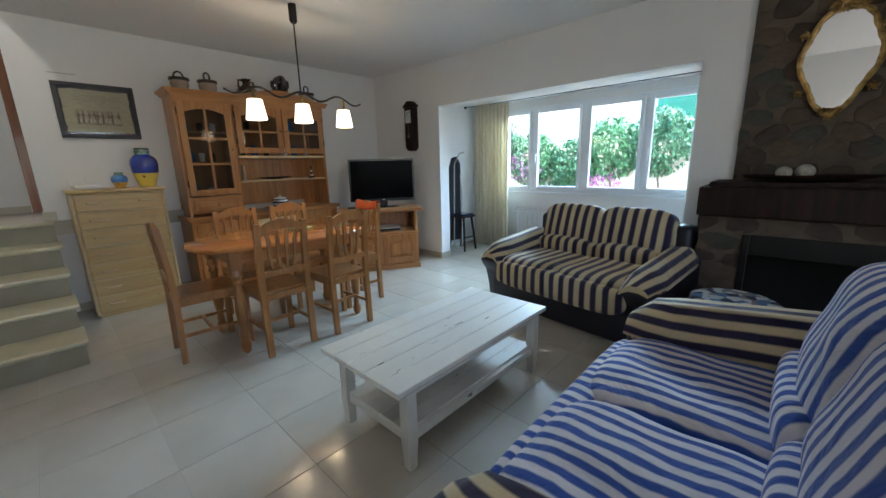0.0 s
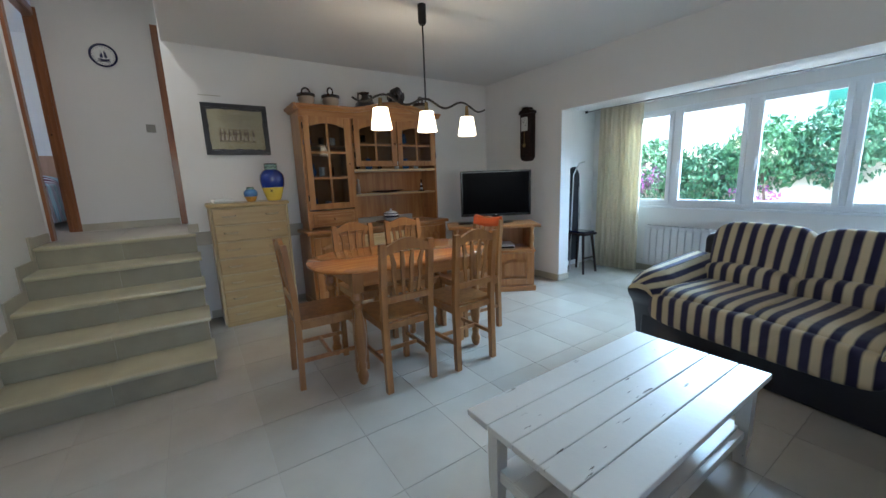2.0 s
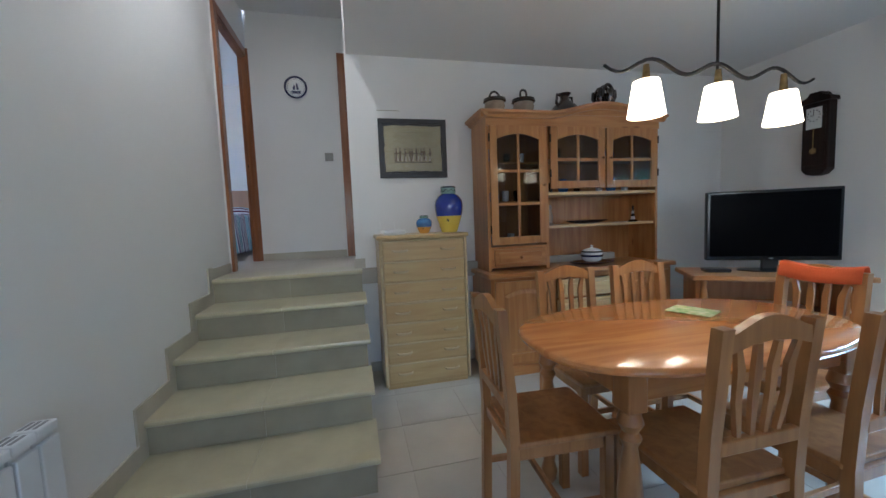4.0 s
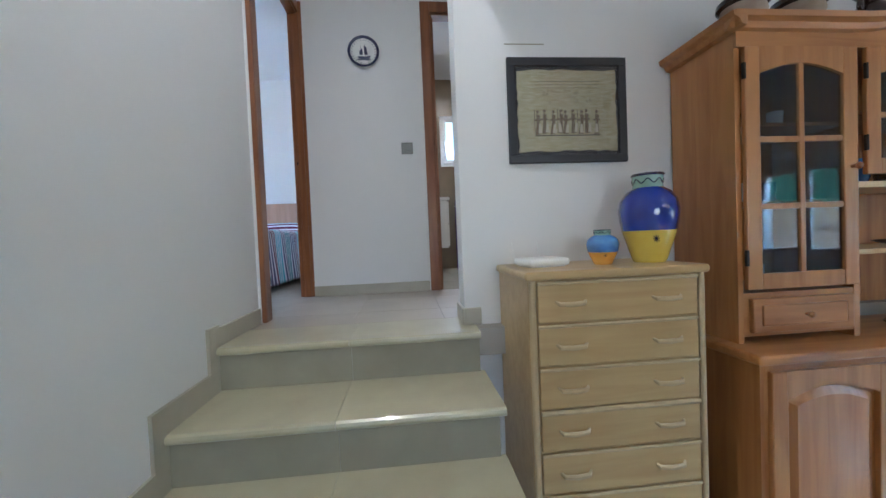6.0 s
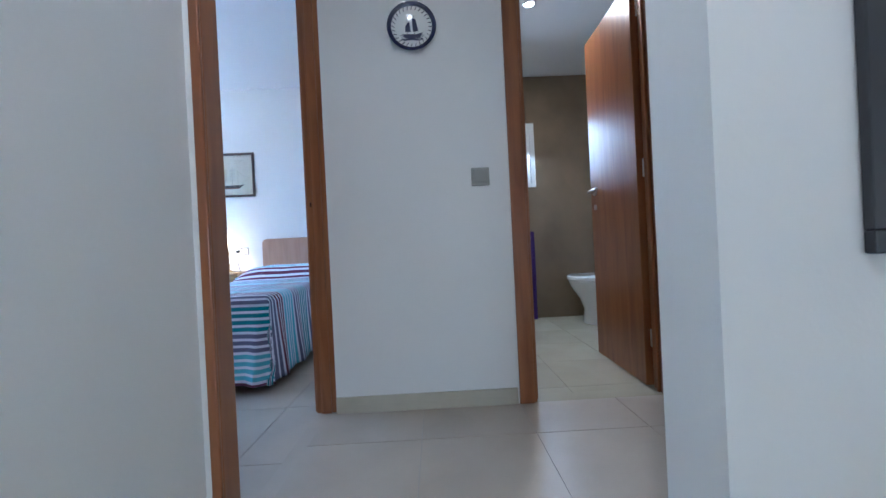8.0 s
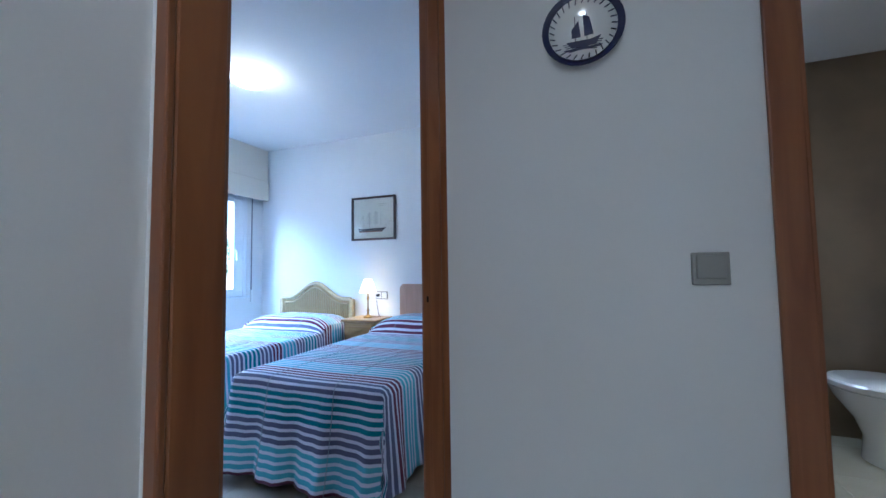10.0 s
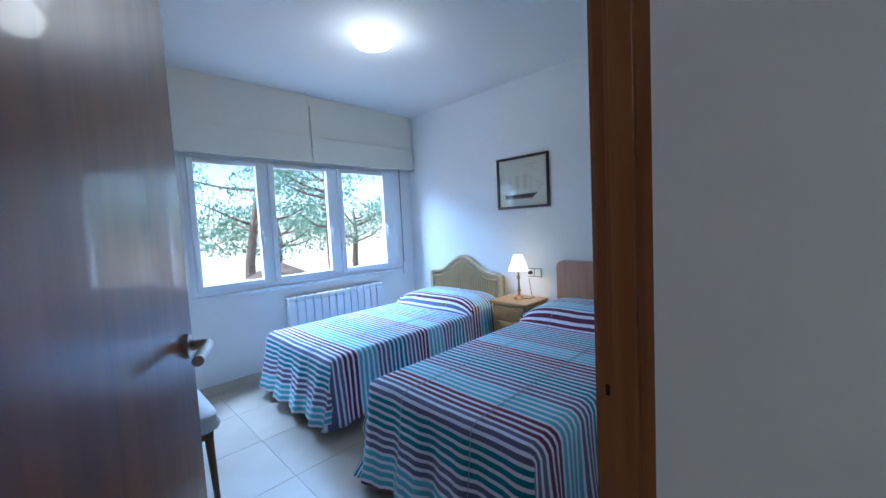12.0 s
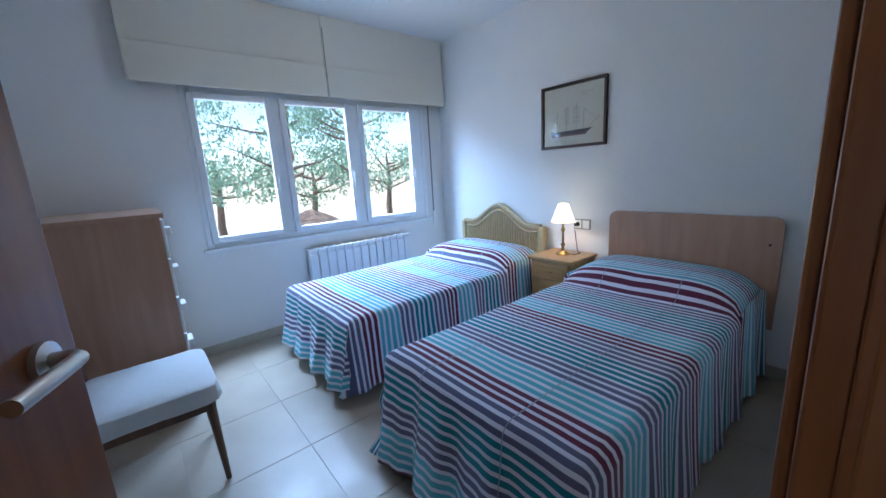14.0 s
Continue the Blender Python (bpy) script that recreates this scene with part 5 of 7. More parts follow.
for u, dz in ((-0.375, 0), (0.005, 0), (0.39, -0.016)):
    s = part("shade", lathe(bmesh.new(), [(0.050, -0.738 + dz), (0.073, -0.882 + dz)], (0, u, 0), 32, capped=False), M_SHADE, pl, "lit cream linen shade", True)
    s.modifiers.new("thickness", "SOLIDIFY").thickness = 0.002
    part("holder", lathe(bmesh.new(), [(0, -0.665), (0.012, -0.67), (0.018, -0.742 + dz), (0.014, -0.775 + dz), (0, -0.775 + dz)], (0, u, 0), 12), M_BRASS, s, smooth=True)
    part("bulb", lathe(bmesh.new(), [(0, -0.775 + dz), (0.012, -0.777 + dz), (0.024, -0.81 + dz), (0.022, -0.825 + dz), (0.0, -0.837 + dz)], (0, u, 0), 14), M_SPOT, s, smooth=True).visible_shadow = False

# Assumed fitting for the added stair lamp, placed above the view.
sl = thing("ceiling_spot", "unseen lit spotlight assumed in the ceiling above the stairs", "spotlight", (-4.3, -0.1, 3.35))
part("bezel", lathe(bmesh.new(), [(0.03, 0), (0.045, 0), (0.045, -0.006), (0.032, -0.008)], (0, 0, 0), 24, capped=False), M_STEEL, sl, smooth=True)
part("lens", lathe(bmesh.new(), [(0, -0.004), (0.032, -0.004), (0.032, -0.001)], (0, 0, 0), 24), M_SPOT, sl)

# ---- coffee table ----
M_SHABBY = mat("distressed_white_paint", (0.74, 0.72, 0.66), 0.32, vary=((0.68, 0.66, 0.60), 3, 0.4), bump=(30, 0.25))
nt = M_SHABBY.node_tree
tc = nt.nodes.new("ShaderNodeTexCoord")
mp = nt.nodes.new("ShaderNodeMapping")
mp.inputs["Scale"].default_value = (38, 5, 14)
nz = nt.nodes.new("ShaderNodeTexNoise")
nz.inputs["Scale"].default_value, nz.inputs["Detail"].default_value = 1.5, 5
mr = nt.nodes.new("ShaderNodeMapRange")
mr.inputs["From Min"].default_value, mr.inputs["From Max"].default_value = 0.685, 0.72
mx = nt.nodes.new("ShaderNodeMix")
mx.data_type = "RGBA"
bs = nt.nodes["Principled BSDF"]
src = bs.inputs["Base Color"].links[0].from_socket
nt.links.new(tc.outputs["Object"], mp.inputs[0])
nt.links.new(mp.outputs[0], nz.inputs["Vector"])
nt.links.new(nz.outputs[0], mr.inputs[0])
nt.links.new(mr.outputs[0], mx.inputs[0])
nt.links.new(src, mx.inputs[6])
mx.inputs[7].default_value = (0.18, 0.15, 0.12, 1)
nt.links.new(mx.outputs[2], bs.inputs["Base Color"])
ct = thing("coffee_table", "distressed white plank coffee table with a lower shelf", "coffee table", (-1.727, 1.757, 0), 0)
cw, cl_ = 0.285, 0.57
for i in range(5):
    a = -cw + 2 * cw * i / 5
    part("top_plank", B(a + 0.0018, a + 2 * cw / 5 - 0.0018, -cl_, cl_, 0.395, 0.42, 0.003), M_SHABBY, ct)
part("top_batten", B(-cw + 0.01, cw - 0.01, -cl_ + 0.02, cl_ - 0.02, 0.388, 0.3965), M_BARK, ct)
for a in (-1, 1):
    for c in (-1, 1):
        b = bmesh.new()
        x, y = a * (cw - 0.06), (cl_ - 0.05 if c > 0 else 0.095 - cl_)
        rings(b, [[Vector((x + dx * k, y + dy * k, z)) for dx, dy in ((-.025, -.025), (.025, -.025), (.025, .025), (-.025, .025))] for z, k in ((0, .78), (0.06, .84), (0.12, 1), (0.388, 1))])
        part("leg", b, M_SHABBY, ct)
    end = cl_ - 0.05 if a > 0 else 0.095 - cl_
    part("apron", B(a * (cw - 0.06) - .01, a * (cw - 0.06) + .01, -cl_ + 0.12, cl_ - 0.075, 0.335, 0.388, 0.002), M_SHABBY, ct)
    part("apron", B(-cw + 0.085, cw - 0.085, end - .01, end + .01, 0.335, 0.388, 0.002), M_SHABBY, ct)
    part("shelf_rail", B(-cw + 0.085, cw - 0.085, end - .012, end + .012, 0.125, 0.16, 0.002), M_SHABBY, ct)
    part("shelf_rail", B(a * (cw - 0.06) - .012, a * (cw - 0.06) + .012, -cl_ + 0.12, cl_ - 0.075, 0.125, 0.16, 0.002), M_SHABBY, ct)
for i in range(5):
    a = -cw + 0.07 + (2 * cw - 0.14) * i / 5
    part("shelf_plank", B(a + 0.001, a + (2 * cw - 0.14) / 5 - 0.001, -cl_ + 0.085, cl_ - 0.045, 0.16, 0.175, 0.002), M_SHABBY, ct)


# ---- sofas ----
def sofa(name_label, w, place, rz, m_main, m_arm, base_m, depth=0.95, back_h=0.86, arm_up=0.0, plump=0.0):
    """Width along x, front towards -y, origin on the floor at its middle front."""
    t = thing("sofa", name_label, "sofa", place, rz)
    aw = 0.25
    part("base", B(-w / 2 + 0.06, w / 2 - 0.06, 0.06, depth - 0.06, 0.0, 0.26, 0.03, 3), base_m, t, "dark leather base", True)
    part("back_body", B(-w / 2 + 0.08, w / 2 - 0.08, depth - 0.20, depth, 0.05, back_h - 0.10, 0.05, 3), base_m, t, smooth=True)
    for s in (-1, 1):
        xo, xi = s * (w / 2 - 0.005), s * (w / 2 - aw + 0.035)
        side = [(0.10, 0.02), (0.07, 0.18), (0.035, 0.30), (-0.01, 0.36), (-0.03, 0.40), (-0.02, 0.43), (0.03, 0.445), (0.30, 0.48), (0.78, 0.53), (0.80, 0.02)]
        b = prism(bmesh.new(), side, min(xo, xi), max(xo, xi))
        bmesh.ops.bevel(b, geom=b.edges[:], offset=0.014, segments=2, profile=0.5, affect="EDGES")
        part("arm", b, base_m, t, "dark leather arm panel", True)
        b = bmesh.new()
        rs = []
        n = 14
        for j in range(9):
            u = j / 8
            y = -0.04 + 0.80 * u
            zc = 0.50 + arm_up + 0.09 * u + (-0.04 if j == 0 else 0)
            ring = []
            hw, hh = (0.135, 0.058 + arm_up * .5) if 1 < j < 8 else ((0.128, 0.046 + arm_up * .5) if j == 1 else (0.095, 0.02))
            for i in range(n):
                a = 2 * math.pi * i / n
                cx, cz = math.cos(a), math.sin(a)
                px = math.copysign(abs(cx) ** 0.7, cx) * hw
                ring.append(Vector((s * (w / 2 - 0.125) + px, y, zc - 0.13 * (px * s / 0.135) ** 2 * (0.9 if px * s < 0 else 0.55) + math.copysign(abs(cz) ** 0.7, cz) * hh)))
            rs.append(ring)
        rings(b, rs, uv=True)
        bmesh.ops.recalc_face_normals(b, faces=b.faces)
        part("arm_pad", b, m_arm, t, "striped padded arm cover", True)
    cw_ = (w - 2 * aw + 0.10) / 2
    for i in range(2):
        cx = (-0.5 + i) * cw_
        b = cushion(bmesh.new(), cx, 0.38, 0.355, cw_ * 1.03, 0.80, 0.23, 0.34, 16)
        for v in b.verts:
            v.co.z += (0.006 + plump * 0.10) * noise.noise(Vector((v.co.x * 5, v.co.y * 5, i * 7)))
        part("seat_cushion", b, m_main, t, "striped seat cushion", True)
        b = bmesh.new()
        cushion(b, cx, 0.0, 0.0, cw_ * 1.06, 0.22 + plump, 0.50, 0.42 + plump * 2, 14)
        for v in b.verts:
            v.co += v.co.normalized() * (0.010 + plump * 0.12) * noise.noise(v.co * 7 + Vector((i * 9, 0, 0)))
        bmesh.ops.rotate(b, verts=b.verts, cent=(0, 0, 0), matrix=Matrix.Rotation(radians(-14), 3, "X"))
        bmesh.ops.translate(b, verts=b.verts, vec=(0, depth - 0.22, back_h - 0.24))
        part("back_cushion", b, m_main, t, "striped back cushion", True)
        b = bmesh.new()
        cushion(b, cx, depth - 0.36, 0.49, cw_ * 1.02, 0.17, 0.20, 0.6)
        part("lumbar_roll", b, m_main, t, "striped lumbar roll", True)
    b = cushion(bmesh.new(), 0, 0.0, 0.33, w - 2 * aw + 0.13, 0.12, 0.21, 0.4)
    part("front_cover", b, m_main, t, "striped throw over the seat front", True)
    return t


sofa("navy and cream striped two-seat sofa before the garden window", 1.50, (-1.735, 2.97, 0), -8, M_SOFA_A, M_SOFA_A_UV, M_LEATHER)
sofa("two-seat sofa with blue and white striped throws", 1.62, (-0.94, 1.62, 0), -90, M_SOFA_B, M_SOFA_B_UV, M_LEATHER, back_h=0.94, arm_up=0.035, plump=0.09)

# ---- pouf with patterned cloth ----
M_GEO = mat("patterned_blue_cloth", (0.5, 0.55, 0.6), 0.85)
nt = M_GEO.node_tree
tc = nt.nodes.new("ShaderNodeTexCoord")
vo = nt.nodes.new("ShaderNodeTexVoronoi")
vo.inputs["Scale"].default_value = 19
ra = nt.nodes.new("ShaderNodeValToRGB")
ra.color_ramp.interpolation = "CONSTANT"
for i, (p, c) in enumerate(((0, (0.55, 0.58, 0.6)), (0.4, (0.02, 0.03, 0.08)), (0.58, (0.08, 0.18, 0.32)), (0.75, (0.2, 0.2, 0.22)))):
    e = ra.color_ramp.elements[i] if i < 2 else ra.color_ramp.elements.new(p)
    e.position, e.color = p, (*c, 1)
sp = nt.nodes.new("ShaderNodeSeparateColor")
nt.links.new(tc.outputs["Object"], vo.inputs["Vector"])
nt.links.new(vo.outputs["Color"], sp.inputs[0])
nt.links.new(sp.outputs[0], ra.inputs[0])
nt.links.new(ra.outputs[0], nt.nodes["Principled BSDF"].inputs["Base Color"])
pf = thing("side_table", "round side table under a blue geometric-print cloth between the sofas", "side table", (-0.64, 3.12, 0))
part("tabletop", lathe(bmesh.new(), [(0, 0.40), (0.21, 0.40), (0.215, 0.42), (0, 0.42)], (0, 0, 0), 32), M_DARK, pf)
for i in range(3):
    a = i * 2.094 + 0.5
    part("leg", tube(bmesh.new(), [(0.15 * math.cos(a), 0.15 * math.sin(a), 0), (0.14 * math.cos(a), 0.14 * math.sin(a), 0.40)], 0.014), M_DARK, pf)
b = bmesh.new()
rs = []
for r, z, wv in ((0.001, 0.427, 0), (0.12, 0.4275, 0), (0.205, 0.427, 0), (0.222, 0.418, .002), (0.232, 0.37, 0.008), (0.238, 0.28, 0.014), (0.242, 0.20, 0.018)):
    rs.append([Vector(((r + wv * math.sin(a * 9)) * math.cos(a), (r + wv * math.sin(a * 9)) * math.sin(a), z)) for a in [2 * math.pi * i / 72 for i in range(72)]])
rings(b, rs, caps=False)
tcl = thing("tablecloth", "blue, grey and white geometric tablecloth hanging over the side table", "tablecloth", (-0.64, 3.12, 0))
part("cloth", b, M_GEO, tcl, smooth=True)

# ---- fireplace ----
fp = thing("fireplace", "fieldstone fireplace with a dark timber mantel and sooted hearth", "fireplace", (0, 0, 0))
XL, XR, YF = -0.93, 0.95, 3.60
part("chimney_core", B(-0.81, 0.83, 3.965, 4.008, 1.08, 2.5), M_MORTAR, fp)
part("hearth_pier", B(XL, -0.68, YF + 0.02, 4.008, 0, 0.86), M_MORTAR, fp)
part("hearth_pier", B(0.68, XR, YF + 0.02, 4.008, 0, 0.86), M_MORTAR, fp)
part("hearth_lintel_wall", B(-0.68, 0.68, YF + 0.02, 4.008, 0.74, 0.86), M_MORTAR, fp)
part("firebox", B(-0.68, 0.68, 3.985, 4.008, 0.0, 0.74), M_SOOT, fp)
part("hearth_slab", B(-0.70, 0.70, YF - 0.05, 3.985, 0.0, 0.06, 0.006), M_STONE_B, fp)
part("mantel_beam", B(XL - 0.02, XR + 0.02, YF - 0.06, 3.96, 0.86, 1.06, 0.012, 3), M_DARK, fp, "dark rough timber mantel")
part("mantel_board", B(XL + 0.03, XR - 0.03, YF - 0.02, 3.96, 1.06, 1.09, 0.006), M_DARK, fp)
part("fire_hood", B(-0.66, 0.66, YF + 0.03, YF + 0.06, 0.60, 0.74, 0.004), M_SOOT, fp)
part("fire_surround", B(-0.68, -0.64, YF + 0.0, YF + 0.04, 0.06, 0.74, 0.004), M_IRON, fp)
part("fire_surround", B(0.64, 0.68, YF + 0.0, YF + 0.04, 0.06, 0.74, 0.004), M_IRON, fp)


def stones(x0, x1, z0, z1, y, seed, axis="y", rows=0.13, cols=0.19):
    """Rounded fieldstones of uneven size bedded in wide mortar, each its own piece."""
    r = random.Random(seed)
    nz = max(1, round((z1 - z0) / rows))
    for k in range(nz):
        cz = z0 + (k + 0.5) * (z1 - z0) / nz
        nx = max(1, round((x1 - x0) / cols))
        st = (x1 - x0) / nx
        for q in range(nx + 1):
            cx = x0 + (q + (0.5 if k % 2 else 0.0)) * st + r.uniform(-.02, .02)
            if not x0 - 0.02 < cx < x1 + 0.02:
                continue
            c_z = cz + r.uniform(-.028, .028)
            ra, rb, tilt, d = st * r.uniform(.42, .56), (z1 - z0) / nz * r.uniform(.42, .60), r.uniform(-.5, .5), r.uniform(.006, .018)
            n = 11
            out, inn = [], []
            for i in range(n):
                a = 2 * math.pi * i / n
                k1 = r.uniform(0.85, 1.1) / max(abs(math.cos(a)), abs(math.sin(a))) ** 0.35
                u, v = ra * k1 * math.cos(a), rb * k1 * math.sin(a)
                u, v = u * math.cos(tilt) - v * math.sin(tilt), u * math.sin(tilt) + v * math.cos(tilt)
                u, v = min(max(cx + u, x0 + .002), x1 - .002) - cx, min(max(c_z + v, z0 + .002), z1 - .002) - c_z
                out.append((u, v))
                inn.append((u * 0.7, v * 0.7))
            b = bmesh.new()

            def P(u, v, dd):
                return Vector((cx + u, y - dd, c_z + v)) if axis == "y" else Vector((y - dd, cx + u, c_z + v))
            rs = [[P(u, v, -0.008) for u, v in out], [P(u * .97, v * .97, d * 0.5) for u, v in out], [P(u, v, d + r.uniform(-.002, .002)) for u, v in inn]]
            rings(b, rs)
            bmesh.ops.recalc_face_normals(b, faces=b.faces)
            part("stone", b, r.choice((M_STONE_A, M_STONE_B, M_STONE_C, M_STONE_A)), fp, smooth=True)


# ---- things on the fireplace ----
mir = thing("mirror", "oval mirror in an ornate gilded frame above the mantel", "mirror", (-0.37, 3.925, 1.82))
b = bmesh.new()
outl, inl = [], []
for i in range(64):
    a = 2 * math.pi * i / 64
    r0 = 1 + 0.035 * math.cos(4 * a) + 0.035 * math.cos(6 * a)
    inl.append((0.155 * math.cos(a) * r0 * (1 + 0.16 * math.sin(a)), 0.28 * math.sin(a) * r0))
prism(b, inl, 0.0, 0.012, "xz")
part("mirror_glass", b, M_MIRROR, mir)
for k, (off, rad) in enumerate(((0.010, 0.012), (0.022, 0.007))):
    pts = [((p[0] * (1 + off / 0.17)), -0.004, p[1] * (1 + off / 0.28)) for p in inl + inl[:1]]
    part("frame_moulding", tube(bmesh.new(), pts, [rad * (1 + .25 * math.sin(i * 1.9)) for i in range(65)], 8), M_GILT, mir, smooth=True)
for (cx, cz, n_, s_) in ((0, 0.33, 9, 0.055), (-0.06, 0.315, 6, 0.035), (0.06, 0.315, 6, 0.035), (-0.03, -0.30, 6, 0.028), (0.03, -0.30, 6, 0.028), (0, -0.32, 7, 0.035), (-0.17, 0.17, 5, 0.03), (0.17, 0.17, 5, 0.03), (-0.165, -0.17, 5, 0.03), (0.165, -0.17, 5, 0.03)):
    b = bmesh.new()
    for i in range(n_):
        a = math.pi * 2 * i / n_
        tube(b, [(cx, -0.01, cz), (cx + s_ * .6 * math.cos(a), -0.025, cz + s_ * .6 * math.sin(a)), (cx + s_ * math.cos(a + .5), -0.012, cz + s_ * math.sin(a + .5))], [0.012, 0.009, 0.003], 6)
    part("carved_leaf", b, M_GILT, mir, smooth=True)
bw = thing("wooden_tray", "long shallow dark wooden dish on the mantel", "dish", (-0.41, 3.75, 1.09))
b = bmesh.new()
rs = []
for r, z in ((0.1, 0.0), (0.2, 0.003), (0.31, 0.028), (0.335, 0.042), (0.31, 0.040), (0.2, 0.016), (0.05, 0.014)):
    rs.append([Vector((r * math.cos(a), r * 0.36 * math.sin(a), z)) for a in [2 * math.pi * i / 40 for i in range(40)]])
rings(b, rs)
part("dish", b, M_DARK, bw, smooth=True)
for dx, r in ((-0.10, 0.043), (0.0, 0.05)):
    o = thing("ceramic_ball", "pale speckled ceramic ball resting in the wooden dish", "ornament", (-0.43 + dx, 3.75, 1.108), group="balls in the dish")
    b = bmesh.new()
    bmesh.ops.create_icosphere(b, subdivisions=3, radius=r)
    for v in b.verts:
        v.co.z = v.co.z * 0.9 + r * 0.9
        v.co *= 1 + 0.012 * noise.noise(v.co * 50)
    part("ball", b, mat("speckled_cream_glaze", (0.42, 0.40, 0.32), 0.6, vary=((0.26, 0.25, 0.2), 40, 0.6)), o, smooth=True)

# ---- alcove ----
cu = thing("curtain", "cream floor-length curtain gathered at the garden window's side", "curtain", (0, 0, 0))


def curtain_panel(name, p0, p1, z0, z1, folds, amp, m, parent, seed=0):
    b = bmesh.new()
    n = folds * 10
    d = (Vector(p1) - Vector(p0))
    nn = Vector((-d.y, d.x)).normalized()
    rs = []
    for z, k, sq in ((z1, 0.55, 0.97), (z1 - 0.15, 0.8, 0.98), (z1 - 0.9, 1.0, 1.0), (z0 + 0.5, 1.15, 1.0), (z0, 1.25, 1.02)):
        row = []
        for i in range(n + 1):
            u = i / n
            o = amp * k * math.sin(u * folds * 2 * math.pi + 0.5 * math.sin(u * 7 + seed)) * (0.7 + 0.3 * math.sin(u * 13 + seed))
            c = Vector(p0) + d * (0.5 + (u - 0.5) * sq) + nn * o
            row.append(Vector((c.x, c.y, z)))
        rs.append(row)
    rings(b, rs, closed=False, caps=False)
    o = part(name, b, m, parent, smooth=True)
    o.modifiers.new("thickness", "SOLIDIFY").thickness = 0.003
    return o


curtain_panel("curtain_cloth", (-4.00, 4.92), (-3.50, 5.04), 0.03, 2.07, 9, 0.03, M_CURTAIN, cu)
cu2 = thing("curtain", "pale sheer curtain at the window's sofa end", "curtain", (0, 0, 0))
M_SHEER = mat("sheer_white_curtain", (0.8, 0.8, 0.76), 0.9)
M_SHEER.node_tree.nodes["Principled BSDF"].inputs["Alpha"].default_value = 0.75
curtain_panel("curtain_cloth", (-1.30, 5.06), (-1.06, 5.05), 0.03, 2.07, 4, 0.02, M_SHEER, cu2, 3)
tr = thing("curtain_track", "thin dark curtain wire below the alcove ceiling", "curtain rail", (0, 0, 0))
part("wire", tube(bmesh.new(), [(-4.28, 5.05, 2.085), (-1.03, 5.05, 2.085)], 0.004, 6), M_IRON, tr)
part("curtain_eye", B(-4.30, -4.28, 5.035, 5.065, 2.07, 2.10), M_IRON, tr)
st = thing("stool", "dark wooden stool with splayed legs by the curtain", "stool", (-4.00, 4.60, 0))
part("seat", B(-0.15, 0.15, -0.13, 0.13, 0.49, 0.52, 0.008), M_DARK, st)
part("seat_pad", B(-0.13, 0.13, -0.11, 0.11, 0.52, 0.54, 0.008), M_NAVYG, st)
for a in (-1, 1):
    for c in (-1, 1):
        part("leg", tube(bmesh.new(), [(a * 0.15, c * 0.13, 0), (a * 0.10, c * 0.09, 0.49)], [0.014, 0.018]), M_DARK, st, smooth=True)
part("stretcher", tube(bmesh.new(), [(0.13, -0.115, 0.2), (0.13, 0.115, 0.2)], 0.009), M_DARK, st)
ib = thing("ironing_board", "folded dark ironing board leaning in the alcove corner", "ironing board", (-4.17, 4.64, 0))
b = bmesh.new()
prism(b, [(-0.12, 0.12), (-0.14, 0.8), (-0.11, 1.2), (-0.05, 1.34), (0.03, 1.36), (0.10, 1.26), (0.14, 0.8), (0.12, 0.12)], -0.02, 0.02, "yz")
part("board", b, mat("dark_board_cover", (0.03, 0.03, 0.035), 0.85, bump=(30, 0.4)), ib)
part("leg", tube(bmesh.new(), [(0.04, -0.08, 0.0), (0.04, -0.05, 1.25), (0.04, 0.06, 1.40), (0.10, 0.10, 1.42)], 0.009), M_STEEL, ib, smooth=True)
part("leg", tube(bmesh.new(), [(0.04, 0.10, 0.0), (0.04, 0.08, 1.1)], 0.009), M_STEEL, ib, smooth=True)

# ---- hall: plate and switch ----
pt = thing("wall_plate", "blue and white plate with a sailing ship on the hall wall", "wall plate", (-6.33, -0.102, 2.622))
part("dish", lathe(bmesh.new(), [(0, 0.012), (0.07, 0.012), (0.108, 0.026), (0.112, 0.024), (0.07, 0.0), (0, 0.0)], (0, 0, 0), 40, "x", capped=False), M_PORC, pt, smooth=True)
part("blue_rim", lathe(bmesh.new(), [(0.112, 0.024), (0.113, 0.028), (0.103, 0.0265), (0.094, 0.0225)], (0, 0, 0), 40, "x", capped=False), M_NAVYG, pt, "dark blue rim", True)
b = bmesh.new()
prism(b, [(-0.045, -0.03), (-0.03, -0.05), (0.035, -0.05), (0.05, -0.025), (0.02, -0.032)], 0.0125, 0.014)
prism(b, [(-0.03, -0.02), (-0.005, -0.02), (-0.01, 0.03), (-0.03, 0.005)], 0.0125, 0.014)
prism(b, [(0.005, -0.02), (0.03, -0.018), (0.02, 0.035), (0.002, 0.045)], 0.0125, 0.014)
prism(b, [(-0.06, -0.058), (0.06, -0.058), (0.05, -0.052), (-0.05, -0.052)], 0.0125, 0.014)
for i in range(28):
    a = 2 * math.pi * i / 28
    ca, sa = math.cos(a), math.sin(a)
    tube(b, [(0.0185, 0.078 * ca, 0.078 * sa), (0.0235, 0.092 * ca + 0.006 * sa, 0.092 * sa - 0.006 * ca)], 0.0018, 5)
for k in range(5):
    tube(b, [(0.013, -0.055 + 0.004 * k, -0.036 - 0.006 * k), (0.013, 0.0, -0.032 - 0.006 * k), (0.013, 0.055 - 0.004 * k, -0.038 - 0.006 * k)], 0.0012, 5)
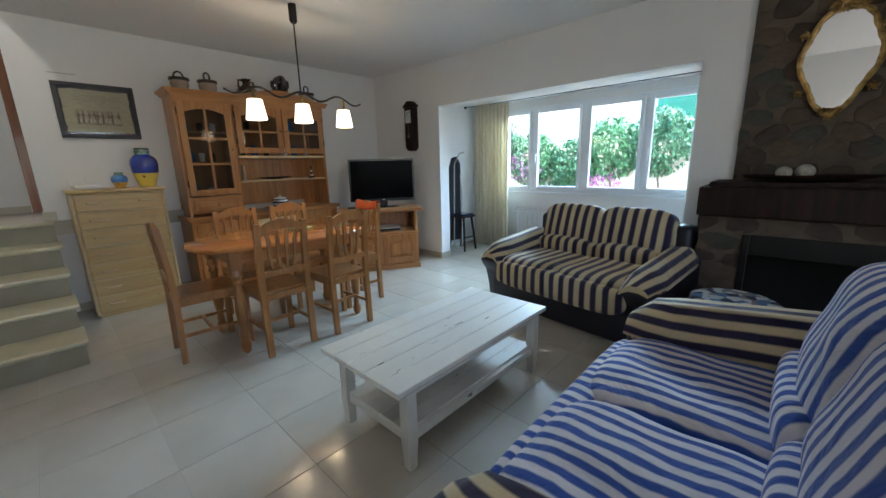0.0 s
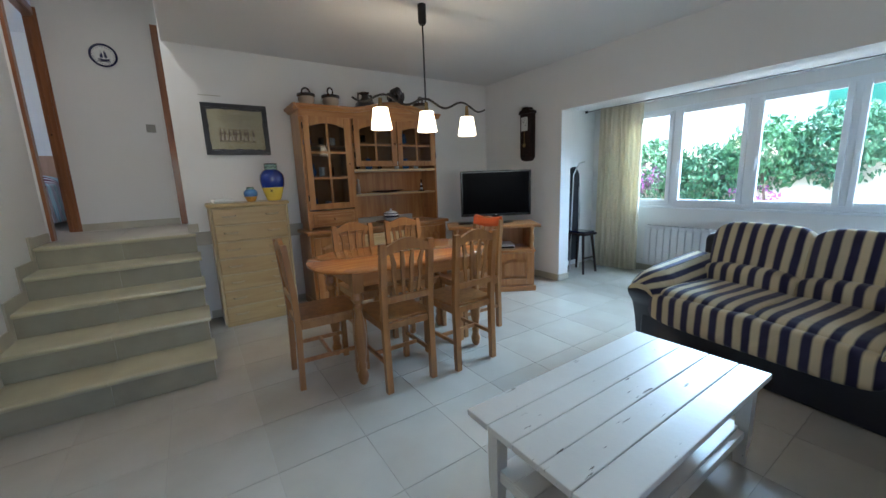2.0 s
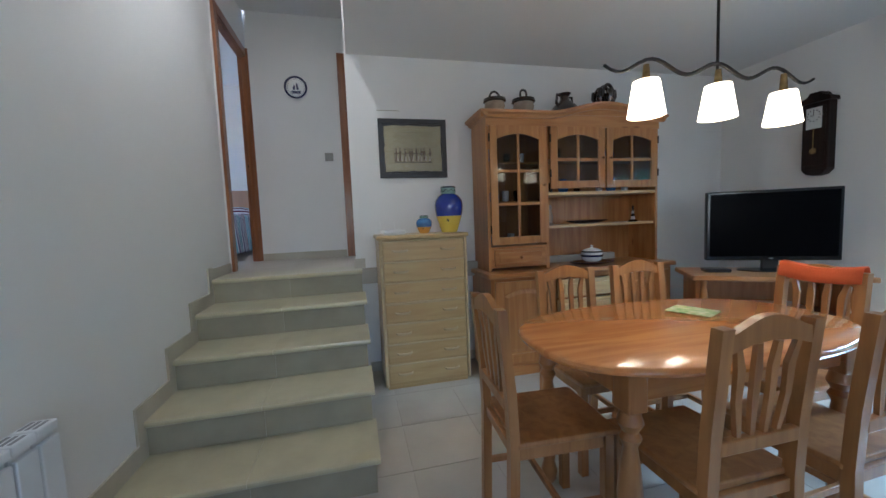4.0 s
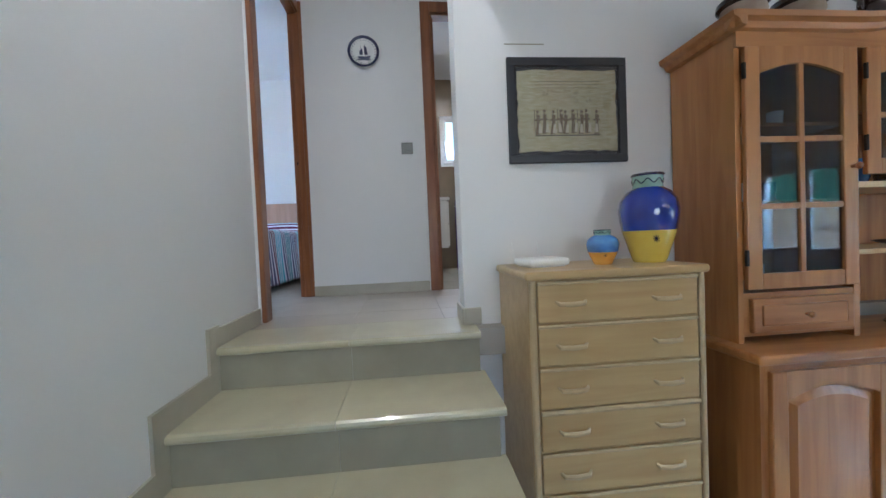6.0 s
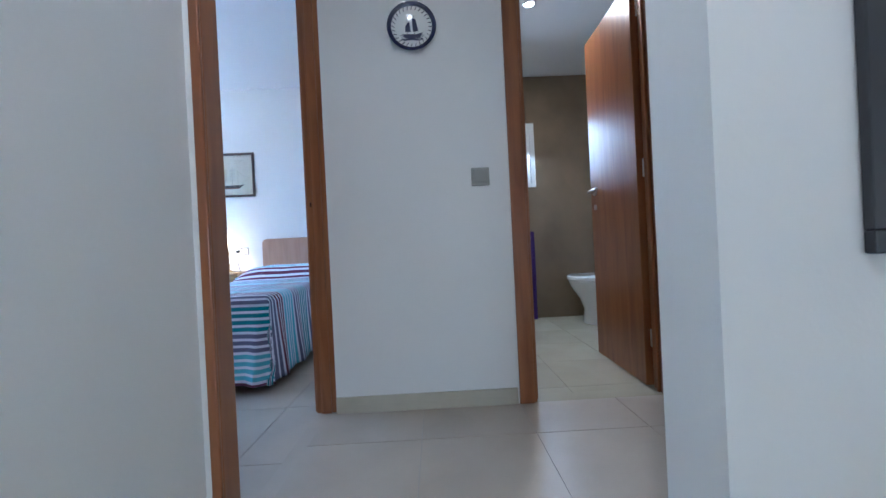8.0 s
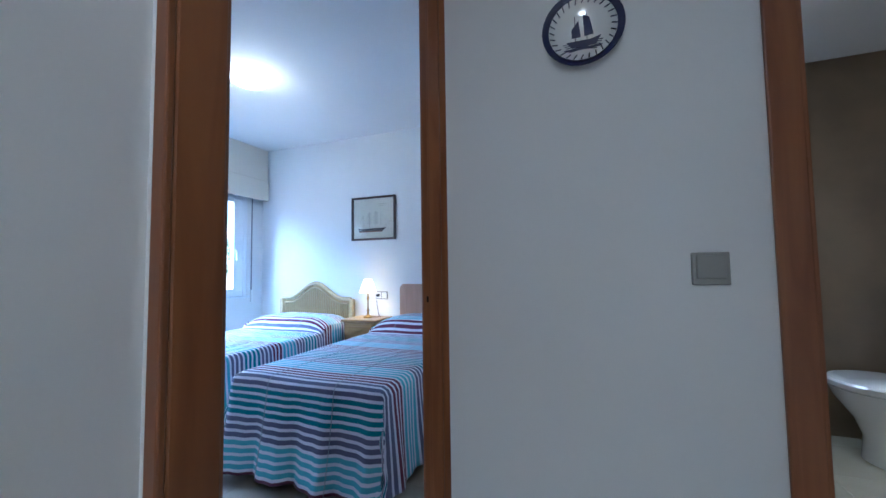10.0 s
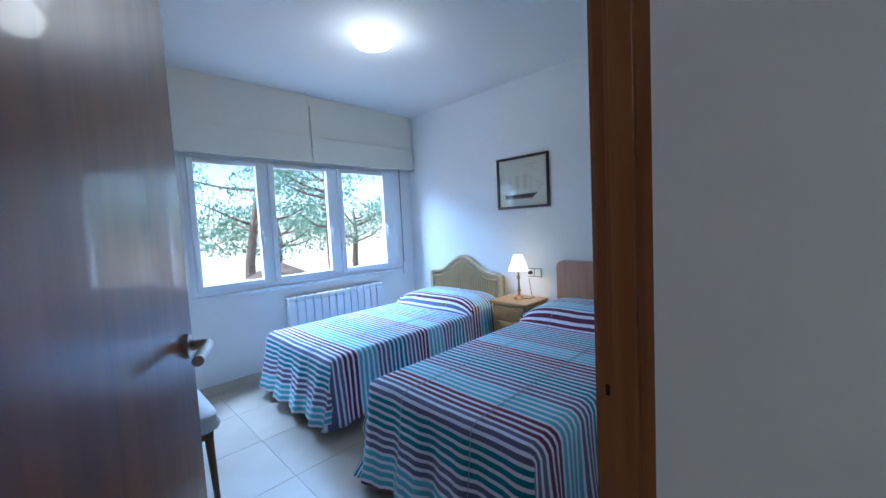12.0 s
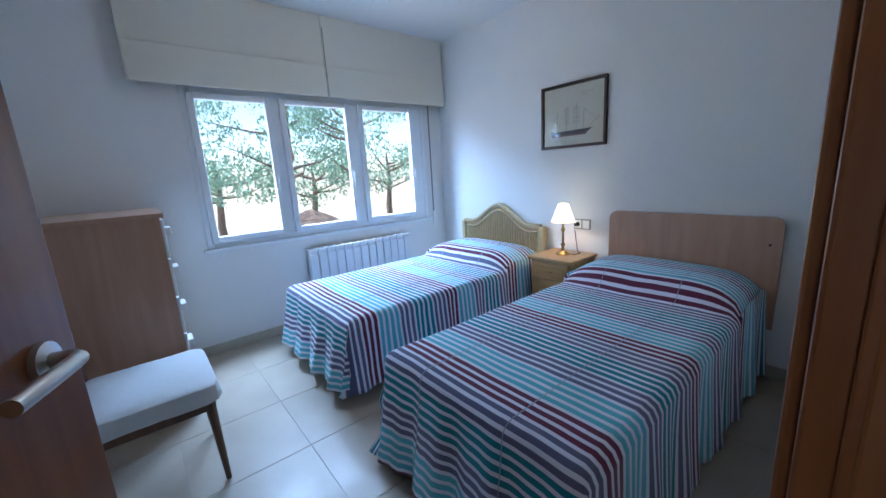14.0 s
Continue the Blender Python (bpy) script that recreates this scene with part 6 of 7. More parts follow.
for y, z in ((-0.02, 0.045), (0.012, 0.055)):
    tube(b, [(0.013, y, -0.03), (0.013, y, z)], 0.0013, 5)
part("painted_ship", b, M_NAVYG, pt, "navy painted sailing ship")
sw = thing("light_switch", "square champagne-coloured light switch beside the bathroom door", "light switch", (-6.33, 0.183, 1.922))
part("plate", B(0, 0.009, -0.042, 0.042, -0.042, 0.042, 0.003), M_SWITCH, sw)
part("rocker", B(0.009, 0.013, -0.032, 0.032, -0.026, 0.034, 0.002), M_SWITCH, sw)


# ---- bedroom ----
before = set(scene.collection.objects)
M_SEAM = mat("seam_thread", (0.36, 0.42, 0.48), 0.9)


def bed(label, x_foot, y0, y1, ztop, cloth, hem_z):
    """Head against the wall at x = -8.6."""
    t = thing("bed", label, "bed", (0, 0, 0))
    xh = -8.56
    part("base", B(xh, x_foot - 0.06, y0 + 0.06, y1 - 0.06, H + 0.10, H + 0.30, 0.01), M_BEECH, t, "pale veneered base")
    part("mattress", B(xh, x_foot - 0.03, y0 + 0.03, y1 - 0.03, H + 0.30, H + ztop - 0.02, 0.04, 3), M_LINEN, t)
    for a in (xh + 0.12, x_foot - 0.2):
        for c in (y0 + 0.14, y1 - 0.14):
            part("leg", lathe(bmesh.new(), [(0.02, 0), (0.025, 0.10)], (a, c, H), 12), M_WALNUT, t, smooth=True)
    s = thing("bedspread", "teal, grey, maroon and white striped spread on %s" % label.split(" with")[0].replace("single ", ""), "bedspread", (0, 0, 0))
    pw = thing("pillow", "pillow under the striped bedspread", "pillow", (0, 0, 0))
    part("case", cushion(bmesh.new(), xh + 0.28, (y0 + y1) / 2, H + ztop + 0.028, 0.30, (y1 - y0) - 0.24, 0.09, 0.6), M_LINEN, pw, smooth=True)
    b = bmesh.new()
    lay = b.loops.layers.uv.verify()
    n, m_ = 84, 64
    L = x_foot - xh
    Wd = y1 - y0
    dr = ztop - hem_z
    rad = 0.045
    grid, uvs = [], []
    for i in range(n + 1):
        s_ = -0.03 + (L + dr + 0.03) * i / n
        row, ur = [], []
        for j in range(m_ + 1):
            c_ = -dr + (Wd + 2 * dr) * j / m_

            def fold(q, lim):
                if q <= lim:
                    return q, 0.0
                e = q - lim
                arc = rad * math.pi / 2
                if e < arc:
                    return lim + rad * math.sin(e / rad), rad * (1 - math.cos(e / rad))
                return lim + rad, rad + (e - arc)
            px, d1 = fold(s_, L - rad)
            q = c_ - Wd / 2
            ay, d2 = fold(abs(q), Wd / 2 - rad)
            py = math.copysign(ay, q)
            d = max(d1, d2) if min(d1, d2) < 0.02 else max(d1, d2)
            both = min(d1, d2)
            flare = 0.10 * (d / dr) ** 1.3
            if d2 > 0.03:
                py += math.copysign(flare * 0.3 + 0.013 * (d / dr) * math.sin(s_ * 21 + (2 if q > 0 else 0)) + 0.008 * (d / dr) * math.sin(s_ * 47), q)
            if d1 > 0.03:
                px += flare * 0.7 + 0.022 * (d / dr) * math.sin(c_ * 23) + 0.010 * (d / dr) * math.sin(c_ * 51)
            if both > 0.03:
                k = both / dr
                px -= 0.06 * k
                py -= math.copysign(0.06 * k, q)
            z = ztop - d
            if d < 0.02:
                z += 0.125 * math.exp(-((s_ - 0.26) / 0.25) ** 8) * (1 - min(1, abs(q) / (Wd / 2)) ** 6)
                z += 0.004 * noise.noise(Vector((s_ * 3, c_ * 3, 0)))
            if s_ < 0.5 and d2 > 0.02:
                z += 0.08 * math.exp(-((s_ - 0.26) / 0.25) ** 8) * max(0, 1 - d / dr)
            row.append(b.verts.new((xh + px, (y0 + y1) / 2 + py, H + z)))
            ur.append((s_, c_))
        grid.append(row)
        uvs.append(ur)
    for i in range(n):
        for j in range(m_):
            f = b.faces.new((grid[i][j], grid[i + 1][j], grid[i + 1][j + 1], grid[i][j + 1]))
            for lp, (a, c) in zip(f.loops, ((i, j), (i + 1, j), (i + 1, j + 1), (i, j + 1))):
                lp[lay].uv = uvs[a][c]
    seam_pts = {j: [grid[i][j].co.copy() for i in range(4, n + 1)] for j in range(m_ + 1)}
    o = part("cloth", b, cloth, s, smooth=True)
    o.modifiers.new("thickness", "SOLIDIFY").thickness = 0.006
    for q in (0.27, 0.73):
        j = round(m_ * (dr + Wd * q) / (Wd + 2 * dr))
        part("seam", tube(bmesh.new(), [p + Vector((0.003 if i > n * .7 else 0, 0, 0.004)) for i, p in enumerate(seam_pts[j])], 0.0016, 5), M_SEAM, s, "narrow raised seam", True)
    return t


b1 = bed("single bed by the window with a cane headboard", -6.74, -3.43, -2.40, 0.50, M_BED_WINDOW, 0.10)
b2 = bed("single bed near the door with a plain padded headboard", -6.69, -1.92, -0.97, 0.53, M_BED, 0.07)
# cane headboard
y0, y1 = -3.42, -2.44
n = 20


def arch(u):
    s = abs(u)
    return 0.77 + 0.17 * (0.5 + 0.5 * math.cos(min(1, s / 0.78) * math.pi))


b = bmesh.new()
prism(b, [(y0 + 0.03, H + 0.35)] + [(y0 + 0.03 + (y1 - y0 - 0.06) * i / n, H + arch(-1 + 2 * i / n) - 0.02) for i in range(n + 1)] + [(y1 - 0.03, H + 0.35)], -8.61, -8.59)
part("headboard_panel", b, M_RATTAN, b1)
pts = [(-8.58, y0 + 0.02 + (y1 - y0 - 0.04) * i / n, H + arch(-1 + 2 * i / n)) for i in range(n + 1)]
part("arched_cane", tube(bmesh.new(), pts, 0.02, 10), M_RATTAN_EDGE, b1, smooth=True)
pts = [(p[0] + 0.01, p[1] * 0.93 + (y0 + y1) / 2 * 0.07, p[2] - 0.05) for p in pts]
part("arched_cane", tube(bmesh.new(), pts, 0.008, 8), M_RATTAN_EDGE, b1, smooth=True)
for y in (y0 + 0.01, y1 - 0.01):
    part("headboard_post", B(-8.61, -8.56, y - 0.022, y + 0.022, H, H + 0.77, 0.008), M_RATTAN_EDGE, b1)
for i in range(30):
    y = y0 + 0.05 + (y1 - y0 - 0.10) * i / 29
    u = (y - (y0 + y1) / 2) / ((y1 - y0) / 2)
    part("reed", tube(bmesh.new(), [(-8.586, y, H + 0.36), (-8.586, y, H + arch(u) - 0.055)], 0.009, 6), M_RATTAN_EDGE, b1, smooth=True)
b = bmesh.new()
hy0, hy1, hz = -1.87, -0.93, H + 0.93
ol = [(hy0, H + 0.30), (hy0, hz - 0.05)] + [(hy0 + 0.05 - 0.05 * math.cos(a), hz - 0.05 + 0.05 * math.sin(a)) for a in (0.4, 0.8, 1.2)] + [(hy0 + 0.05, hz), (hy1 - 0.05, hz)] + [(hy1 - 0.05 + 0.05 * math.sin(a), hz - 0.05 + 0.05 * math.cos(a)) for a in (0.4, 0.8, 1.2)] + [(hy1, hz - 0.05), (hy1, H + 0.30)]
prism(b, ol, -8.61, -8.575)
part("headboard", b, M_BEECH, b2, "plain rounded beech headboard")
for y in (hy0 + 0.15, hy1 - 0.15):
    part("headboard_strut", B(-8.61, -8.59, y - 0.03, y + 0.03, H, H + 0.30), M_BEECH, b2)
part("screw_cap", lathe(bmesh.new(), [(0, 0), (0.006, 0), (0.006, 0.002), (0, 0.003)], (-8.575, hy1 - 0.05, H + 0.78), 10, "x"), M_CLAY, b2)

# bedside table and lamp
ns = thing("bedside_table", "carved oak-coloured bedside table between the two beds", "bedside table", (-8.60, -2.345, H))
M_OAK = wood("light_oak", (0.42, 0.25, 0.10), (0.31, 0.17, 0.06), "Y", knots=False)
part("carcass", B(0, 0.33, 0.02, 0.36, 0.05, 0.575, 0.004), M_OAK, ns)
part("top", B(0, 0.36, 0.0, 0.38, 0.575, 0.60, 0.008, 3), M_OAK, ns)
part("plinth", B(0, 0.34, 0.01, 0.37, 0, 0.05, 0.004), M_OAK, ns)
d = part("drawer", B(0.328, 0.345, 0.04, 0.34, 0.44, 0.56, 0.005), M_OAK, ns)
part("raised_field", B(0.344, 0.350, 0.07, 0.31, 0.465, 0.535, 0.004), M_OAK, d)
part("handle", tube(bmesh.new(), [(0.348, 0.16, 0.505), (0.36, 0.17, 0.495), (0.36, 0.21, 0.495), (0.348, 0.22, 0.505)], 0.004, 8), M_BRASS, d, "aged brass pull", smooth=True)
panel_door(ns, 0.335, 0.04, 0.34, 0.06, 0.43, M_OAK)
bl = thing("table_lamp", "small lit lamp with pleated cream shade on the bedside table", "table lamp", (-8.43, -2.155, H + 0.60))
part("base", lathe(bmesh.new(), [(0, 0), (0.05, 0), (0.052, 0.008), (0.035, 0.018), (0.014, 0.03), (0.010, 0.06), (0.018, 0.075), (0.009, 0.09), (0.008, 0.17), (0.016, 0.19), (0.008, 0.21), (0.006, 0.26)], (0, 0, 0), 18), M_BRASS, bl, "dark brass stem", True)
b = bmesh.new()
rs = []
for r, z in ((0.036, 0.385), (0.085, 0.25)):
    rs.append([Vector(((r + 0.0015 * math.cos(i * math.pi)) * math.cos(2 * math.pi * i / 64), (r + 0.0015 * math.cos(i * math.pi)) * math.sin(2 * math.pi * i / 64), z)) for i in range(64)])
rings(b, rs, caps=False)
o = part("shade", b, M_SHADE_S, bl, "lit pleated cream shade")
part("bulb", lathe(bmesh.new(), [(0, 0.26), (0.012, 0.27), (0.022, 0.30), (0.018, 0.33), (0, 0.34)], (0, 0, 0), 12), M_SPOT, bl, smooth=True).visible_shadow = False
part("flex", tube(bmesh.new(), [(0.0, 0.03, 0.008), (-0.02, 0.09, 0.005), (-0.08, 0.10, 0.006), (-0.14, 0.04, 0.008), (-0.165, 0.0, 0.16)], 0.003, 6), M_BLACK, bl, smooth=True)
so = thing("wall_socket", "double white socket plate above the bedside table", "wall socket", (-8.62, -2.105, 1.665))
part("plate", B(0, 0.009, -0.07, 0.07, -0.04, 0.04, 0.003), M_SWITCH, so)
part("socket_insert", B(0.009, 0.012, -0.062, -0.005, -0.032, 0.032, 0.002), M_WHITE, so)
part("socket_insert", B(0.009, 0.012, 0.005, 0.062, -0.032, 0.032, 0.002), M_WHITE, so)
part("plug", lathe(bmesh.new(), [(0, 0.045), (0.014, 0.04), (0.018, 0.012), (0.018, 0.010)], (0, -0.033, 0), 12, "x"), M_BLACK, so, smooth=True)

# ship print
sp_ = thing("picture", "ship print in a dark brown frame above the bedside table", "picture", (-8.62, -2.20, 2.485))
fw, fh, fr = 0.27, 0.235, 0.022
part("frame", B(0.002, 0.024, -fw, fw, fh - fr, fh, 0.004), M_FRAMEB, sp_)
part("frame_rail", B(0.002, 0.024, -fw, fw, -fh, -fh + fr, 0.004), M_FRAMEB, sp_)
part("frame_rail", B(0.002, 0.0235, -fw, -fw + fr, -fh + fr, fh - fr, 0.004), M_FRAMEB, sp_)
part("frame_rail", B(0.002, 0.0235, fw - fr, fw, -fh + fr, fh - fr, 0.004), M_FRAMEB, sp_)
part("print_sheet", B(0.0, 0.006, -fw + 0.01, fw - 0.01, -fh + 0.01, fh - 0.01), M_PAPER, sp_)
b = bmesh.new()
prism(b, [(-0.19, -0.10), (-0.18, -0.145), (0.10, -0.145), (0.16, -0.10), (0.13, -0.105), (-0.15, -0.11)], 0.0062, 0.0075)
part("hull", b, M_INK, sp_)
part("waterline", B(0.0076, 0.008, -0.175, 0.11, -0.147, -0.137), M_INKR, sp_, "red waterline")
b = bmesh.new()
for y, hgt in ((-0.13, 0.10), (-0.05, 0.14), (0.03, 0.15), (0.09, 0.11)):
    box(b, 0.0062, 0.007, y - 0.0015, y + 0.0015, -0.105, -0.105 + hgt + 0.04)
for y, z in ((0.12, -0.10), ):
    tube(b, [(0.007, y, z), (0.007, 0.215, -0.03)], 0.0012, 5)
for (y, z), (y2, z2) in (((-0.13, 0.03), (-0.19, -0.10)), ((0.03, 0.08), (0.20, -0.04)), ((-0.05, 0.07), (-0.13, -0.1)), ((0.09, 0.04), (0.19, -0.06))):
    tube(b, [(0.007, y, z), (0.007, y2, z2)], 0.0007, 4)
part("rigging", b, M_INKL, sp_)
b = bmesh.new()
for y, w in ((-0.05, 0.05), (0.03, 0.06)):
    for k in range(4):
        box(b, 0.0062, 0.0068, y - w / 2, y + w / 2, -0.06 + k * 0.032, -0.035 + k * 0.032)
part("sails", b, mat("pale_sail_ink", (0.52, 0.50, 0.42), 0.8), sp_)
b = bmesh.new()
box(b, 0.0062, 0.0068, 0.05, 0.16, 0.150, 0.153)
box(b, 0.0062, 0.0068, 0.07, 0.12, 0.13, 0.1325)
part("small_writing", b, M_INKL, sp_)
g = part("glazing", B(0.012, 0.0135, -fw + fr, fw - fr, -fh + fr, fh - fr), M_GLASS, sp_)
g.visible_shadow = False

# roman blind
rb = thing("roman_blind", "pair of cream cloth blinds drawn up above the bedroom window", "blind", (0, 0, 0))
for a, c in ((-8.60, -7.352), (-7.348, -6.07)):
    bb = part("blind_cloth", B(a, c, -3.68, -3.672, 2.80, 3.398, 0.002), M_BLIND, rb)
    part("folded_band", B(a + 0.003, c - 0.003, -3.668, -3.652, 2.78, 3.02, 0.006), M_BLIND, bb)
    part("folded_band", B(a + 0.006, c - 0.006, -3.690, -3.684, 2.79, 2.98, 0.003), M_BLIND, bb)
part("head_rail", B(-8.60, -6.07, -3.768, -3.683, 3.34, 3.398, 0.002), M_BLIND, rb)
part("side_return", B(-6.078, -6.07, -3.768, -3.68, 2.80, 3.34), M_BLIND, rb)
part("pull_cord", tube(bmesh.new(), [(-7.35, -3.645, 3.30), (-7.35, -3.645, 2.92)], 0.003, 6), M_INKL, rb)
ss = thing("shutter_strap", "grey roller shutter strap beside the bedroom window", "shutter strap", (-8.46, -3.77, 0))
part("strap", B(-0.008, 0.008, 0.003, 0.006, 1.70, 2.80), M_RADGAP, ss)
part("strap_reel", B(-0.014, 0.014, 0.0, 0.02, 1.58, 1.72, 0.004), M_WHITE, ss)

# bedroom chest seen from its side
ch = thing("chest_of_drawers", "tall brown-sided chest with white drawers against the bedroom wall", "chest of drawers", (-5.455, -3.72, H))
part("side_panel", B(-0.60, -0.03, 0.745, 0.765, 0.04, 1.12), M_BEECH, ch)
part("side_panel", B(-0.60, -0.03, 0.0, 0.02, 0.04, 1.12), M_BEECH, ch)
part("top", B(-0.62, -0.02, -0.005, 0.772, 1.12, 1.145, 0.003), M_BEECH, ch)
part("carcass", B(-0.58, -0.03, 0.02, 0.745, 0.06, 1.12), M_WHITE, ch)
part("back_panel", B(-0.03, -0.02, 0.01, 0.755, 0.04, 1.12), M_DARK, ch)
part("plinth", B(-0.57, -0.04, 0.02, 0.74, 0, 0.05), M_BEECH, ch)
for i in range(5):
    z = 0.075 + i * 0.209
    d = part("drawer", B(-0.615, -0.60, 0.01, 0.755, z, z + 0.20, 0.004), M_WHITE, ch, "white drawer front")
    part("handle", B(-0.642, -0.615, 0.62, 0.735, z + 0.12, z + 0.155, 0.004), M_WHITE, d)
    part("handle", B(-0.642, -0.615, 0.04, 0.14, z + 0.12, z + 0.155, 0.004), M_WHITE, d)

# upholstered chair
uc = thing("upholstered_chair", "white upholstered chair with tapered walnut legs beside the bedroom door", "chair", (-5.875, -2.505, H), 0)
for x, y, dx, dy in ((-0.195, 0.18, -0.015, 0.01), (-0.195, -0.19, -0.02, -0.02), (0.19, 0.18, 0.03, 0.01), (0.19, -0.19, 0.03, -0.03)):
    part("leg", tube(bmesh.new(), [(x + dx, y + dy, 0), (x, y, 0.40)], [0.011, 0.021], 10), M_WALNUT, uc, smooth=True)
for y in (-0.205, 0.205):
    part("side_rail", B(-0.205, 0.205, y - 0.011, y + 0.011, 0.355, 0.40, 0.004), M_WALNUT, uc)
part("front_rail", B(-0.216, -0.194, -0.194, 0.194, 0.355, 0.40, 0.004), M_WALNUT, uc)
part("back_rail", B(0.194, 0.216, -0.194, 0.194, 0.355, 0.40, 0.004), M_WALNUT, uc)
b = bmesh.new()
cushion(b, -0.01, 0, 0.432, 0.455, 0.47, 0.085, 0.16, 10)
for v in b.verts:
    k = max(0, 1 - ((v.co.x + 0.01) / 0.23) ** 2) * max(0, 1 - (v.co.y / 0.235) ** 2)
    v.co.z += (0.018 * k if v.co.z > 0.44 else 0) + 0.004 * noise.noise(v.co * 9)
    if v.co.z < 0.43:
        v.co.x += 0.012 * noise.noise(v.co * 14)
        v.co.y += 0.012 * noise.noise(v.co * 14 + Vector((5, 0, 0)))
part("seat", b, M_LINEN, uc, "white padded seat in a loose cover", True)
for y in (-0.215, 0.215):
    part("back_post", tube(bmesh.new(), [(0.20, y, 0.39), (0.212, y, 0.62), (0.222, y, 0.88), (0.218, y, 1.10)], [0.017, 0.013, 0.012, 0.010], 8), M_WALNUT, uc, smooth=True)
b = bmesh.new()
cushion(b, 0, 0, 0, 0.06, 0.41, 0.46, 0.2, 8)
bmesh.ops.rotate(b, verts=b.verts, cent=(0, 0, 0), matrix=Matrix.Rotation(radians(3), 3, "Y"))
bmesh.ops.translate(b, verts=b.verts, vec=(0.232, 0, 0.86))
part("backrest", b, M_LINEN, uc, "white padded backrest", True)

gl = thing("ceiling_lamp", "round lit opal ceiling lamp in the bedroom", "ceiling lamp", (-7.2, -2.4, 3.40))
part("lamp_base", lathe(bmesh.new(), [(0, 0), (0.12, 0), (0.12, -0.018), (0.10, -0.022)], (0, 0, 0), 32), M_WHITE, gl, smooth=True)
part("opal_bowl", lathe(bmesh.new(), [(0.128, -0.012), (0.138, -0.026), (0.124, -0.052), (0.085, -0.070), (0.04, -0.078), (0.0, -0.079)], (0, 0, 0), 36, capped=False), M_GLOBE, gl, "lit opal bowl", True).visible_shadow = False

for ob in set(scene.collection.objects) - before:
    if not ob.parent:
        ob.location.y -= 0.015

# ---- bathroom ----
wc = thing("toilet", "white porcelain toilet against the brown tiled wall", "toilet", (-7.95, 1.42, H))
b = bmesh.new()
rs = []
for z, rx, ry, o in ((0, 0.16, 0.11, 0.0), (0.12, 0.15, 0.10, 0), (0.22, 0.17, 0.13, .0), (0.33, 0.22, 0.175, -.02), (0.39, 0.24, 0.185, -.03)):
    rs.append([Vector((o * 0 + rx * math.cos(a), o + ry * math.sin(a) * 1.25, z)) for a in [2 * math.pi * i / 28 for i in range(28)]])
rings(b, rs)
part("bowl", b, M_PORC, wc, smooth=True)
b = bmesh.new()
rs = []
for z, k in ((0.392, 0.98), (0.40, 1.02), (0.425, 1.02), (0.435, 0.97)):
    rs.append([Vector((0.24 * k * math.cos(a), -0.03 + 0.235 * k * math.sin(a), z)) for a in [2 * math.pi * i / 28 for i in range(28)]])
rings(b, rs)
part("seat_lid", b, M_PORC, wc, smooth=True)
part("cistern", B(-0.20, 0.20, 0.22, 0.38, 0.36, 0.78, 0.02, 3), M_PORC, wc, smooth=True)
vn = thing("washbasin_cabinet", "white washbasin cabinet at the bathroom's side wall", "bathroom cabinet", (-8.0, 0.12, H))
part("body", B(-0.26, 0.26, 0.0, 0.50, 0.28, 0.82, 0.006), M_WHITE, vn)
part("drawer_front", B(-0.255, 0.255, 0.50, 0.516, 0.30, 0.55, 0.004), M_WHITE, vn)
part("drawer_front", B(-0.255, 0.255, 0.50, 0.516, 0.56, 0.81, 0.004), M_WHITE, vn)
part("basin_top", B(-0.27, 0.27, 0.0, 0.53, 0.82, 0.86, 0.012, 3), M_PORC, vn)
part("tap", tube(bmesh.new(), [(0, 0.1, 0.86), (0, 0.1, 0.98), (0, 0.16, 1.0), (0, 0.22, 0.97)], 0.012, 10), M_STEEL, vn, smooth=True)
rl = thing("towel_ring", "dark metal towel ring on the bathroom wall", "towel rail", (-8.28, 0.84, H + 0.84))
part("mount", B(0, 0.03, -0.02, 0.02, -0.02, 0.02, 0.004), M_IRON, rl)
part("bar", tube(bmesh.new(), [(0.03, 0, 0), (0.05, 0, -0.02), (0.05, -0.08, -0.05), (0.05, 0.08, -0.05), (0.05, 0, -0.02)], 0.005, 8), M_STEEL, rl, smooth=True)
tw = thing("towel", "purple towel hanging from the ring", "towel", (0, 0, 0))
curtain_panel("cloth", (-8.225, 0.77), (-8.225, 0.93), H + 0.36, H + 0.79, 3, 0.012, M_TOWEL, tw, 1)
dl = thing("downlight", "small lit recessed spotlight in the bathroom ceiling", "spotlight", (-7.16, 0.69, 3.26))
part("bezel", lathe(bmesh.new(), [(0.03, 0), (0.045, 0), (0.045, -0.006), (0.032, -0.008)], (0, 0, 0), 24, capped=False), M_STEEL, dl, smooth=True)
part("lens", lathe(bmesh.new(), [(0, -0.004), (0.032, -0.004), (0.032, -0.001)], (0, 0, 0), 24), M_SPOT, dl)

# ---- garden beyond the alcove ----
rnd = random.Random(7)
part("ground", B(-400, 400, -400, 400, -0.62, -0.5), M_GROUND, kind="structure")
gw = thing("garden_wall", "sunlit rendered retaining wall in the garden", "garden wall", (0, 0, 0))
part("wall", B(-12, 8, 8.3, 8.6, -0.5, 1.25, 0.01), M_RENDER, gw)
part("coping", B(-12, 8, 8.25, 8.65, 1.25, 1.32, 0.01), M_RENDER, gw)
part("upper_terrace", B(-30, 30, 8.6, 30, -0.5, 1.2), M_GROUND, kind="structure")
gf = thing("garden_fence", "garden fence of posts with green screening mesh", "fence", (0, 0, 0))
for x in range(-3, 7):
    part("post", tube(bmesh.new(), [(x * 1.5, 10.5, 1.2), (x * 1.5, 10.5, 3.3)], 0.03, 8), M_STEEL, gf)
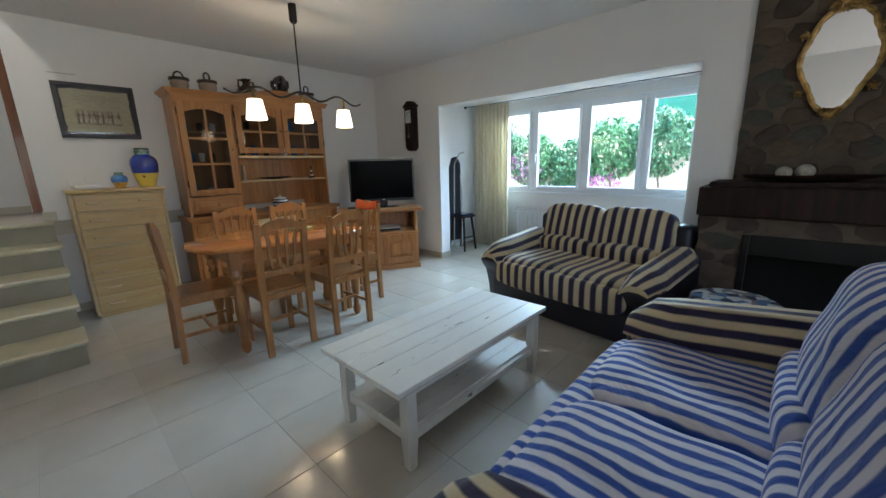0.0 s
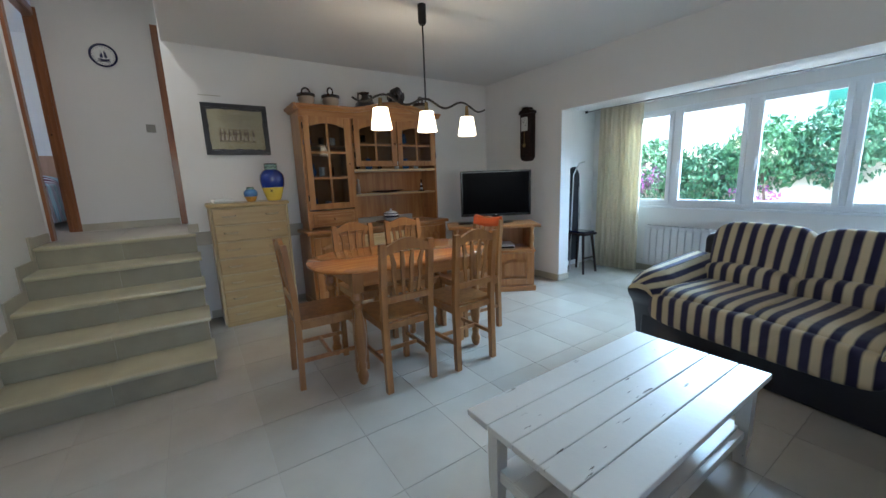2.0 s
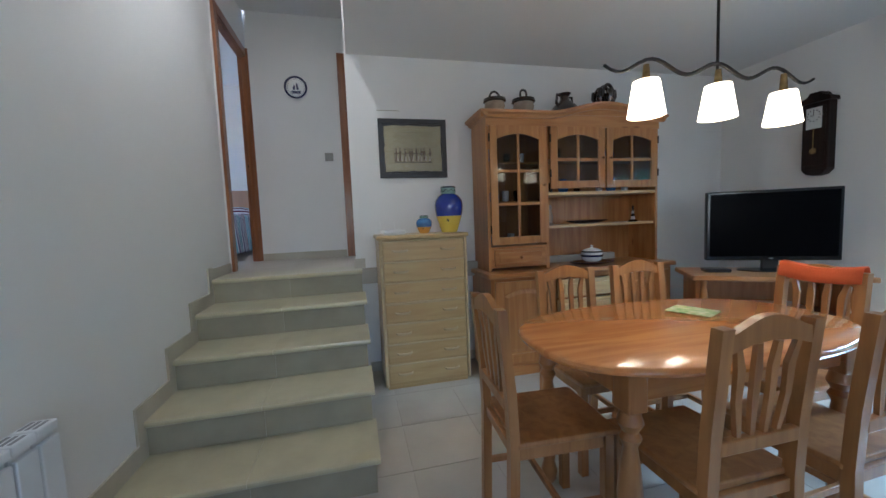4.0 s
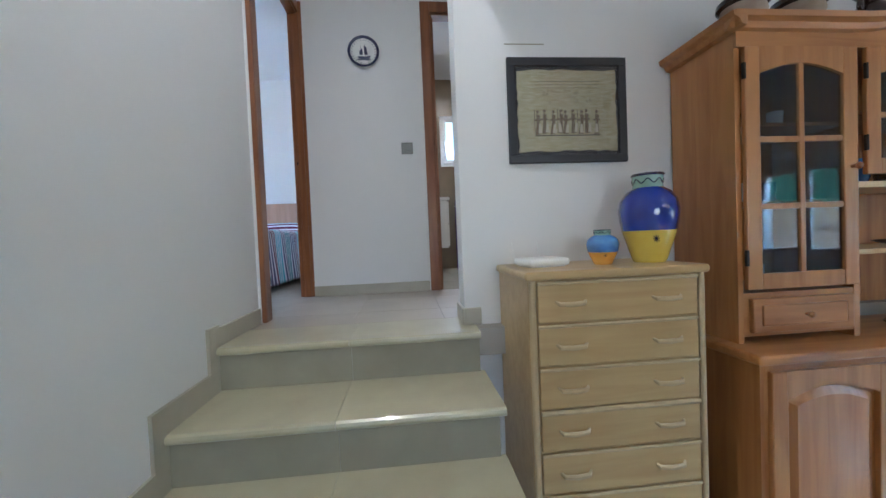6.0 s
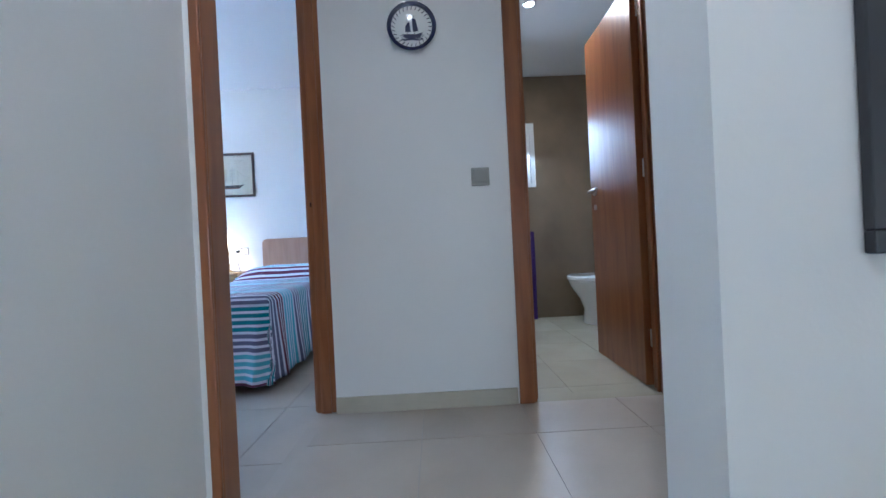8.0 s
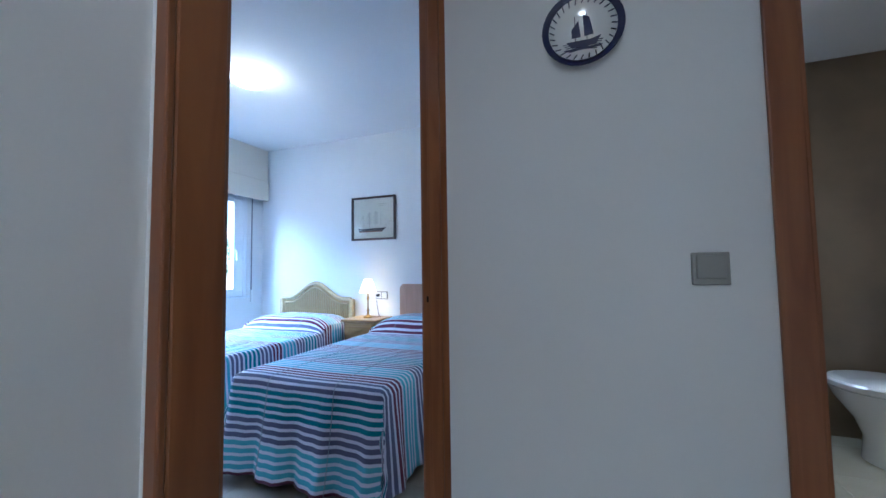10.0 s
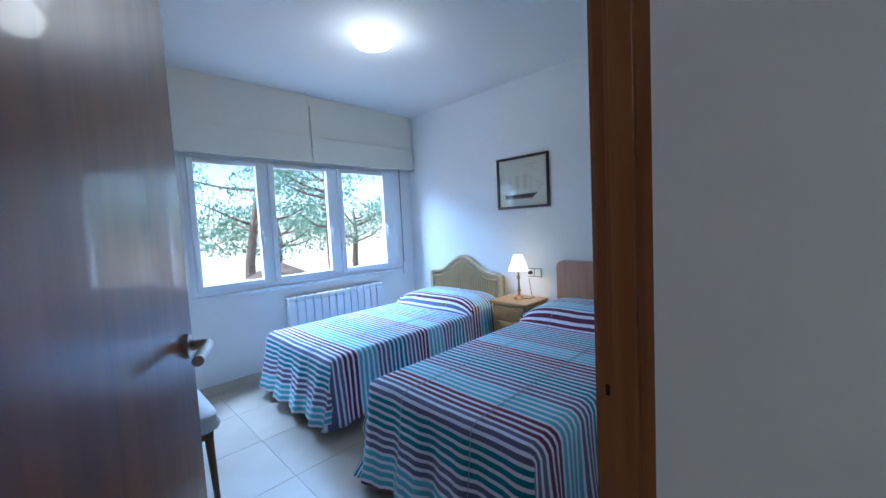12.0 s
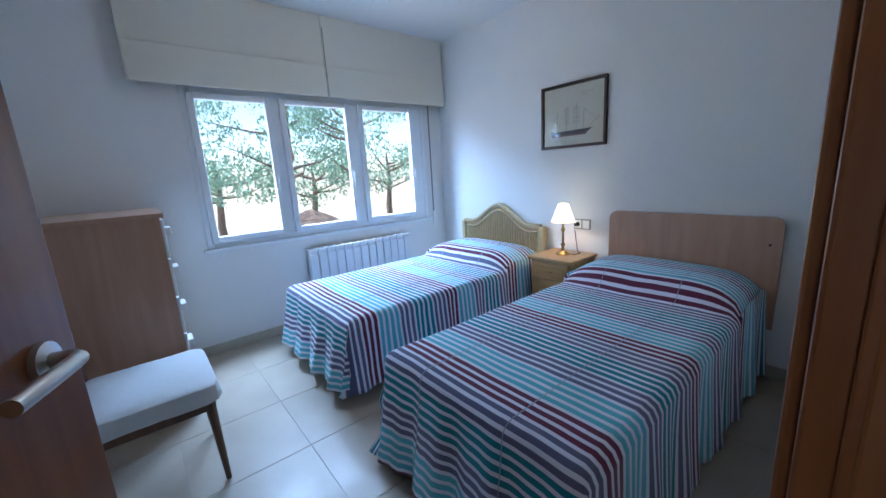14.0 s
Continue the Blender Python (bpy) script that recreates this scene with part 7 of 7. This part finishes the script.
part("screen_mesh", B(-3.0, 9.0, 10.46, 10.47, 1.7, 3.2), M_FENCE, gf)
part("top_wire", tube(bmesh.new(), [(-4.5, 10.5, 3.25), (9, 10.5, 3.25)], 0.008, 6), M_STEEL, gf)


def leaves(name, label, centre, size, count, leaf, m, parent, seed, shape=0.6):
    """Many small folded leaves through an uneven mass."""
    r = random.Random(seed)
    v, f = [], []
    for i in range(count):
        while True:
            p = Vector((r.uniform(-1, 1), r.uniform(-1, 1), r.uniform(-1, 1)))
            rr_ = p.length
            if rr_ < 1 and rr_ > shape * r.random() and noise.noise(Vector((p.x * 2.2 + seed, p.y * 2.2, p.z * 2.2))) > -0.22:
                break
        c = Vector(centre) + Vector((p.x * size[0], p.y * size[1], p.z * size[2]))
        e = Euler((r.uniform(0, 6.3), r.uniform(0, 6.3), r.uniform(0, 6.3))).to_matrix()
        k = leaf * r.uniform(0.6, 1.3)
        j = len(v)
        for q in ((-1, 0, 0), (0, -0.45, 0.12), (1, 0, 0), (0, 0.45, 0.12)):
            v.append(c + e @ (Vector(q) * k))
        f += [(j, j + 1, j + 2), (j, j + 2, j + 3)]
    me = bpy.data.meshes.new(name)
    me.from_pydata(v, [], f)
    me.materials.append(m)
    ob = new(name, me)
    ob.parent = parent
    return tagged(ob, label, kind="stuff")


hd = thing("hedge", "dense flowering hedge spilling over the sunlit garden wall", "hedge", (0, 0, 0))
for i in range(6):
    x = -6.6 + i * 0.85
    leaves("foliage", "glossy green leaves", (x, 8.2, 1.35 + 0.25 * math.sin(i * 1.7)), (0.6, 0.35, 0.62), 2600, 0.05, M_LEAF if i % 2 else M_LEAF2, hd, i)
    part("stem", tube(bmesh.new(), [(x, 8.1, -0.5), (x + 0.1, 8.12, 0.6), (x - 0.05, 8.2, 1.4)], [0.03, 0.025, 0.012], 6), M_BARK, hd)
leaves("flowers", "magenta flower bracts", (-5.0, 7.9, 1.15), (0.5, 0.25, 0.3), 330, 0.03, M_FLOWER, hd, 31)
leaves("flowers", "magenta flower bracts", (-3.2, 7.85, 0.85), (0.35, 0.2, 0.16), 160, 0.03, M_FLOWER, hd, 32)


def tree(label, x, y, z, h, crown_r, seed, m=M_NEEDLE, leaf=0.055, count=3000, lean=0.0):
    t = thing("tree", label, "tree", (x, y, z))
    r = random.Random(seed)
    part("trunk", tube(bmesh.new(), [(0, 0, 0), (lean * .3 + 0.1, 0.05, h * .35), (lean * .7, 0.1, h * .7), (lean, 0, h)], [0.17, 0.13, 0.09, 0.03], 10), M_BARK, t, smooth=True)
    for i in range(9):
        a = r.uniform(0, 6.28)
        z0 = h * r.uniform(0.45, 0.92)
        l = crown_r * r.uniform(0.6, 1.0)
        e = (lean * z0 / h + l * math.cos(a), l * math.sin(a), z0 + l * r.uniform(0.15, 0.5))
        part("limb", tube(bmesh.new(), [(lean * z0 / h, 0, z0), ((e[0] + lean) / 2, e[1] / 2 + 0.1, (z0 + e[2]) / 2 - 0.1), e], [0.05, 0.035, 0.012], 6), M_BARK, t, smooth=True)
        leaves("crown", "clumps of green foliage", e, (crown_r * .42, crown_r * .42, crown_r * .28), count // 9, leaf, m, t, seed * 10 + i)
    return t


tree("pine tree with a forked trunk outside the bedroom window", -6.9, -10.2, -0.5, 4.6, 1.7, 3, lean=0.7)
tree("pine tree with open branches outside the bedroom window", -9.3, -12.0, -0.5, 5.2, 2.0, 5, lean=-0.5)
tree("pine tree beyond the bedroom window", -11.6, -11.0, -0.5, 5.0, 1.8, 6, lean=0.3)
tree("broad tree behind the garden fence", -1.5, 13.5, 1.2, 3.6, 1.9, 8, M_LEAF, 0.10, 3600)
tree("broad tree behind the garden wall", 3.0, 14.0, 1.2, 4.0, 2.2, 9, M_LEAF2, 0.10, 3600)
tree("pale shrubby pine low behind the bedroom window garden", -8.2, -15.0, -0.5, 3.4, 1.9, 12, M_NEEDLE, 0.07, 2400)
tree("pale shrubby pine low at the garden's far edge", -11.8, -16.0, -0.5, 3.2, 2.1, 13, M_NEEDLE, 0.07, 2400)
tree("pale shrubby pine beyond the thatched parasol", -14.8, -15.0, -0.5, 3.6, 2.2, 14, M_NEEDLE, 0.07, 2400)
par = thing("thatched_parasol", "thatched garden parasol seen below the bedroom window", "parasol", (-9.0, -9.0, -0.5))
part("pole", tube(bmesh.new(), [(0, 0, 0), (0, 0, 1.7)], 0.04, 8), M_BARK, par)
part("thatch_cone", lathe(bmesh.new(), [(0.9, 1.45), (0.92, 1.5), (0.45, 1.78), (0.1, 1.95), (0, 1.97)], (0, 0, 0), 26, capped=False), M_THATCH, par)


# ---- tiles and stones ----
def tile_floor(x0, x1, y0, y1, z, px, py, sx, sy, m, hole=None):
    """Square tiles with 2 mm joints, cut at the edges; (px, py): a joint crossing."""
    sizes = {}
    i0, i1 = math.floor((x0 - px) / sx), math.ceil((x1 - px) / sx)
    j0, j1 = math.floor((y0 - py) / sy), math.ceil((y1 - py) / sy)
    g = 0.0016
    for i in range(i0, i1):
        for j in range(j0, j1):
            a, c = max(x0, px + i * sx + g), min(x1, px + (i + 1) * sx - g)
            e, f_ = max(y0, py + j * sy + g), min(y1, py + (j + 1) * sy - g)
            if c - a < 0.005 or f_ - e < 0.005:
                continue
            if hole and hole[0] < (a + c) / 2 < hole[1] and hole[2] < (e + f_) / 2 < hole[3]:
                continue
            key = (round(c - a, 3), round(f_ - e, 3))
            if key not in sizes:
                w, d_ = (c - a) / 2, (f_ - e) / 2
                b = B(-w, w, -d_, d_, -0.008, 0, 0)
                me = bpy.data.meshes.new("tile")
                b.to_mesh(me)
                b.free()
                me.materials.append(m)
                sizes[key] = me
            ob = new("tile", sizes[key])
            ob.location = ((a + c) / 2, (e + f_) / 2, z)
            ob.parent = FLOORS[m.name]


FLOORS = {}
for m, nm, lb in ((M_TILE, "floor", "pale glossy porcelain tile floor of the living room"), (M_TILE_UP, "floor_upper", "beige tile floor of the hall and bedroom"), (M_BATHF, "floor_bathroom", "cream tile floor of the bathroom")):
    FLOORS[m.name] = tagged(new(nm), lb, kind="structure")
tile_floor(-5.17, 1.4, -0.60, 4.01, 0, -1.41, 1.02, 0.41, 0.41, M_TILE)
tile_floor(-4.3, -1.02, 4.01, 5.26, 0, -1.41, 4.30, 0.41, 0.41, M_TILE)
tile_floor(-6.33, -5.332, -0.575, 2.6, H, -5.60, -0.13, 0.45, 0.45, M_TILE_UP)
tile_floor(DA0, DA1, -0.63, -0.575, H, -5.60, -0.13, 2, 2, M_TILE_UP)
tile_floor(-8.62, -5.45, -3.785, -0.63, H, -6.43, -2.275, 0.49, 0.49, M_TILE_UP)
tile_floor(-8.28, -6.42, 0.12, 2.6, H, -6.9, 0.6, 0.41, 0.41, M_BATHF)
tile_floor(-6.42, -6.33, BC0, BC1, H, -6.9, -1.0, 3, 3, M_BATHF)
stones(-0.81, 0.3, 1.09, 2.5, 3.965, 11)
stones(XL, -0.68, 0.0, 0.86, YF + 0.02, 12)
stones(-0.68, 0.3, 0.74, 0.86, YF + 0.02, 13)
stones(YF + 0.02, 4.0, 0.0, 0.86, XL, 14, "x")
